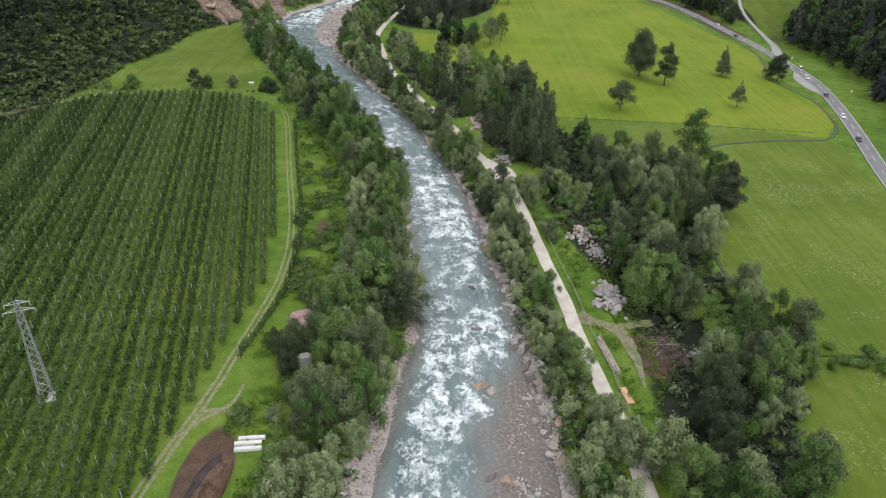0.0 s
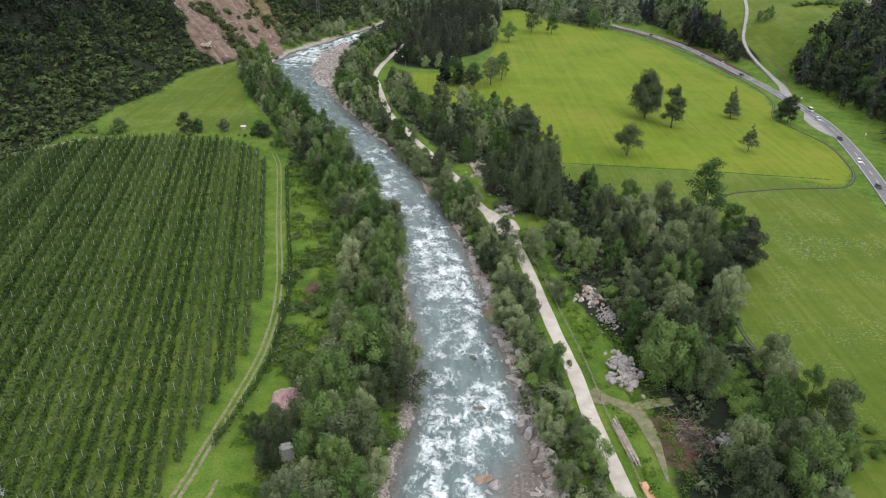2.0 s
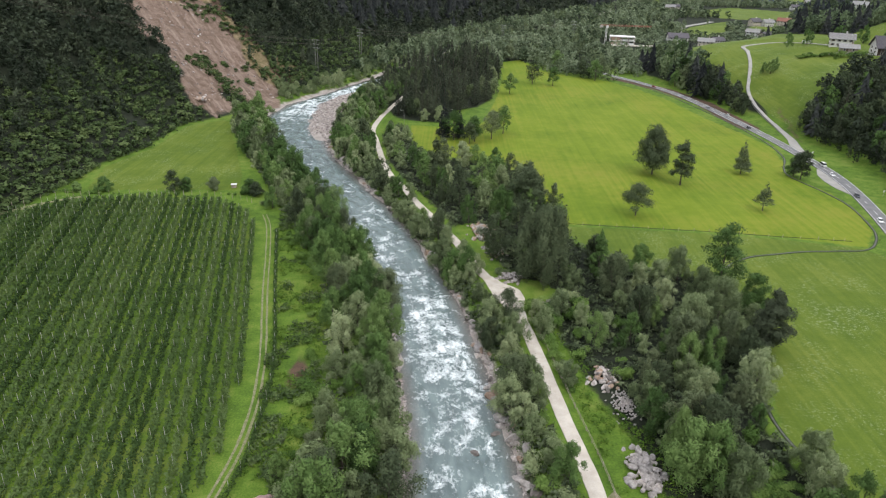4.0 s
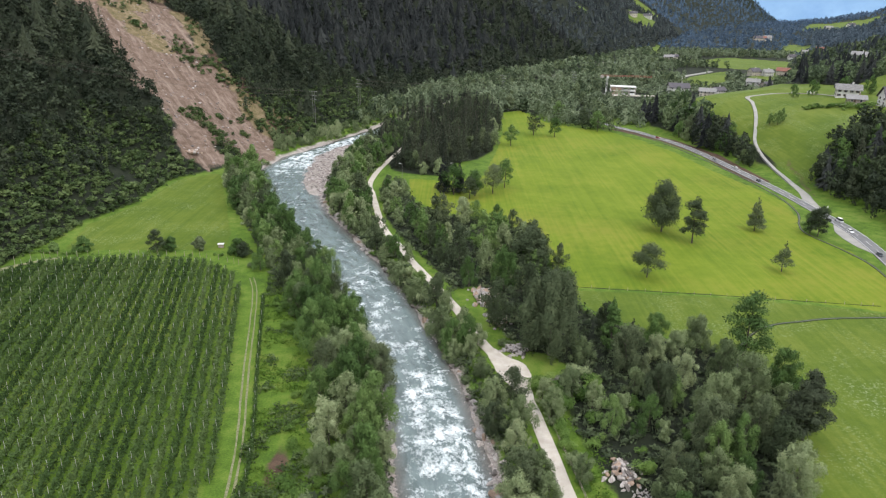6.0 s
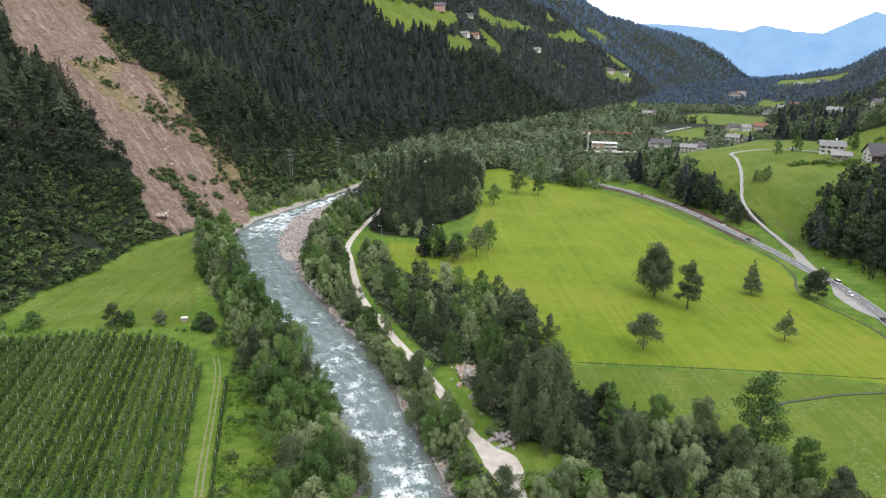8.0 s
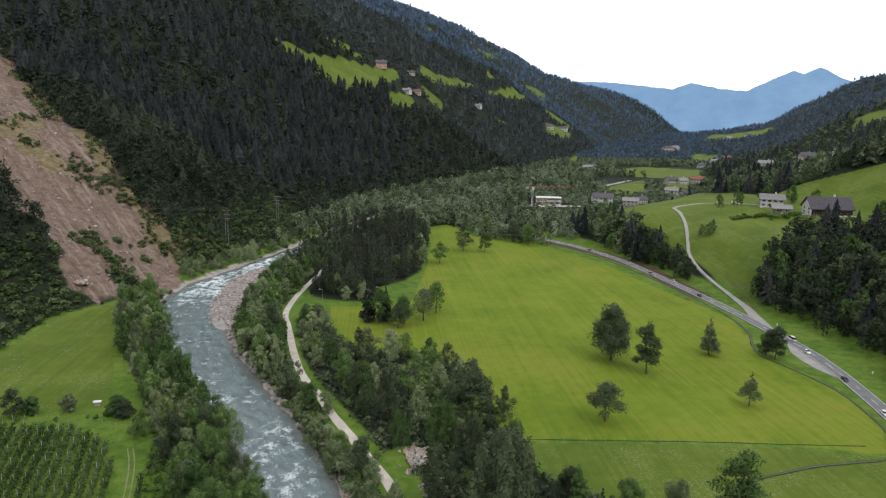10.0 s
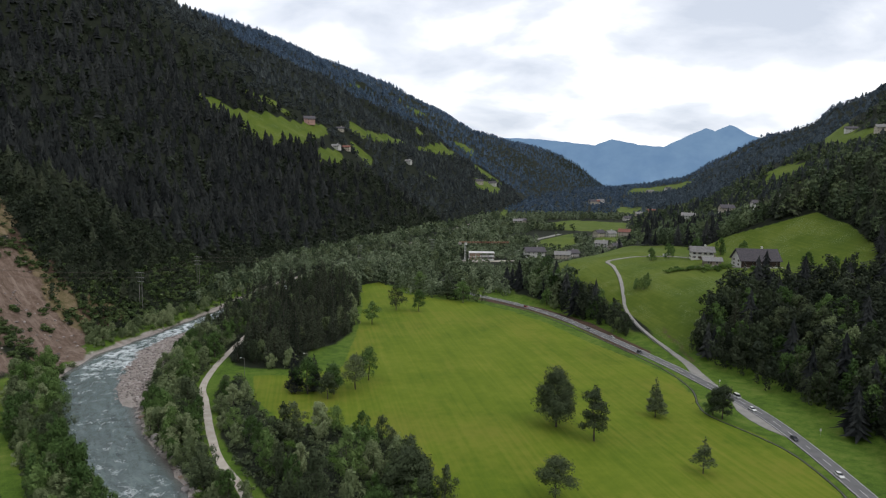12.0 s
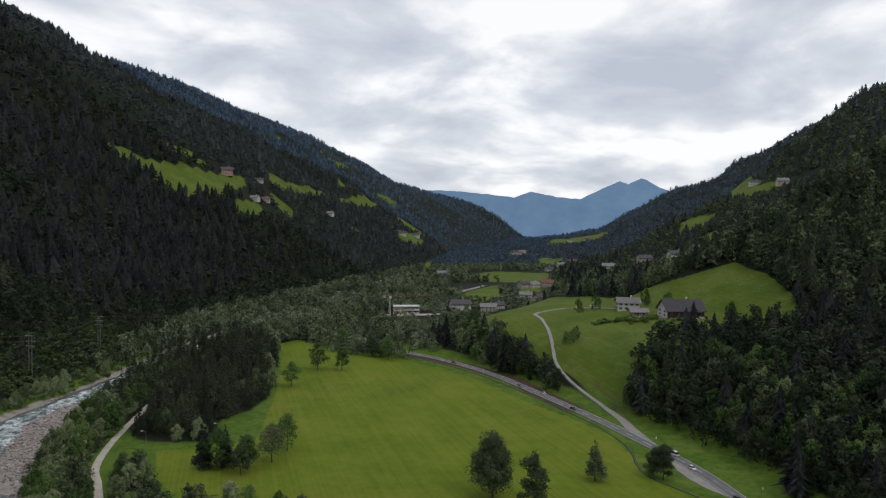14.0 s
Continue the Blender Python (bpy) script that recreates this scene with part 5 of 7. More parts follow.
def edge_row():
    """The trellis that follows the track on its river side."""
    rng = np.random.default_rng(4)
    C = spline([(-31.2, 86), (-28.6, 100), (-28.2, 110), (-29.8, 130), (-36.3, 159), (-43.6, 192)], 0.05)
    root = empty("trellis_row", pose(0, 0, 0), "low netted trellis row beside the track", "orchard row")
    n = 9000
    k = rng.integers(len(C), size=n)
    ctr = np.stack([C[k, 0] + rng.normal(size=n) * 0.2, C[k, 1], terrain(C[k, 0], C[k, 1]) + rng.uniform(0.15, 1.7, n)], -1)
    d = rng.normal(size=(n, 3))
    e = rng.normal(size=(n, 3))
    w = 0.13
    V = np.stack([ctr - d * w, ctr - e * w * 0.7, ctr + d * w], 1).reshape(-1, 3)
    mesh_np("foliage", V, np.arange(3 * n).reshape(n, 3), LEAF_VINE, root)
    bm = bmesh.new()
    bm_bar(bm, (0, 0, -0.4), (0, 0, 2.2), 0.045, 0.04, 4)
    me = bpy.data.meshes.new("post")
    bm.to_mesh(me)
    bm.free()
    me.materials.append(POSTS)
    for q in range(0, len(C), 90):
        ob = new("post", me)
        ob.location = (C[q, 0], C[q, 1], ground_at(*C[q]))
        ob.parent = root


edge_row()


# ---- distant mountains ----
def hazed_mountain_mat():
    m, nt, b = material("distant_mountains_haze_glow", 1.0)
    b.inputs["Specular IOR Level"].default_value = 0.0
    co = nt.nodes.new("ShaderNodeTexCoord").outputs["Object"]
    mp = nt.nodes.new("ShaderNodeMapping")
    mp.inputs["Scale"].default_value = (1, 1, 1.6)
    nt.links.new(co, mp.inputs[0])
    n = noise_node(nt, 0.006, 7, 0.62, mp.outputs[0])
    # aerial haze is put into this blue, which the rock emits by itself
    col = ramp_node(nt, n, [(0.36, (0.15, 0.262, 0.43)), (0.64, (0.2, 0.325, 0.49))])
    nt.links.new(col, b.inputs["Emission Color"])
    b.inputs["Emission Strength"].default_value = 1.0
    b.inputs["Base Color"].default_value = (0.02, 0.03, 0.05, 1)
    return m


HAZED_MOUNTAIN = hazed_mountain_mat()


def far_range():
    """Backdrop of the range that closes the valley, glowing in haze blue: azimuth (degrees from north), crest (degrees
    over the horizon).
    """
    crest = [(4, 2.2), (12, 2.3), (17, 2.35), (21, 2.05), (23.0, 1.85), (24.2, 2.3), (26.5, 1.9), (28.2, 1.75), (29.4, 2.35), (31.2, 3.2), (31.9, 2.95), (32.9, 3.45), (34.2, 2.75), (35.8, 2.2), (38, 2.0), (46, 1.7)]
    az = np.linspace(4, 46, 260)
    el = np.interp(az, [c[0] for c in crest], [c[1] for c in crest]) + 0.035 * vnoise(az, az * 0, 0.5, 71) + 0.02 * vnoise(az, az * 0, 0.17, 72)
    R = 3200.0
    V, F = [], []
    rows = 14
    for j in range(rows):
        q = j / (rows - 1)
        for a, e in zip(az, el):
            r = R - 40 * (1 - q) + 20 * float(vnoise(a * 20, q * 50, 12, 73)) * (1 - q)
            z = 70 + math.tan(radians(e)) * R
            V.append((4 + math.sin(radians(a)) * r, 90 + math.cos(radians(a)) * r, -60 + (z + 60) * q))
    n = len(az)
    for j in range(rows - 1):
        for k in range(n - 1):
            i = j * n + k
            F.append((i, i + 1, i + n + 1, i + n))
    ob = mesh_np("backdrop", V, F, HAZED_MOUNTAIN, smooth=True)
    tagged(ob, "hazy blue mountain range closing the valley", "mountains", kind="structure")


far_range()

# ---- stones ----
ROCK_DARK = simple_mat("wet_rock", (0.06, 0.052, 0.048), (0.19, 0.165, 0.15), 1.1, 0.7, 0.6, 0.06, grain=6)
ROCK_PALE = simple_mat("pale_rock", (0.16, 0.14, 0.13), (0.36, 0.335, 0.32), 1.6, 0.9, 0.7, 0.06, grain=5)
ROCK_RUST = simple_mat("rusty_rock", (0.17, 0.115, 0.085), (0.36, 0.27, 0.205), 1.3, 0.9, 0.6, 0.05, grain=6)


def rock_mesh(seed, sub=2, flat=0.62):
    rng = np.random.default_rng(seed)
    bm = bmesh.new()
    bmesh.ops.create_icosphere(bm, subdivisions=sub, radius=1.0)
    planes = rng.normal(size=(9, 3))
    planes /= np.linalg.norm(planes, axis=1)[:, None]
    cuts = rng.uniform(0.38, 0.8, 9)
    for v in bm.verts:
        p = np.array(v.co)
        for n, c in zip(planes, cuts):
            d = p @ n
            if d > c:
                p = p - n * (d - c) * 0.92
        v.co = Vector((p[0] * 1.25, p[1] * 0.8, p[2] * flat * 1.2))
    return bm


ROCKS = []


def rock_protos():
    for k, mat in enumerate((ROCK, ROCK_PALE, ROCK, ROCK_DARK, ROCK_RUST, ROCK_PALE)):
        bm = rock_mesh(100 + k)
        me = bpy.data.meshes.new("boulder")
        bm.to_mesh(me)
        bm.free()
        me.materials.append(mat)
        ROCKS.append(me)


rock_protos()


def boulder(x, y, s, rng, which=None, name="boulder", label="angular grey boulder on the river bank", group="bank boulders", parent=None, z=None):
    me = ROCKS[int(rng.integers(len(ROCKS))) if which is None else which]
    ob = new(name, me)
    zz = ground_at(x, y) if z is None else z
    ob.matrix_basis = pose(x, y, zz + 0.12 * s, rng.uniform(-14, 14), rng.uniform(-14, 14), rng.uniform(0, 360)) @ Matrix.Diagonal((s, s * rng.uniform(0.7, 1.1), s * rng.uniform(0.8, 1.1), 1))
    if parent is None:
        tagged(ob, label, "boulder", group)
    else:
        ob.parent = parent
    return ob


def bank_stones():
    rng = np.random.default_rng(12)
    C = spline(RIVER, 1.0)
    T = np.gradient(C, axis=0)
    T /= np.linalg.norm(T, axis=1)[:, None]
    N = np.stack([-T[:, 1], T[:, 0]], -1)
    _, _, al = line_dist(C[:, 0], C[:, 1], RIVER)
    hw = np.interp(al, np.arange(len(RIVER)), [r[2] for r in RIVER])
    # riprap on the right bank, scattered boulders on the left
    for k in range(len(C)):
        y = C[k, 1]
        if not 45 < y < 300:
            continue
        if rng.uniform() < (0.75 if y < 220 else 0.5):
            o = hw[k] + rng.uniform(-1.0, 1.6)
            boulder(C[k, 0] - N[k, 0] * o, C[k, 1] - N[k, 1] * o, rng.uniform(0.45, 1.25) if rng.uniform() < 0.8 else rng.uniform(1.2, 1.8), rng)
        if rng.uniform() < 0.16 and y < 170:
            o = hw[k] + rng.uniform(-0.8, 1.5)
            boulder(C[k, 0] + N[k, 0] * o, C[k, 1] + N[k, 1] * o, rng.uniform(0.3, 0.75), rng)
    wl = WATER_Z - 0.25
    for x, y, s, w in ((6.2, 83.5, 1.5, 4), (7.9, 82.9, 1.3, 1), (5.0, 84.2, 0.7, 1), (7.0, 81.6, 0.8, 0), (6.4, 98.5, 1.1, 3), (7.4, 65.8, 1.1, 3), (9.3, 65.2, 1.0, 4), (5.6, 112, 0.9, 3), (14.2, 76.5, 0.9, 1),
                       (15.4, 74.3, 1.2, 1), (16.0, 75.6, 1.1, 3), (12.6, 95.5, 1.4, 1), (13.6, 96.6, 1.2, 0), (12.9, 94.0, 1.3, 3), (11.2, 84.6, 0.6, 1), (9.0, 117.0, 0.9, 3), (9.9, 119, 1.0, 1)):
        boulder(x, y, s, rng, w, "river_boulder", "boulder standing in the shallow rapids", "river boulders", z=max(wl, ground_at(x, y)))
    # loose gravel and cobbles, one sheet of many small stones
    bm = rock_mesh(130, 1, 0.6)
    V0 = np.array([v.co[:] for v in bm.verts])
    F0 = np.array([[v.index for v in f.verts] for f in bm.faces])
    bm.free()
    pts = []
    for k in range(len(C)):
        y = C[k, 1]
        if not 40 < y < 310:
            continue
        near = y < 150
        for _ in range(26 if near else 10):
            o = hw[k] + rng.uniform(-0.8, np.interp(y, [40, 70, 88, 130], [3.4, 2.6, 1.5, 1.0]))
            j = rng.uniform(-0.6, 0.6)
            pts.append((C[k, 0] + N[k, 0] * o + T[k, 0] * j, y + N[k, 1] * o + T[k, 1] * j))
        for _ in range(9 if near else 8):
            o = hw[k] + rng.normal() * 0.6 + 0.1
            j = rng.uniform(-0.6, 0.6)
            pts.append((C[k, 0] - N[k, 0] * o + T[k, 0] * j, y - N[k, 1] * o + T[k, 1] * j))
    for _ in range(1500):
        pts.append((rng.uniform(5.5, 17), rng.uniform(42, 93)))
    for _ in range(3500):
        pts.append((rng.uniform(-66, -40), rng.uniform(304, 406)))
    P = np.array(pts)
    z = terrain(P[:, 0], P[:, 1])
    ok = z > floor_z(P[:, 1]) + WATER_Z - 0.32
    P, z = P[ok], z[ok]
    n = len(P)
    s = 0.09 + 0.2 * rng.uniform(0, 1, n) ** 3 + 0.05
    s = np.where(P[:, 1] > 290, s * 1.9, s)
    a = rng.uniform(0, 6.283, n)
    X = (V0[None, :, 0] * np.cos(a)[:, None] - V0[None, :, 1] * np.sin(a)[:, None]) * s[:, None] + P[:, 0:1]
    Y = (V0[None, :, 0] * np.sin(a)[:, None] + V0[None, :, 1] * np.cos(a)[:, None]) * s[:, None] + P[:, 1:2]
    Z = V0[None, :, 2] * s[:, None] + z[:, None] + 0.05
    F = (F0[None] + (np.arange(n) * len(V0))[:, None, None]).reshape(-1, 3)
    ob = mesh_np("gravel", np.stack([X, Y, Z], -1).reshape(-1, 3), F, STONES)
    tagged(ob, "pale pink-grey cobbles and gravel on the shore", "gravel", kind="stuff")


def stones_mat():
    m, nt, b = material("cobbles", 0.9)
    geo = nt.nodes.new("ShaderNodeNewGeometry")
    col = ramp_node(nt, geo.outputs["Random Per Island"], [(0.0, (0.10, 0.09, 0.085)), (0.35, (0.24, 0.205, 0.19)), (0.7, (0.36, 0.30, 0.275)), (1.0, (0.50, 0.46, 0.44))])
    n = noise_node(nt, 6.0, 4)
    nt.links.new(mix_node(nt, math_node(nt, "MULTIPLY", n, 0.4), col, (0.12, 0.1, 0.09)), b.inputs["Base Color"])
    bump_node(nt, b, n, 0.4, 0.03)
    return m


STONES = stones_mat()
bank_stones()


def stone_pile(x, y, rx, ry, h, n, size, which, label, seed):
    """A heap: each stone its own piece."""
    rng = np.random.default_rng(seed)
    z0 = ground_at(x, y)
    root = empty("stone_pile", pose(x, y, z0), label, "stone pile", "stone piles")
    for _ in range(n):
        q = rng.normal(size=2) * 0.36
        d = min(1.0, math.hypot(*q))
        s = rng.uniform(*size)
        ob = new("stone", ROCKS[int(rng.choice(which))])
        ob.parent = root
        ob.matrix_basis = pose(q[0] * rx, q[1] * ry, max(0.0, h * (1 - d) * rng.uniform(0.5, 1.0)), rng.uniform(-40, 40), rng.uniform(-40, 40), rng.uniform(0, 360)) @ Matrix.Diagonal((s, s, s, 1))
    return root


stone_pile(30.2, 106.0, 3.4, 6.5, 1.6, 90, (0.4, 0.95), [0, 1, 1, 2, 5], "heap of pale angular boulders in the clearing", 201)
stone_pile(28.5, 130.0, 3.2, 4.5, 1.4, 60, (0.4, 0.9), [0, 2, 3, 4], "heap of brown boulders under the trees", 202)
stone_pile(30.6, 121.5, 3.0, 5.0, 1.1, 200, (0.15, 0.32), [0, 1, 5], "heap of pale crushed stone", 203)
stone_pile(42.8, 90.3, 3.0, 2.4, 1.6, 50, (0.5, 1.0), [1, 1, 5, 0], "heap of white boulders beside the brushwood", 204)
stone_pile(9.5, 196.0, 5.0, 8.0, 1.2, 80, (0.4, 0.95), [0, 2, 4, 1], "scree of reddish boulders between the trees", 205)
stone_pile(15.5, 169.5, 4.0, 3.0, 0.9, 60, (0.35, 0.8), [0, 2, 3, 1], "grey boulders at the foot of the spreading tree", 207)
stone_pile(12.5, 184.0, 3.0, 6.0, 1.0, 60, (0.35, 0.8), [0, 1, 5, 4], "scree of pale boulders beside the grass", 208)
stone_pile(24.0, 157.5, 3.0, 2.0, 0.8, 40, (0.3, 0.7), [0, 2, 5], "low heap of grey stones among the bushes", 209)
stone_pile(-109.0, 327.0, 6.0, 4.0, 0.8, 22, (0.5, 1.2), [4, 0, 2], "boulders at the foot of the landslide", 206)


# ---- heaps, timber, mast ----
def mound(name, x, y, rx, ry, h, mat, label, category, seed, rz=0.0, rough=0.25):
    n, m = 40, 14
    V, F = [(0, 0, h)], []
    for j in range(1, m):
        r = j / (m - 1)
        for k in range(n):
            a = 6.2832 * k / n
            px, py = math.cos(a) * r * rx, math.sin(a) * r * ry
            w = 1 + 0.14 * float(vnoise(a * 3, seed, 1.0, seed))
            z = h * (1 - r * r) ** 0.8 * (1 + rough * float(vnoise(px, py, 1.1, seed)) + 0.5 * rough * float(vnoise(px, py, 0.4, seed + 1))) - (0.15 if j == m - 1 else 0)
            V.append((px * w, py * w, z))
    for k in range(n):
        F.append((0, 1 + k, 1 + (k + 1) % n, 1 + (k + 1) % n))
    tri = [f[:3] for f in F]
    quads = []
    for j in range(m - 2):
        for k in range(n):
            a, b = 1 + j * n + k, 1 + j * n + (k + 1) % n
            quads += [(a, a + n, b + n), (a, b + n, b)]
    ob = mesh_np(name, V, tri + quads, mat, smooth=False)
    ob.matrix_basis = pose(x, y, ground_at(x, y) + 0.02, 0, 0, rz)
    return tagged(ob, label, category)


MANURE = simple_mat("manure", (0.045, 0.028, 0.02), (0.15, 0.088, 0.06), 0.9, 0.95, 0.8, 0.1, grain=5)
DARK_SOIL = simple_mat("dark_soil", (0.02, 0.016, 0.016), (0.06, 0.045, 0.042), 0.7, 0.85, 0.6, 0.06, grain=5)
PINK_GRAVEL = simple_mat("pink_gravel", (0.20, 0.12, 0.115), (0.38, 0.26, 0.25), 1.6, 0.95, 0.8, 0.06, grain=5)
WHITE_CONCRETE = simple_mat("white_concrete", (0.48, 0.48, 0.46), (0.62, 0.62, 0.60), 1.0, 0.8, 0.2, 0.01)
TIMBER = simple_mat("grey_timber", (0.16, 0.13, 0.10), (0.36, 0.31, 0.26), 1.5, 0.9, 0.4, 0.02)
PLYWOOD = simple_mat("orange_board", (0.36, 0.20, 0.11), (0.50, 0.31, 0.19), 1.2, 0.8, 0.2, 0.01)
BRUSHWOOD = simple_mat("brushwood", (0.045, 0.032, 0.026), (0.15, 0.11, 0.09), 2.0, 0.95, 0.4, 0.02)
mound("manure_mound", -28.0, 59.2, 1.9, 6.3, 1.4, MANURE, "long brown manure heap on the grass", "heap", 301, -8, 0.35)
mound("soil_mound", -29.4, 60.3, 1.4, 6.2, 0.6, DARK_SOIL, "low dark wet soil heap beside the manure", "heap", 302, -8)
mound("gravel_mound", -23.3, 96.5, 2.5, 2.7, 1.6, PINK_GRAVEL, "pink-grey gravel heap among the bushes", "heap", 303)
mound("litter_patch", 37.2, 91.5, 2.6, 4.4, 0.3, BRUSHWOOD, "low bed of brown litter under the brushwood", "litter", 304, 20)


def beams():
    for k, (dx, dy, z) in enumerate(((0, 0, 0.25), (0.25, 0.95, 0.25), (0.2, -0.95, 0.2))):
        bm = bmesh.new()
        bm_box(bm, (3.6, 0.55, 0.55), (0, 0, 0), 0, 0.05)
        bm_box(bm, (3.3, 0.3, 0.12), (0, 0, 0.3), 0, 0.02)
        me = bpy.data.meshes.new("concrete_beam")
        bm.to_mesh(me)
        bm.free()
        me.materials.append(WHITE_CONCRETE)
        ob = new("concrete_beam", me)
        ob.matrix_basis = pose(-25.2 + dx, 68.0 + dy, ground_at(-25, 68) + z, 0, 0, 8)
        tagged(ob, "white concrete beam lying on the grass", "beam", "concrete beams")


def timber_stack():
    root = empty("timber_stack", pose(26.9, 89.5, ground_at(27, 89), 0, 0, 100), "stack of long grey timber beside the path", "timber")
    rng = np.random.default_rng(41)
    for k in range(9):
        bm = bmesh.new()
        bm_box(bm, (rng.uniform(6.5, 9.5), 0.2, 0.18), (rng.uniform(-0.8, 0.8), -0.5 + 0.24 * (k % 5), 0.15 + 0.22 * (k // 5)), rng.uniform(-0.02, 0.02), 0.02)
        part("beam", bm, WHITE_CONCRETE if k in (1, 3) else TIMBER, root)
    bm = bmesh.new()
    bm_box(bm, (3.6, 1.1, 0.1), (0, 0, 0), 0, 0.02)
    me = bpy.data.meshes.new("board")
    bm.to_mesh(me)
    bm.free()
    me.materials.append(PLYWOOD)
    ob = new("board", me)
    ob.matrix_basis = pose(28.0, 80.2, ground_at(28, 80) + 0.22, 0, 0, 100)
    tagged(ob, "orange-brown board panel lying beside the path", "board")


def brush_pile():
    rng = np.random.default_rng(42)
    root = empty("brush_pile", pose(37.3, 91.5, ground_at(37.3, 91.5)), "heap of bare brown branches beside the turnout", "brushwood")
    kinds = []
    for k in range(4):
        bm = bmesh.new()
        p = Vector((-1.3, 0, 0))
        for j in range(3):
            q = p + Vector((0.9, rng.normal() * 0.18, rng.normal() * 0.12))
            bm_bar(bm, p, q, 0.06 - 0.015 * j, 0.045 - 0.015 * j, 4)
            p = q
        me = bpy.data.meshes.new("branch")
        bm.to_mesh(me)
        bm.free()
        me.materials.append(TIMBER if k == 0 else BRUSHWOOD)
        kinds.append(me)
    for _ in range(150):
        q = rng.normal(size=2) * (1.3, 2.8)
        ob = new("branch", kinds[int(rng.integers(4))])
        ob.parent = root
        ob.matrix_basis = pose(q[0] - 0.15 * q[1], q[1], rng.uniform(0.1, 1.2) * math.exp(-(q[0] / 2) ** 2 - (q[1] / 4) ** 2) + 0.1, 0, rng.uniform(-18, 18), rng.uniform(0, 360))


def lattice_mast(x, y, h, label, wide=0.85):
    """Square lattice mast with three crossarms."""
    root = empty("lattice_mast", pose(x, y, ground_at(x, y), 0, 0, 25), label, "mast")
    top = wide * 0.32

    def corner(k, z):
        w = wide + (top - wide) * z / h
        return Vector(((-1, 1, 1, -1)[k] * w, (-1, -1, 1, 1)[k] * w, z))
    for k in range(4):
        bm = bmesh.new()
        bm_bar(bm, corner(k, -0.3), corner(k, h), 0.075, 0.05, 4)
        part("leg", bm, STEEL, root)
    n = 13
    for side in range(4):
        for j in range(n):
            z0, z1 = h * j / n, h * (j + 1) / n
            for a, b in ((side, (side + 1) % 4), ((side + 1) % 4, side)):
                bm = bmesh.new()
                bm_bar(bm, corner(a, z0), corner(b, z1), 0.035, 0.035, 4)
                part("brace", bm, STEEL, root)
    for z, w in ((h - 0.25, 1.5), (h - 1.4, 1.9)):
        bm = bmesh.new()
        bm_bar(bm, (-w, 0, z), (w, 0, z), 0.05, 0.05, 4)
        for sx in (-1, 1):
            bm_bar(bm, (sx * w, 0, z), (0, 0, z + 0.5), 0.035, 0.035, 4)
        part("crossarm", bm, STEEL, root)
        for sx in (-1, 1):
            bm = bmesh.new()
            bm_bar(bm, (sx * w, 0, z - 0.55), (sx * w, 0, z), 0.06, 0.06, 6)
            part("insulator", bm, POSTS, root)
    bm = bmesh.new()
    bm_box(bm, (2 * wide + 0.5, 2 * wide + 0.5, 0.5), (0, 0, 0.05), 0, 0.05)
    part("footing", bm, WHITE_CONCRETE, root)
    return root


POLE = simple_mat("grey_pole", (0.11, 0.108, 0.1), (0.2, 0.196, 0.185), 2.0, 0.85, 0.2, 0.01)


def power_pole(x, y, h, rz, label):
    root = empty("power_pole", pose(x, y, ground_at(x, y), 0, 0, rz), label, "power pole", "power poles")
    for sx in (-0.7, 0.7):
        bm = bmesh.new()
        bm_bar(bm, (sx, 0, -0.5), (sx, 0, h), 0.16, 0.11, 6)
        part("pole", bm, POLE, root)
    for z, w in ((h - 0.4, 2.4), (h - 2.6, 2.0), (h - 4.6, 2.0)):
        bm = bmesh.new()
        bm_box(bm, (2 * w, 0.14, 0.16), (0, 0, z), 0, 0.01)
        part("crossarm", bm, STEEL, root)
        for sx in (-1, 1):
            bm = bmesh.new()
            bm_bar(bm, (sx * (w - 0.2), 0, z - 0.5), (sx * (w - 0.2), 0, z), 0.07, 0.05, 6)
            part("insulator", bm, POSTS, root)
    return root


def power_line():
    poles = [(-190, 250, 17), (-74, 419, 17), (-57, 477, 16), (40, 600, 16), (99, 622, 16)]
    for x, y, h in poles[1:]:
        power_pole(x, y, h, -25, "twin-pole power line support at the wood edge")
    root = empty("power_line", pose(0, 0, 0), "thin dark power line wires over the wood", "wires")
    for k in range(len(poles) - 1):
        for dx, dz in ((-2.2, -0.4), (2.2, -0.4), (-1.8, -2.6), (1.8, -2.6)):
            a = Vector((poles[k][0] + dx, poles[k][1], ground_at(*poles[k][:2]) + poles[k][2] + dz))
            b = Vector((poles[k + 1][0] + dx, poles[k + 1][1], ground_at(*poles[k + 1][:2]) + poles[k + 1][2] + dz))
            bm = bmesh.new()
            sag = (b - a).length * 0.025
            prev = None
            for j in range(13):
                q = j / 12
                p = a.lerp(b, q) - Vector((0, 0, 4 * sag * q * (1 - q)))
                ring = [bm.verts.new(p + Vector(o)) for o in ((0.03, 0, -0.02), (-0.03, 0, -0.02), (0, 0, 0.035))]
                if prev:
                    for i in range(3):
                        bm.faces.new((prev[i], prev[(i + 1) % 3], ring[(i + 1) % 3], ring[i]))
                prev = ring
            part("wire", bm, BARK, root)


beams()
timber_stack()
brush_pile()
lattice_mast(-56.0, 75.8, 16.5, "grey steel lattice power mast in the orchard")
power_line()


# ---- single trees of the meadows ----
def specimen(name, seed, x, y, h, r, mat, label, n=2600, leaf=0.34, low=0.2, lobes=16, slim=1.0):
    ob = broad_tree(name, seed, h, r, mat, int(n * 2.6), leaf * 0.58, max(low, 0.16), int(lobes * 1.35), slim, 1.36, True)
    tagged(ob, label, "tree", "meadow trees")
    return place(ob, x, y, 1, seed * 37 % 360)


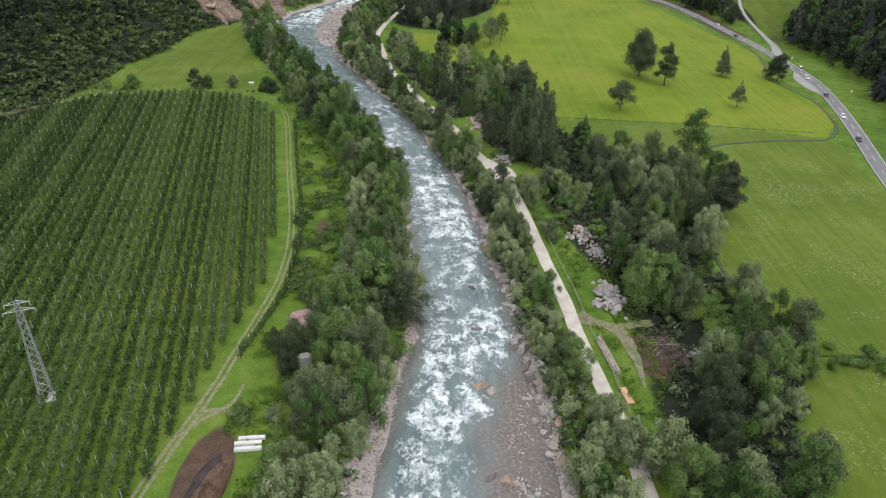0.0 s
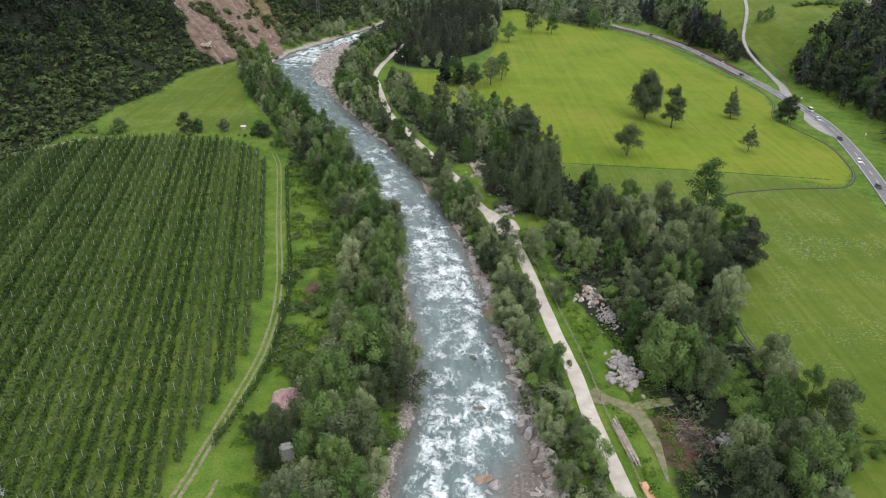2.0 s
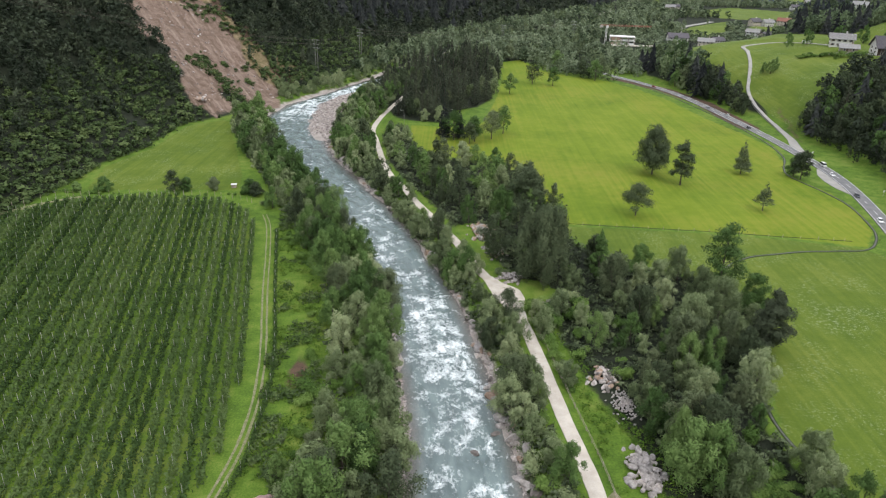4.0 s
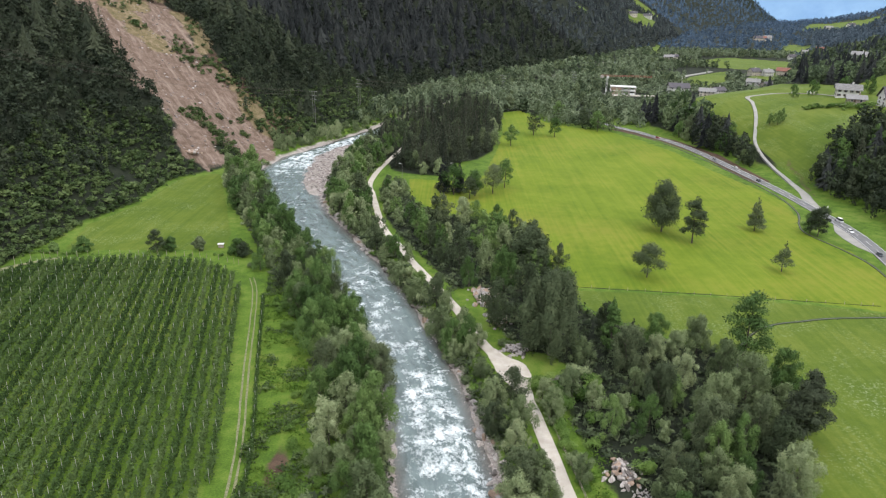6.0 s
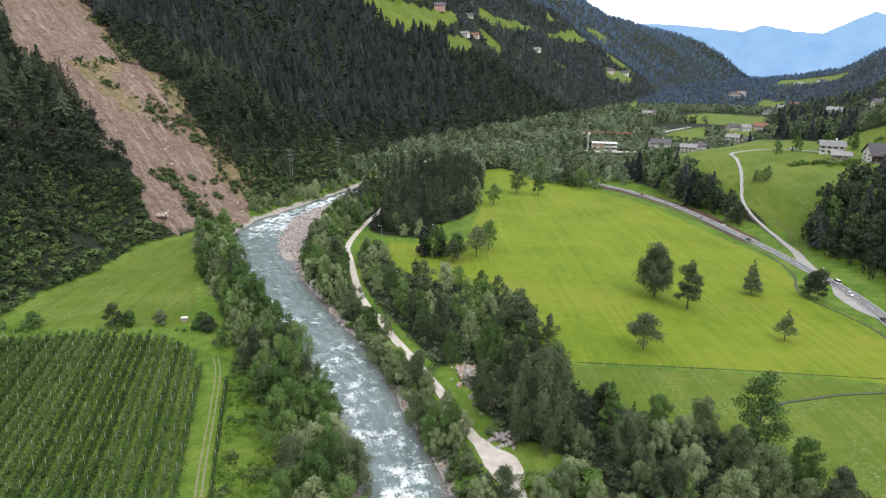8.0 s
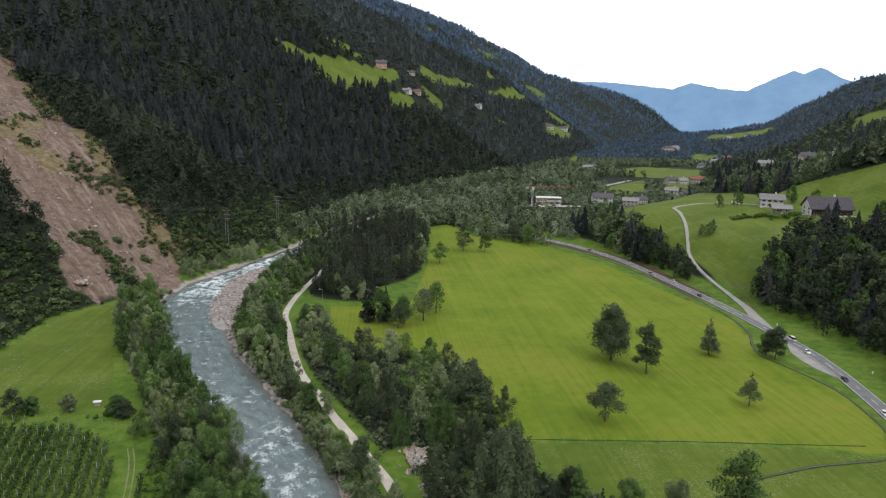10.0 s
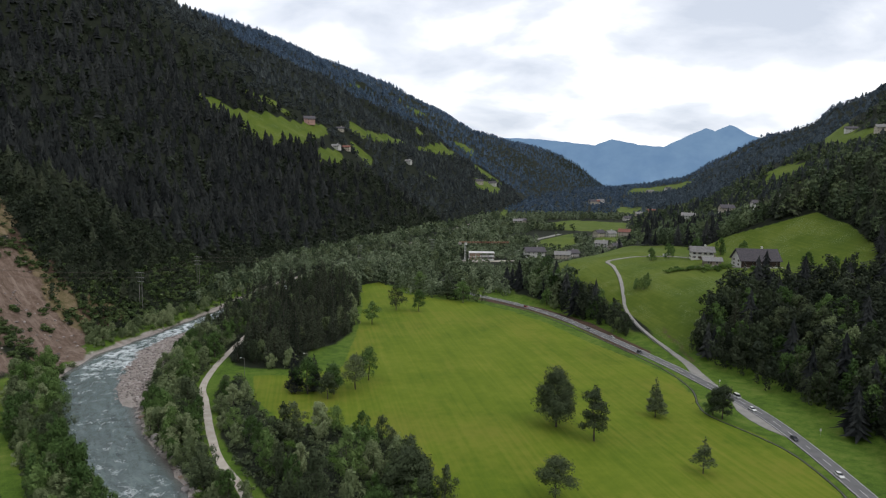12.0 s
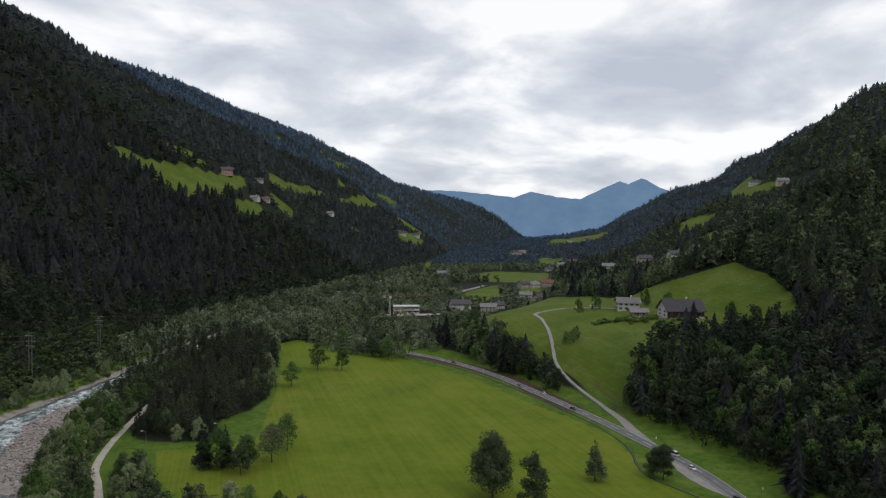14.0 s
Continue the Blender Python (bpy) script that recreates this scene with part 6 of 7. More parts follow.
specimen("meadow_tree", 411, 54, 213, 10, 4.0, LEAF_DARK, "lone round dark tree in the mown meadow", 2000, 0.33, 0.36)
specimen("meadow_tree", 412, 69.5, 255, 17.5, 5.4, LEAF_DARK, "large dark spreading tree in the mown meadow", 5600, 0.40, 0.18, 34, 1.15)
specimen("meadow_tree", 413, 75.8, 243.5, 15, 3.7, LEAF_DARK, "irregular dark tree beside the large one", 2300, 0.38, 0.22, 13, 1.0)
specimen("meadow_tree", 404, 61.5, 166, 17, 4.1, LEAF_BROAD, "tall loose grey-green poplar at the wood edge", 2600, 0.36, 0.12, 24, 0.9)
specimen("meadow_tree", 405, 35, 170, 12.5, 1.9, LEAF_BROAD, "slender tall tree at the wood edge", 1500, 0.34, 0.12, 20, 1.2)
ob = broad_tree("meadow_tree", 406, 17, 6.9, LEAF_DARK, 30000, 0.19, 0.06, 34, 1.75, 0.74)
tagged(ob, "large grey-green tree of upright plumes beside the path fork", "tree", "meadow trees")
place(ob, 22, 168, 1, 40)
specimen("meadow_tree", 414, 62, 140.5, 13.5, 3.6, LEAF_WOOD, "dense very dark tree at the meadow edge", 4200, 0.34, 0.06, 22, 1.1)
specimen("meadow_tree", 407, 24, 182, 14, 5.4, LEAF_DARK, "large dark tree at the meadow edge", 4500, 0.42, 0.08, 22)
specimen("meadow_tree", 408, 23, 215, 13.5, 5.2, LEAF_DARK, "dense dark tree at the meadow corner", 4500, 0.4, 0.08, 22)
specimen("meadow_tree", 409, 119.6, 254, 10.5, 3.2, LEAF_DARK, "roadside ash tree by the stream", 2300, 0.34, 0.1, 16)
specimen("meadow_tree", 410, 118.8, 257.5, 8, 2.4, LEAF_BROAD, "roadside tree by the stream", 1800, 0.34, 0.1, 16)
for k, (x, y, h) in enumerate(((31, 394, 8), (46, 424, 10), (57, 420, 8), (78, 452, 8.5), (84, 440, 9), (39, 507, 8), (67, 480, 9), (90, 452, 9), (2, 294, 11), (8, 288, 8), (10, 292, 9.5), (17, 296, 11), (22, 305, 11))):
    h *= 1.4 if y > 350 else 1.1
    specimen("field_tree", 420 + k, x, y, h, h * 0.34, (LEAF_BROAD, LEAF_DARK)[k % 2], "small rounded tree at the edge of the meadow", 1300, 0.36, 0.25, 12)
for k, (x, y, h, r) in enumerate(((-102, 222, 4.2, 2.6), (-82, 223, 6.5, 2.8), (-78, 223.5, 4.5, 2.0), (-70, 224, 4.6, 1.9), (-59, 223, 4.5, 2.6), (-56.5, 221, 4.0, 2.2), (-110, 221, 3.2, 1.5))):
    specimen("hedge_tree", 440 + k, x, y, h, r, LEAF_DARK if k % 2 else LEAF_BROAD, "low dark tree in the hedge behind the orchard", 1100, 0.3, 0.08, 10)
for k, (x, y, h, r, m, lb) in enumerate(((101, 258.5, 12.5, 2.6, LEAF_DARK, "dark green larch standing in the meadow"), (93, 220, 9.5, 2.3, LEAF_DARK, "small thin pine standing in the meadow"),
                                         (40, 172, 7.5, 1.0, LEAF_FIR, "narrow dark cypress at the wood edge"), (-2, 297, 15, 2.7, LEAF_FIR, "dark spruce in front of the grove"), (4, 296, 13, 2.4, LEAF_FIR, "dark spruce at the meadow edge"))):
    ob = conifer("conifer_tree", 460 + k, h, r * 1.25, m, 11 if k == 1 else 16, 24, (0.2, 0.34, 0.05, 0.12, 0.12)[k])
    tagged(ob, lb, "tree", "meadow trees")
    place(ob, x, y, 1, k * 50)


def garden_bushes():
    rng = np.random.default_rng(77)
    for x, y, s in ((62, 88, 0.5), (65, 89, 0.7), (67.5, 88.5, 0.6), (70, 88, 0.8), (73, 87.6, 0.9), (76, 87.2, 0.7), (64, 93, 0.5), (70, 92.5, 0.6)):
        plant("bush", rng, x, y, s)
    for x in np.arange(-113, -56, 2.1):
        if rng.uniform() < 0.7:
            plant("bush", rng, x, 219.5 + rng.normal() * 0.5 + (1 if x > -70 else 0), rng.uniform(0.25, 0.5))


garden_bushes()


# ---- undergrowth, one sheet ----
def undergrowth():
    rng = np.random.default_rng(15)
    temps = [tuft_template(60 + k, 24, 0.155) for k in range(5)]
    lb, rb = band(LEFT_BAND), band(RIGHT_BAND)
    out = []
    for poly_test, box, gap in ((lambda x, y: lb(x + 0.0, y), (-95, 0, 30, 328), 1.5), (lambda x, y: rb(x, y) & (line_dist(x, y, PATH_RIVERSIDE)[0] > 2.4), (-50, 30, 30, 430), 1.4),
                                (lambda x, y: inside(x, y, WOODS_RIGHT) & ~inside(x, y, CLEARING) & (np.hypot((x - 17) / 8, (y - 162) / 7) > 1) & (np.hypot((x - 7.5) / 6.5, (y - 191) / 12) > 1) & (np.hypot((x - 47.5) / 5, (y - 100) / 8.5) > 1) & (line_dist(x, y, PATH_RIVERSIDE)[0] > 2.8), (-30, 70, 30, 322), 1.8)):
        p = grid_pts(rng, *box, gap)
        out.append(p[poly_test(p[:, 0], p[:, 1])])
    p = np.concatenate(out)
    h = rng.uniform(0.9, 2.6, len(p))
    woods("undergrowth", temps, p, h, h * rng.uniform(0.9, 1.4, len(p)), rng, LEAF_DARK, "dense green undergrowth between the riverside trees")
    # tussocks in the rough grass strips
    p = grid_pts(rng, -60, 36, 45, 235, 0.85)
    ok = ((p[:, 0] > np.interp(p[:, 1], [45, 110, 160, 210, 235], [-30, -28, -36, -47, -56])) & (p[:, 0] < np.interp(p[:, 1], [45, 90, 130, 160, 190, 235], [-20, -19, -21, -27, -37, -57]))) | inside(p[:, 0], p[:, 1], CLEARING)
    ok &= vnoise(p[:, 0], p[:, 1], 6, 91) > -0.35
    ok &= (np.hypot((p[:, 0] + 29) / 4, (p[:, 1] - 61) / 9) > 1) & (line_dist(p[:, 0], p[:, 1], [(23.6, 100.6), (28.6, 97.6), (30.4, 95.2), (31.4, 86), (31, 79)])[0] > 1.4)
    p = p[ok & (line_dist(p[:, 0], p[:, 1], PATH_RIVERSIDE)[0] > 2.2)]
    h = rng.uniform(0.35, 1.25, len(p))
    q = p[(p[:, 0] < 0) & (vnoise(p[:, 0], p[:, 1], 5, 92) > 0.1)]
    hq = rng.uniform(0.5, 1.7, len(q))
    woods("tall_herbs", [tuft_template(86 + k, 22) for k in range(4)], q, hq, hq * 1.5, rng, LEAF_FERN, "patches of tall herbs beside the bank trees")
    woods("tussocks", [tuft_template(80 + k, 16) for k in range(4)], p, h, h * 1.6, rng, LEAF_GRASS, "tussocks of rough grass and herbs")


def verge_grass():
    """Grass blades that overhang the edges of paths and tracks."""
    rng = np.random.default_rng(19)
    pts = []
    turn = [(25.6, 98.9), (28.6, 97.6), (30.4, 95.2), (31.3, 91.0), (31.4, 86), (31.0, 79)]
    lines = [(PATH_RIVERSIDE[2:14], 1.35, 0.35, 0.2), (PATH_RIVERSIDE[2:14], -1.35, 0.35, 0.2), (turn, 1.0, 0.2, 0.3), (turn, -1.0, 0.2, 0.3), (turn, 0.0, 0.35, 0.25)]
    lines += [(FARM_TRACK, o, 0.3, 0.2) for o in (-1.1, 0.0, 0.0, 1.1)]
    for line, off, step, jit in lines:
        C = spline(line, step)
        T = np.gradient(C, axis=0)
        T /= np.linalg.norm(T, axis=1)[:, None]
        pts.append(C + np.stack([-T[:, 1], T[:, 0]], -1) * (off + rng.normal(size=(len(C), 1)) * jit))
    p = np.concatenate(pts)
    h = rng.uniform(0.12, 0.42, len(p))
    woods("verge_grass", [tuft_template(95 + k, 8, 0.2) for k in range(4)], p, h, h * 2.2, rng, LEAF_GRASS, "rough grass overhanging the track edges")


def stream_reeds():
    rng = np.random.default_rng(18)
    pts = []
    for line in (STREAM_A, STREAM_B):
        C = spline(line, 0.35)
        for x, y in C:
            for _ in range(3):
                pts.append((x + rng.normal() * 0.5, y + rng.normal() * 0.5))
    p = np.array(pts)
    h = rng.uniform(0.2, 0.55, len(p))
    woods("stream_reeds", [tuft_template(85 + k, 14) for k in range(4)], p, h, h * 1.3, rng, LEAF_WOOD, "dark reeds and herbs along the meadow stream")


LEAF_GRASS = leaf_mat("herb_leaf", (0.045, 0.095, 0.012), (0.075, 0.14, 0.018), (0.125, 0.185, 0.03))
undergrowth()
verge_grass()


# ---- stream and fences ----
ribbon("layby", [(129.5, 236), (129.4, 244), (129.6, 252), (130.6, 260), (132.4, 268)], [0.8, 4.2, 5.6, 4.6, 0.8], LANE, 0.1, 1.0, 0.1, label="pale gravel layby beside the road", category="layby")
DITCH = simple_mat("ditch_bank", (0.012, 0.021, 0.006), (0.038, 0.055, 0.013), 0.8, 0.95, 0.6, 0.1)
STREAM_WATER = simple_mat("stream_water", (0.03, 0.034, 0.03), (0.09, 0.09, 0.08), 1.2, 0.6, 0.4, 0.05)
STREAM_A = [(60, 156), (60.5, 166), (67, 178), (75, 185), (84, 188), (92, 190), (101, 191), (108, 192), (113, 196), (118, 205), (121, 217), (122.5, 229), (121, 241), (118, 253), (117.5, 260), (120, 268)]
STREAM_B = [(120, 268), (125.3, 280), (128.0, 297), (128.0, 314), (125.4, 343), (120.6, 375), (113.6, 408), (102.5, 438)]
STREAM_C = [(60, 156), (59.5, 146), (57.5, 136), (55.2, 126), (54.5, 117), (56, 108), (58, 99)]
for nm, pts in (("stream", STREAM_A), ("stream", STREAM_B), ("stream", STREAM_C)):
    ribbon(nm + "_bank", pts, 0.75, DITCH, 0.07, 1.5, 0.35, label="dark overgrown bank of the meadow stream", category="stream bank")
    ribbon(nm, pts, 0.34, STREAM_WATER, 0.1, 1.5, 0.4, thick=0.3, label="narrow meadow stream", category="stream")
ribbon("grass_strip", [(31, 205.5), (51, 203.5), (71, 201.5), (90, 199.5), (108, 198)], 0.3, DITCH, 0.04, 1.5, 0.9, label="dark unmown strip between two meadows", category="grass strip")
ribbon("grass_strip", [(58, 91), (70, 91), (90, 90), (108, 89)], 0.7, DITCH, 0.05, 1.5, 0.5, label="dark unmown strip between two meadows", category="grass strip")

stream_reeds()


def fence(pts, gap, h, label, rails=0):
    C = spline(pts, gap)
    root = empty("fence", pose(C[0, 0], C[0, 1], ground_at(*C[0])), label, "fence", "fences")
    bm = bmesh.new()
    bm_bar(bm, (0, 0, -0.3), (0, 0, h), 0.06, 0.05, 5)
    me = bpy.data.meshes.new("post")
    bm.to_mesh(me)
    bm.free()
    me.materials.append(TIMBER)
    base = root.location.copy()
    pos = [Vector((x, y, ground_at(x, y))) - base for x, y in C]
    for p in pos:
        ob = new("post", me)
        ob.parent = root
        ob.location = p
    for r in range(rails):
        z = Vector((0, 0, h * (r + 1) / (rails + 0.4)))
        for a, b in zip(pos, pos[1:]):
            bm = bmesh.new()
            bm_bar(bm, a + z, b + z, 0.035, 0.035, 4)
            part("rail", bm, TIMBER, root)


fence([(31, 205), (51, 203), (71, 201), (90, 199), (106, 198)], 3.5, 0.9, "low grey post fence along the meadow strip")
fence([(-56, 214), (-66, 218), (-88, 219.5), (-110, 216)], 2.4, 1.7, "row of pale posts behind the orchard")
fence([(-124, 190), (-117, 206), (-110, 215)], 3.0, 2.6, "tall pale posts at the orchard corner")
fence([(28, 70), (27, 84), (25.3, 96), (24.3, 107), (22.3, 121), (20, 138), (18.2, 151)], 2.6, 1.0, "low wooden fence beside the gravel path", 2)


# ---- cars ----
GLASS = simple_mat("dark_car_glass", (0.015, 0.018, 0.02), (0.03, 0.034, 0.038), 1.0, 0.08, 0.0)
TYRE = simple_mat("tyre_rubber", (0.012, 0.012, 0.012), (0.025, 0.025, 0.025), 5.0, 0.9, 0.2, 0.005)
LAMP_LENS = simple_mat("headlight_lens", (0.5, 0.5, 0.48), (0.6, 0.6, 0.58), 5.0, 0.15, 0.0)


def car_paint(name, c):
    return simple_mat(name, tuple(v * 0.9 for v in c), c, 0.6, 0.28, 0.0)


def car(x, y, rz, paint, label, length=4.4, width=1.8, height=1.46, van=False):
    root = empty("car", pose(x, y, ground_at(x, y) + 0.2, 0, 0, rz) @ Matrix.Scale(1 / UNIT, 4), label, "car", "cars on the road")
    L, W, H = length / 2, width / 2, height

    def loft(sections, mat, name):
        bm = bmesh.new()
        rings = [[bm.verts.new((px, sy * w, z)) for sy, z in ((-1, z0), (-1, z1), (1, z1), (1, z0))] for px, w, z0, z1 in sections]
        for a, b in zip(rings, rings[1:]):
            for k in range(4):
                bm.faces.new((a[k], a[(k + 1) % 4], b[(k + 1) % 4], b[k]))
        bm.faces.new(rings[0][::-1])
        bm.faces.new(rings[-1])
        bmesh.ops.recalc_face_normals(bm, faces=bm.faces)
        bmesh.ops.bevel(bm, geom=list(bm.edges), offset=0.06, segments=2, affect="EDGES")
        return part(name, bm, mat, root)
    belt = 0.92 if not van else 1.05
    loft([(-L, W * 0.9, 0.35, belt - 0.1), (-L + 0.25, W, 0.28, belt), (0, W, 0.26, belt), (L - 0.9, W, 0.28, belt - 0.04), (L - 0.2, W * 0.96, 0.3, belt - 0.22), (L, W * 0.86, 0.38, belt - 0.32)], paint, "body")
    front = L - 1.35 if not van else L - 0.8
    loft([(-L + 0.2, W * 0.86, belt - 0.05, belt + 0.05), (-L + 0.6, W * 0.84, belt - 0.05, H - 0.08), (front - 0.6, W * 0.84, belt - 0.05, H - 0.08), (front + 0.15, W * 0.86, belt - 0.06, belt)], GLASS, "cabin_glass")
    loft([(-L + 0.62, W * 0.74, H - 0.12, H - 0.03), (0, W * 0.77, H - 0.12, H), (front - 0.66, W * 0.74, H - 0.12, H - 0.03)], paint, "roof")
    for sx in (-L + 0.8, L - 0.85):
        for sy in (-1, 1):
            bm = bmesh.new()
            bm_bar(bm, (sx, sy * (W - 0.2), 0.33), (sx, sy * (W + 0.02), 0.33), 0.33, 0.33, 14)
            wheel = part("wheel", bm, TYRE, root)
            bm = bmesh.new()
            bm_bar(bm, (sx, sy * (W + 0.01), 0.33), (sx, sy * (W + 0.035), 0.33), 0.2, 0.18, 10)
            part("rim", bm, STEEL, wheel)
    for sy in (-1, 1):
        bm = bmesh.new()
        bm_box(bm, (0.1, 0.36, 0.16), (L - 0.05, sy * W * 0.62, belt - 0.38), 0, 0.03)
        part("headlight", bm, LAMP_LENS, root)
    return root


WHITE_PAINT = car_paint("white_car_paint", (0.66, 0.66, 0.65))
DARK_PAINT = car_paint("dark_car_paint", (0.03, 0.032, 0.04))
GREY_PAINT = car_paint("grey_car_paint", (0.22, 0.23, 0.24))
RED_PAINT = car_paint("red_car_paint", (0.20, 0.035, 0.03))


def road_side(y, off):
    """Point and heading on the road at y, off metres to its left."""
    C = spline(ROAD_MAIN, 1.0)
    k = int(np.argmin(np.abs(C[:, 1] - y) + (C[:, 0] < 80) * 999))
    d = C[k + 1] - C[k - 1]
    d = d / np.hypot(*d)
    return C[k, 0] - d[1] * off, C[k, 1] + d[0] * off, math.degrees(math.atan2(d[1], d[0]))


for y, off, paint, label, van in ((192, 1.1, DARK_PAINT, "dark car driving on the valley road", False), (213, 1.1, WHITE_PAINT, "white car driving on the valley road", False), (236, 1.1, DARK_PAINT, "black car driving on the valley road", False),
                                  (259, 1.1, WHITE_PAINT, "white hatchback driving on the valley road", False), (271, -1.1, WHITE_PAINT, "white van driving on the valley road", True), (327, 1.1, DARK_PAINT, "dark car on the far road bend", False),
                                  (352, -1.1, WHITE_PAINT, "white car on the far road bend", False), (368, 1.1, GREY_PAINT, "grey car on the far road bend", False), (424, 1.1, RED_PAINT, "dull red car on the distant road", False)):
    x, yy, a = road_side(y, off)
    car(x, yy, a + (180 if off > 0 else 0), paint, label, 5.2 if van else 4.4, 1.95 if van else 1.8, 2.1 if van else 1.46, van)


def road_sign(x, y, rz):
    root = empty("road_sign", pose(x, y, ground_at(x, y), 0, 0, rz), "round pale traffic sign on a steel pole beside the road", "road sign")
    bm = bmesh.new()
    bm_bar(bm, (0, 0, -0.3), (0, 0, 2.1), 0.035, 0.035, 6)
    part("pole", bm, STEEL, root)
    bm = bmesh.new()
    bm_bar(bm, (0, -0.03, 1.8), (0, 0.03, 1.8), 0.4, 0.4, 20)
    part("plate", bm, WHITE_CONCRETE, root)


road_sign(138, 237, 20)
road_sign(137, 283, 20)


def street_lamp(x, y, rz):
    root = empty("street_lamp", pose(x, y, ground_at(x, y), 0, 0, rz), "slim grey street lamp at the grove edge", "street lamp", "street lamps")
    bm = bmesh.new()
    bm_bar(bm, (0, 0, -0.3), (0, 0, 6.2), 0.08, 0.05, 6)
    part("pole", bm, POLE, root)
    bm = bmesh.new()
    bm_bar(bm, (0, 0, 6.1), (1.0, 0, 6.4), 0.04, 0.04, 5)
    part("arm", bm, POSTS, root)
    bm = bmesh.new()
    bm_box(bm, (0.6, 0.24, 0.12), (1.2, 0, 6.4), 0, 0.03)
    part("lamp_head", bm, WHITE_CONCRETE, root)


street_lamp(2, 320, 200)
street_lamp(-19, 317, 200)


def slide_debris():
    """Broken rock on the scar and green islands left standing in it."""
    rng = np.random.default_rng(23)
    bm = rock_mesh(131, 1, 0.7)
    V0 = np.array([v.co[:] for v in bm.verts])
    F0 = np.array([[v.index for v in f.verts] for f in bm.faces])
    bm.free()
    P = np.stack([rng.uniform(-240, -82, 5200), rng.uniform(318, 520, 5200)], -1)
    P = P[poly_sd(P[:, 0], P[:, 1], SLIDE) > 0]
    n = len(P)
    z = terrain(P[:, 0], P[:, 1])
    sz = 0.12 + 0.75 * rng.uniform(0, 1, n) ** 5
    a = rng.uniform(0, 6.283, n)
    X = (V0[None, :, 0] * np.cos(a)[:, None] - V0[None, :, 1] * np.sin(a)[:, None]) * sz[:, None] + P[:, 0:1]
    Y = (V0[None, :, 0] * np.sin(a)[:, None] + V0[None, :, 1] * np.cos(a)[:, None]) * sz[:, None] + P[:, 1:2]
    Z = V0[None, :, 2] * sz[:, None] + z[:, None] + 0.1 * sz[:, None]
    ob = mesh_np("slide_rubble", np.stack([X, Y, Z], -1).reshape(-1, 3), (F0[None] + (np.arange(n) * len(V0))[:, None, None]).reshape(-1, 3), STONES)
    tagged(ob, "broken pinkish rubble on the landslide scar", "rubble", kind="stuff")
    isl = [(-183, 432, 4, 6), (-177, 445, 3, 5), (-166, 420, 3, 6), (-144, 420, 4, 9), (-137, 415, 4, 9), (-129, 414, 4, 8), (-118, 408, 3, 7), (-118, 365, 3, 8), (-114, 359, 3, 8), (-106, 354, 3, 8), (-100, 350, 4, 9), (-94, 343, 4, 10), (-90, 338, 4, 9), (-86, 333, 3, 8),
           (-122, 359, 1.5, 3), (-104, 385, 1.5, 3), (-110, 375, 1.5, 3), (-99, 372, 1.5, 3)]
    pts = []
    for x, y, r, k in isl:
        for _ in range(k * 4):
            q = rng.normal(size=2) * r * 0.95
            pts.append((x + q[0], y + q[1]))
    p = np.array(pts)
    h = rng.uniform(0.6, 2.8, len(p))
    woods("scar_scrub", [tuft_template(90 + k, 110, 0.1) for k in range(4)], p, h, h * 1.25, rng, LEAF_FERN, "green scrub left standing on the landslide")
    # leaning broken trunks
    for k in range(14):
        x, y = rng.uniform(-185, -100), rng.uniform(335, 440)
        if poly_sd(np.array([x]), np.array([y]), SLIDE)[0] < 2:
            continue
        bm = bmesh.new()
        bm_bar(bm, (-2.5, 0, 0), (2.5, 0, 0.2), 0.16, 0.07, 5)
        me = bpy.data.meshes.new("fallen_trunk")
        bm.to_mesh(me)
        bm.free()
        me.materials.append(BARK)
        ob = new("fallen_trunk", me)
        ob.matrix_basis = pose(x, y, ground_at(x, y) + 0.25, 0, 25, -48 + rng.normal() * 25)
        tagged(ob, "broken brown tree trunk lying on the scar", "trunk", "fallen trunks")


slide_debris()


# ---- houses ----
PLASTER = simple_mat("white_plaster", (0.46, 0.45, 0.42), (0.58, 0.57, 0.54), 0.5, 0.9, 0.15, 0.01)
CREAM = simple_mat("cream_plaster", (0.40, 0.36, 0.29), (0.50, 0.46, 0.38), 0.5, 0.9, 0.15, 0.01)
PINK = simple_mat("pink_plaster", (0.34, 0.20, 0.17), (0.44, 0.28, 0.24), 0.5, 0.9, 0.15, 0.01)
DARK_WOOD = simple_mat("dark_boards", (0.035, 0.024, 0.02), (0.085, 0.06, 0.048), 1.5, 0.85, 0.4, 0.02)
ROOF_DARK = simple_mat("dark_roof_tiles", (0.055, 0.05, 0.058), (0.10, 0.092, 0.10), 1.2, 0.8, 0.5, 0.04)
ROOF_GREY = simple_mat("grey_roof_tiles", (0.15, 0.145, 0.14), (0.24, 0.235, 0.23), 1.2, 0.8, 0.5, 0.04)
ROOF_RED = simple_mat("red_roof_tiles", (0.14, 0.06, 0.045), (0.22, 0.10, 0.075), 1.2, 0.8, 0.5, 0.04)
PANE = simple_mat("window_pane", (0.02, 0.025, 0.03), (0.04, 0.046, 0.052), 0.8, 0.08, 0.0)
FRAME = simple_mat("window_frame", (0.40, 0.38, 0.35), (0.5, 0.48, 0.45), 3.0, 0.7, 0.0)
SHUTTER = simple_mat("brown_shutter", (0.06, 0.04, 0.03), (0.11, 0.075, 0.055), 3.0, 0.8, 0.2)


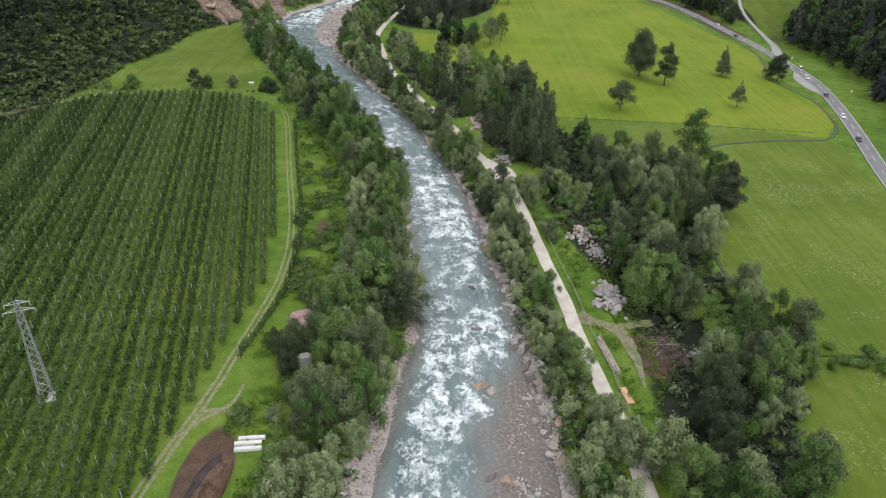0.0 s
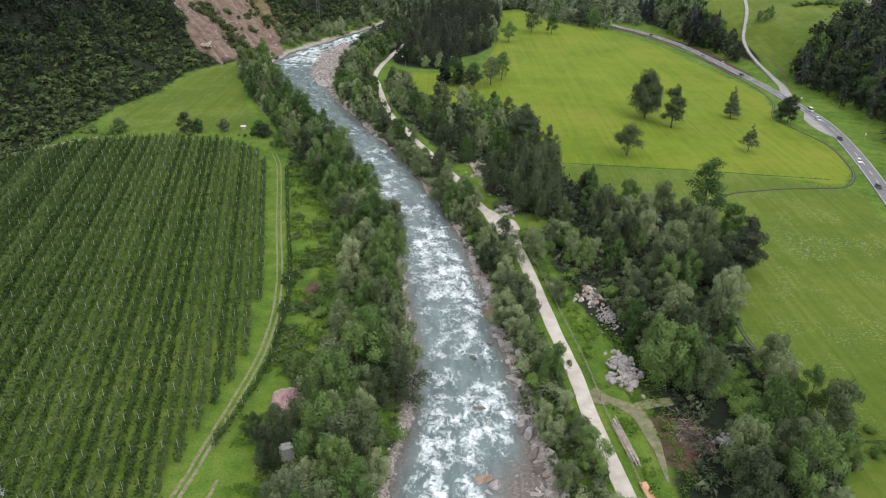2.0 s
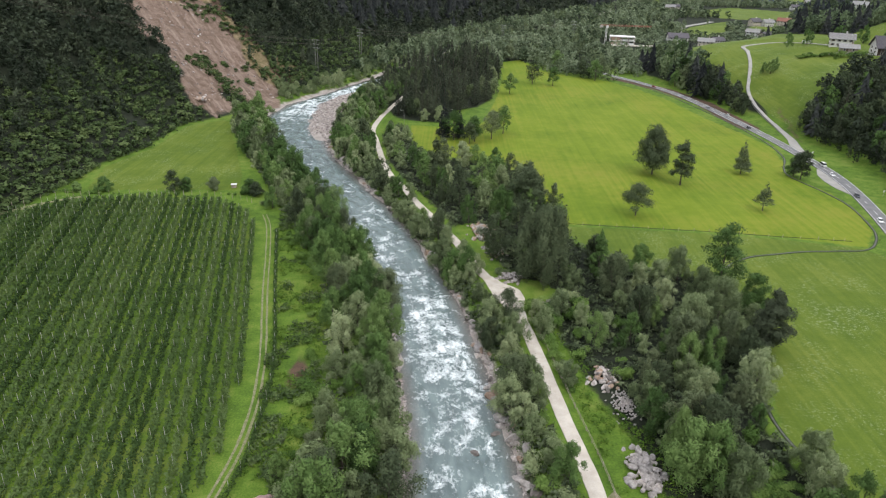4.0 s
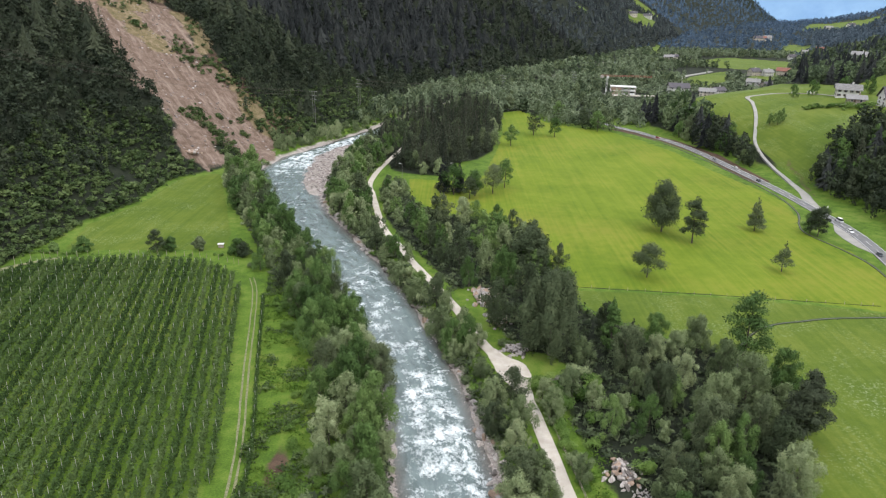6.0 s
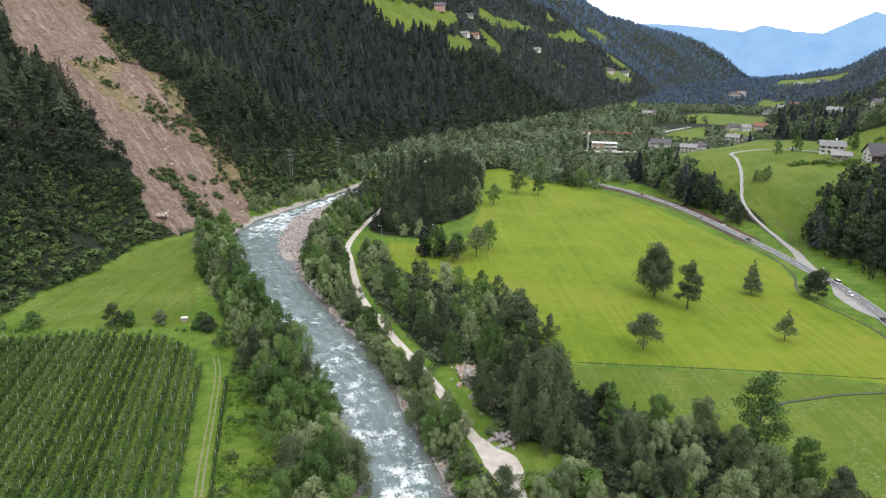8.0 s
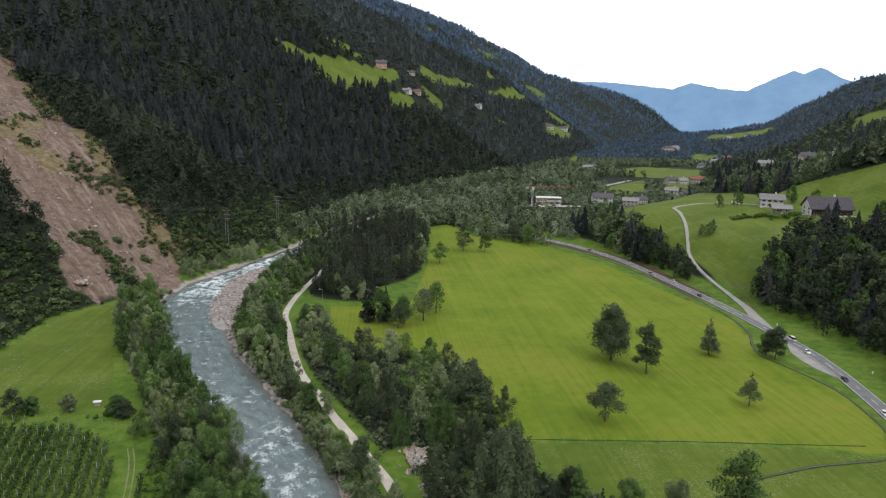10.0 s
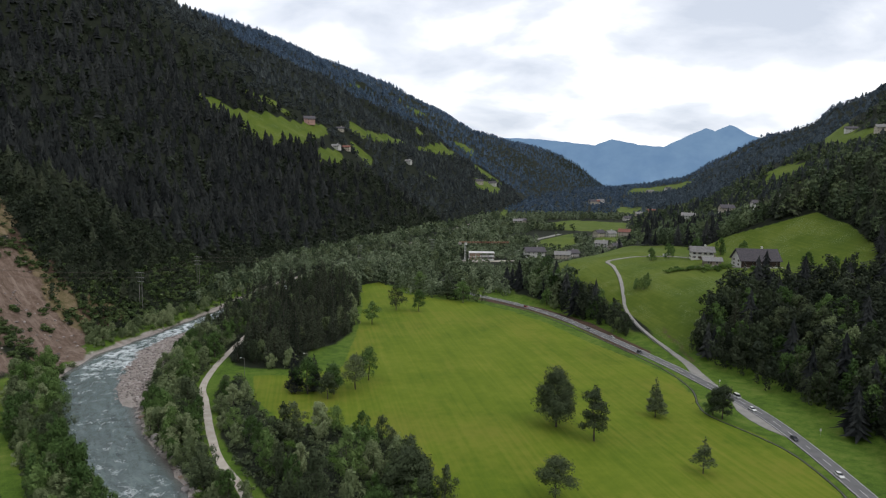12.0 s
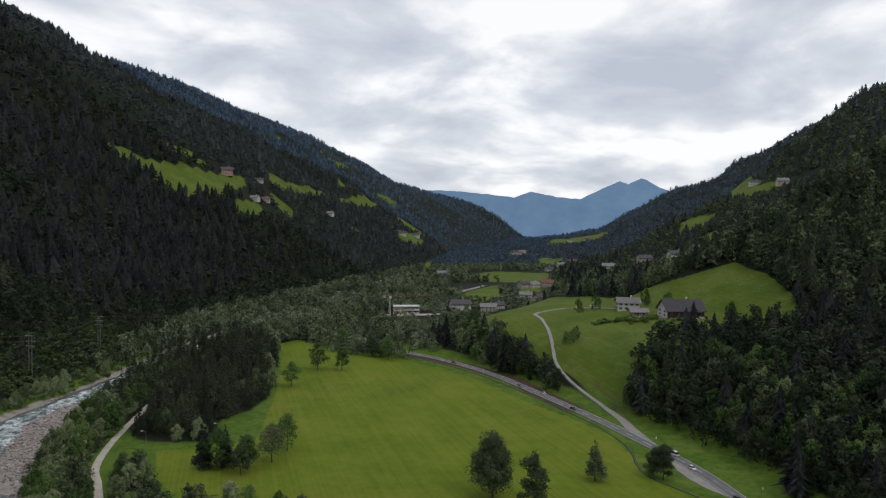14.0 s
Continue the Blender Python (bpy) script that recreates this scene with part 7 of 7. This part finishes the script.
def house(name, x, y, rz, L, W, eave, ridge, wall, roof, label, nx=4, storeys=2, group="village houses", lower=None, gable=None, near=False, dz=-0.4):
    """A gabled house: the ridge runs along x. Plinth storey, upper wall, roof slabs, chimney, windows with panes."""
    root = empty(name, pose(x, y, ground_at(x, y) + dz, 0, 0, rz), label, "house", group)
    l, w = L / 2, W / 2
    bm = bmesh.new()
    prof = [(-w, -1.5), (w, -1.5), (w, eave), (0, ridge - 0.15), (-w, eave)]
    ends = [[bm.verts.new((sx * l, a, b)) for a, b in prof] for sx in (-1, 1)]
    for k in range(5):
        bm.faces.new((ends[0][k], ends[0][(k + 1) % 5], ends[1][(k + 1) % 5], ends[1][k]))
    bm.faces.new(ends[0][::-1])
    bm.faces.new(ends[1])
    bmesh.ops.recalc_face_normals(bm, faces=bm.faces)
    part("wall", bm, wall, root)
    if lower is not None:
        bm = bmesh.new()
        bm_box(bm, (L + 0.12, W + 0.12, eave * 0.5 + 1.5), (0, 0, eave * 0.25 - 0.75))
        part("lower_wall", bm, lower, root)
    if gable is not None:
        for sx in (-1, 1):
            bm = bmesh.new()
            v = [bm.verts.new((sx * (l + 0.07), a, b)) for a, b in ((-w, -1.5), (w, -1.5), (w, eave), (0, ridge - 0.2), (-w, eave))]
            u = [bm.verts.new((sx * (l - 0.05), q.co.y, q.co.z)) for q in v]
            bm.faces.new(v)
            for k in range(5):
                bm.faces.new((v[k], v[(k + 1) % 5], u[(k + 1) % 5], u[k]))
            bmesh.ops.recalc_face_normals(bm, faces=bm.faces)
            part("gable_wall", bm, gable, root)
    over, th = 0.9, 0.28
    slope = (ridge - eave) / w
    for sy in (-1, 1):
        bm = bmesh.new()
        low = eave - slope * over
        pts = [(-l - over, 0, ridge), (l + over, 0, ridge), (l + over, sy * (w + over), low), (-l - over, sy * (w + over), low)]
        a = [bm.verts.new(p) for p in pts]
        b = [bm.verts.new((p[0], p[1], p[2] + th)) for p in pts]
        bm.faces.new(a)
        bm.faces.new(b)
        for k in range(4):
            bm.faces.new((a[k], a[(k + 1) % 4], b[(k + 1) % 4], b[k]))
        bmesh.ops.recalc_face_normals(bm, faces=bm.faces)
        slab = part("roof", bm, roof, root)
        if near:
            for q in np.arange(0.35, math.hypot(w + over, ridge - low), 0.55):
                t = q / math.hypot(w + over, ridge - low)
                bm = bmesh.new()
                bm_box(bm, (L + 2 * over, 0.12, 0.07), (0, sy * (w + over) * t, ridge + (low - ridge) * t + th + 0.02), 0)
                part("tile_course", bm, roof, slab)
    bm = bmesh.new()
    bm_box(bm, (0.8, 0.8, 1.8), (l * 0.35, w * 0.25, ridge + 0.3), 0, 0.04)
    part("chimney", bm, wall if wall is not DARK_WOOD else PLASTER, root)

    def window(px, py, pz, along, ww, hh):
        bm = bmesh.new()
        if along:
            bm_box(bm, (ww + 0.2, 0.16, hh + 0.2), (px, py, pz), 0, 0.02)
        else:
            bm_box(bm, (0.16, ww + 0.2, hh + 0.2), (px, py, pz), 0, 0.02)
        fr = part("window", bm, FRAME, root)
        bm = bmesh.new()
        o = 0.05
        if along:
            bm_box(bm, (ww, 0.12, hh), (px, py + math.copysign(o, py), pz))
        else:
            bm_box(bm, (0.12, ww, hh), (px + math.copysign(o, px), py, pz))
        part("pane", bm, PANE, fr)
        if near:
            for s in (-1, 1):
                bm = bmesh.new()
                if along:
                    bm_box(bm, (ww * 0.45, 0.08, hh + 0.1), (px + s * (ww * 0.78), py + math.copysign(0.04, py), pz), 0, 0.01)
                else:
                    bm_box(bm, (0.08, ww * 0.45, hh + 0.1), (px + math.copysign(0.04, px), py + s * (ww * 0.78), pz), 0, 0.01)
                part("shutter", bm, SHUTTER, fr)
    for st in range(storeys):
        z = eave * (st + 0.55) / storeys
        for k in range(nx):
            px = -l + L * (k + 0.5) / nx
            window(px, -w - 0.06, z, True, 0.8, 0.95)
            if near:
                window(px, w + 0.06, z, True, 0.8, 0.95)
        for py in (-w * 0.45, w * 0.45):
            window(-l - 0.1, py, z, False, 0.8, 0.95)
            if near:
                window(l + 0.1, py, z, False, 0.8, 0.95)
    bm = bmesh.new()
    bm_box(bm, (0.75, 0.2, 1.4), (-l * 0.2, -w - 0.12, 1.05), 0, 0.02)
    part("door", bm, SHUTTER, root)
    return root


# farm on the terrace
farmhouse = house("farmhouse", 217, 382, -12, 18.5, 12, 3.6, 8.2, DARK_WOOD, ROOF_DARK, "large alpine farmhouse with dark timber side and white gable", 5, 2, "farm buildings", None, PLASTER, True, -0.3)
bm = bmesh.new()
bm_box(bm, (17.6, 1.0, 0.12), (0, -6.4, 2.2), 0, 0.02)
for k in range(26):
    bm_box(bm, (0.07, 0.05, 0.62), (-8.6 + k * 0.69, -6.85, 2.55))
bm_box(bm, (17.6, 0.08, 0.08), (0, -6.85, 2.88))
part("balcony", bm, DARK_WOOD, farmhouse, "dark timber balcony along the front")
house("farm_dwelling", 206, 412, -22, 11, 8, 4.2, 6.3, PLASTER, ROOF_GREY, "white two-storey house with a pale grey roof", 4, 2, "farm buildings", None, None, True, 0.0)
house("farm_shed", 201, 394, -20, 8, 5, 2.3, 3.6, TIMBER, ROOF_GREY, "low timber shed with a grey roof", 2, 1, "farm buildings", None, None, False, 0.0)


def farm_yard():
    ribbon("farm_yard", [(190, 396), (200, 392), (208, 380), (214, 374), (224, 371)], [3, 6, 4, 3, 2.5], LANE, 0.12, 1.5, 0.15, thick=1.2, label="pale gravel yard in front of the farm", category="yard")
    rng = np.random.default_rng(66)
    for x, y, s in ((198, 385, 0.8), (193, 388, 0.7), (187, 392, 0.8), (184, 397, 0.9), (178, 396, 0.8), (196, 380, 0.8), (202, 374, 0.7), (208, 371, 0.9), (190, 383, 0.6)):
        plant("bush", rng, x, y, s)
    for x, y, s in ((159, 382, 0.75), (162, 385, 0.7), (157, 386, 0.6), (230, 362, 0.9), (236, 352, 0.8), (194, 424, 0.9), (211, 425, 1.0), (221, 418, 1.0), (186, 428, 0.8), (228, 408, 0.9)):
        plant("alder", rng, x, y, s)
    for k in range(16):
        x, y = 181 + k * 1.5 + rng.normal() * 0.8, 396 - k * 0.95 + rng.normal() * 1.6
        plant("bush", rng, x, y, rng.uniform(0.5, 1.0))
    # pale bales at the lane end
    for k, (x, y) in enumerate(((196, 432), (199, 433), (190, 438))):
        bm = bmesh.new()
        bm_bar(bm, (-0.9, 0, 0.6), (0.9, 0, 0.6), 0.62, 0.62, 14)
        bmesh.ops.bevel(bm, geom=list(bm.edges), offset=0.06, segments=1, affect="EDGES")
        me = bpy.data.meshes.new("wrapped_bale")
        bm.to_mesh(me)
        bm.free()
        me.materials.append(WHITE_CONCRETE)
        ob = new("wrapped_bale", me)
        ob.matrix_basis = pose(x, y, ground_at(x, y) - 0.05, 0, 0, 30 * k)
        tagged(ob, "white wrapped silage bale on the meadow", "bale", "silage bales")


farm_yard()


def village():
    rng = np.random.default_rng(88)
    walls, roofs = (PLASTER, CREAM, PLASTER, CREAM), (ROOF_DARK, ROOF_GREY, ROOF_GREY, ROOF_DARK, ROOF_RED)
    for k, (x, y, big) in enumerate(VILLAGE):
        L = rng.uniform(11, 16) * big
        house("village_house", x, y, rng.uniform(-40, 25), L, L * 0.72, 5.6 * big, 8.4 * big, walls[k % 4] if k != 0 else PINK, roofs[(k * 3 + (k == 8)) % 5],
              ("pinkish" if k == 0 else "white" if walls[k % 4] is PLASTER else "cream") + " village house with a tiled gable roof", 4, 2)


village()


def crane(x, y):
    root = empty("tower_crane", pose(x, y, ground_at(x, y), 0, 0, -8), "orange and white tower crane on the building site", "crane")
    ORANGE = simple_mat("crane_orange", (0.20, 0.07, 0.05), (0.28, 0.11, 0.08), 1.0, 0.6, 0.0)
    for name, a, b, w, mat, n in (("mast", (0, 0, 0), (0, 0, 15), 0.55, WHITE_CONCRETE, 8), ("jib", (-5, 0, 15), (34, 0, 15.4), 0.45, ORANGE, 20)):
        bm = bmesh.new()
        a, b = Vector(a), Vector(b)
        d = (b - a).normalized()
        s = d.cross(Vector((0, 1, 0))).normalized()
        t = Vector((0, 1, 0))
        cs = [(s * i + t * j) * w for i, j in ((-1, -1), (1, -1), (1, 1), (-1, 1))]
        for c in cs:
            bm_bar(bm, a + c, b + c, 0.09, 0.09, 4)
        for k in range(n):
            p, q = a.lerp(b, k / n), a.lerp(b, (k + 1) / n)
            for i in range(4):
                bm_bar(bm, p + cs[i], q + cs[(i + 1) % 4], 0.08, 0.08, 3)
        part(name, bm, mat, root)
    bm = bmesh.new()
    bm_box(bm, (1.6, 1.4, 1.8), (0.4, -1.1, 14.0), 0, 0.1)
    part("cab", bm, WHITE_CONCRETE, root)
    bm = bmesh.new()
    bm_box(bm, (2.2, 1.4, 1.8), (-4.2, 0, 14.2), 0, 0.05)
    part("counterweight", bm, ROCK, root)
    bm = bmesh.new()
    bm_box(bm, (4, 4, 1.0), (0, 0, 0.3), 0, 0.05)
    part("base", bm, ROCK, root)


def building_site():
    crane(122, 604)
    root = empty("building_shell", pose(137, 612, ground_at(137, 612), 0, 0, -10), "unfinished concrete and brick building shell", "building")
    for k in range(3):
        bm = bmesh.new()
        bm_box(bm, (20, 10, 0.35), (0, 0, 0.3 + 3 * k), 0, 0.03)
        part("floor_slab", bm, WHITE_CONCRETE, root)
        if k < 2:
            for sx in (-9.5, -5, 0, 5, 9.5):
                for sy in (-4.6, 4.6):
                    bm = bmesh.new()
                    bm_box(bm, (0.5, 0.5, 2.8), (sx, sy, 1.8 + 3 * k))
                    part("column", bm, ROCK, root)
    bm = bmesh.new()
    bm_box(bm, (8, 0.3, 5.6), (-5.5, -4.4, 3.2))
    part("brick_wall", bm, ROCK_RUST, root)
    # yard of bare earth
    ribbon("site_yard", [(104, 598), (120, 602), (150, 604), (166, 606)], [4, 9, 9, 3], GRAVEL_PATH, 0.2, 2.0, 0.2, label="pale earth yard of the building site", category="yard")


building_site()


# ---- hay hut ----
def hut(x, y, rz):
    root = empty("shelter_hut", pose(x, y, ground_at(x, y), 0, 0, rz), "tiny white roofed shelter under the hedge trees", "hut")
    bm = bmesh.new()
    bm_box(bm, (1.4, 1.0, 1.0), (0, 0, 0.5), 0, 0.03)
    part("wall", bm, TIMBER, root)
    bm = bmesh.new()
    bm_box(bm, (1.8, 1.3, 0.1), (0, 0, 1.06), 0, 0.03)
    part("roof", bm, WHITE_CONCRETE, root)


hut(-65, 227.5, 10)


def plank_shed(x, y, rz):
    root = empty("plank_shed", pose(x, y, ground_at(x, y), 0, 0, rz), "narrow weathered grey plank shed among the bank trees", "shed")
    for sx, sy, w, d in ((0, -0.5, 1.1, 0.06), (0, 0.5, 1.1, 0.06), (-0.52, 0, 0.06, 0.94), (0.52, 0, 0.06, 0.94)):
        n = 5
        for k in range(n):
            o = (k + 0.5) / n - 0.5
            bm = bmesh.new()
            hgt = 2.3 + 0.08 * ((k * 7) % 3)
            bm_box(bm, (w / n - 0.02 if w > d else d, d if w > d else d / n - 0.02, hgt), (sx + (o * w if w > d else 0), sy + (o * d if d > w else 0), hgt / 2), 0, 0.008)
            part("plank", bm, POSTS, root)
    bm = bmesh.new()
    bm_box(bm, (1.4, 1.35, 0.07), (0, 0, 2.5), 0, 0.015)
    part("roof", bm, POSTS, root)


plank_shed(-20.5, 84.0, 20)


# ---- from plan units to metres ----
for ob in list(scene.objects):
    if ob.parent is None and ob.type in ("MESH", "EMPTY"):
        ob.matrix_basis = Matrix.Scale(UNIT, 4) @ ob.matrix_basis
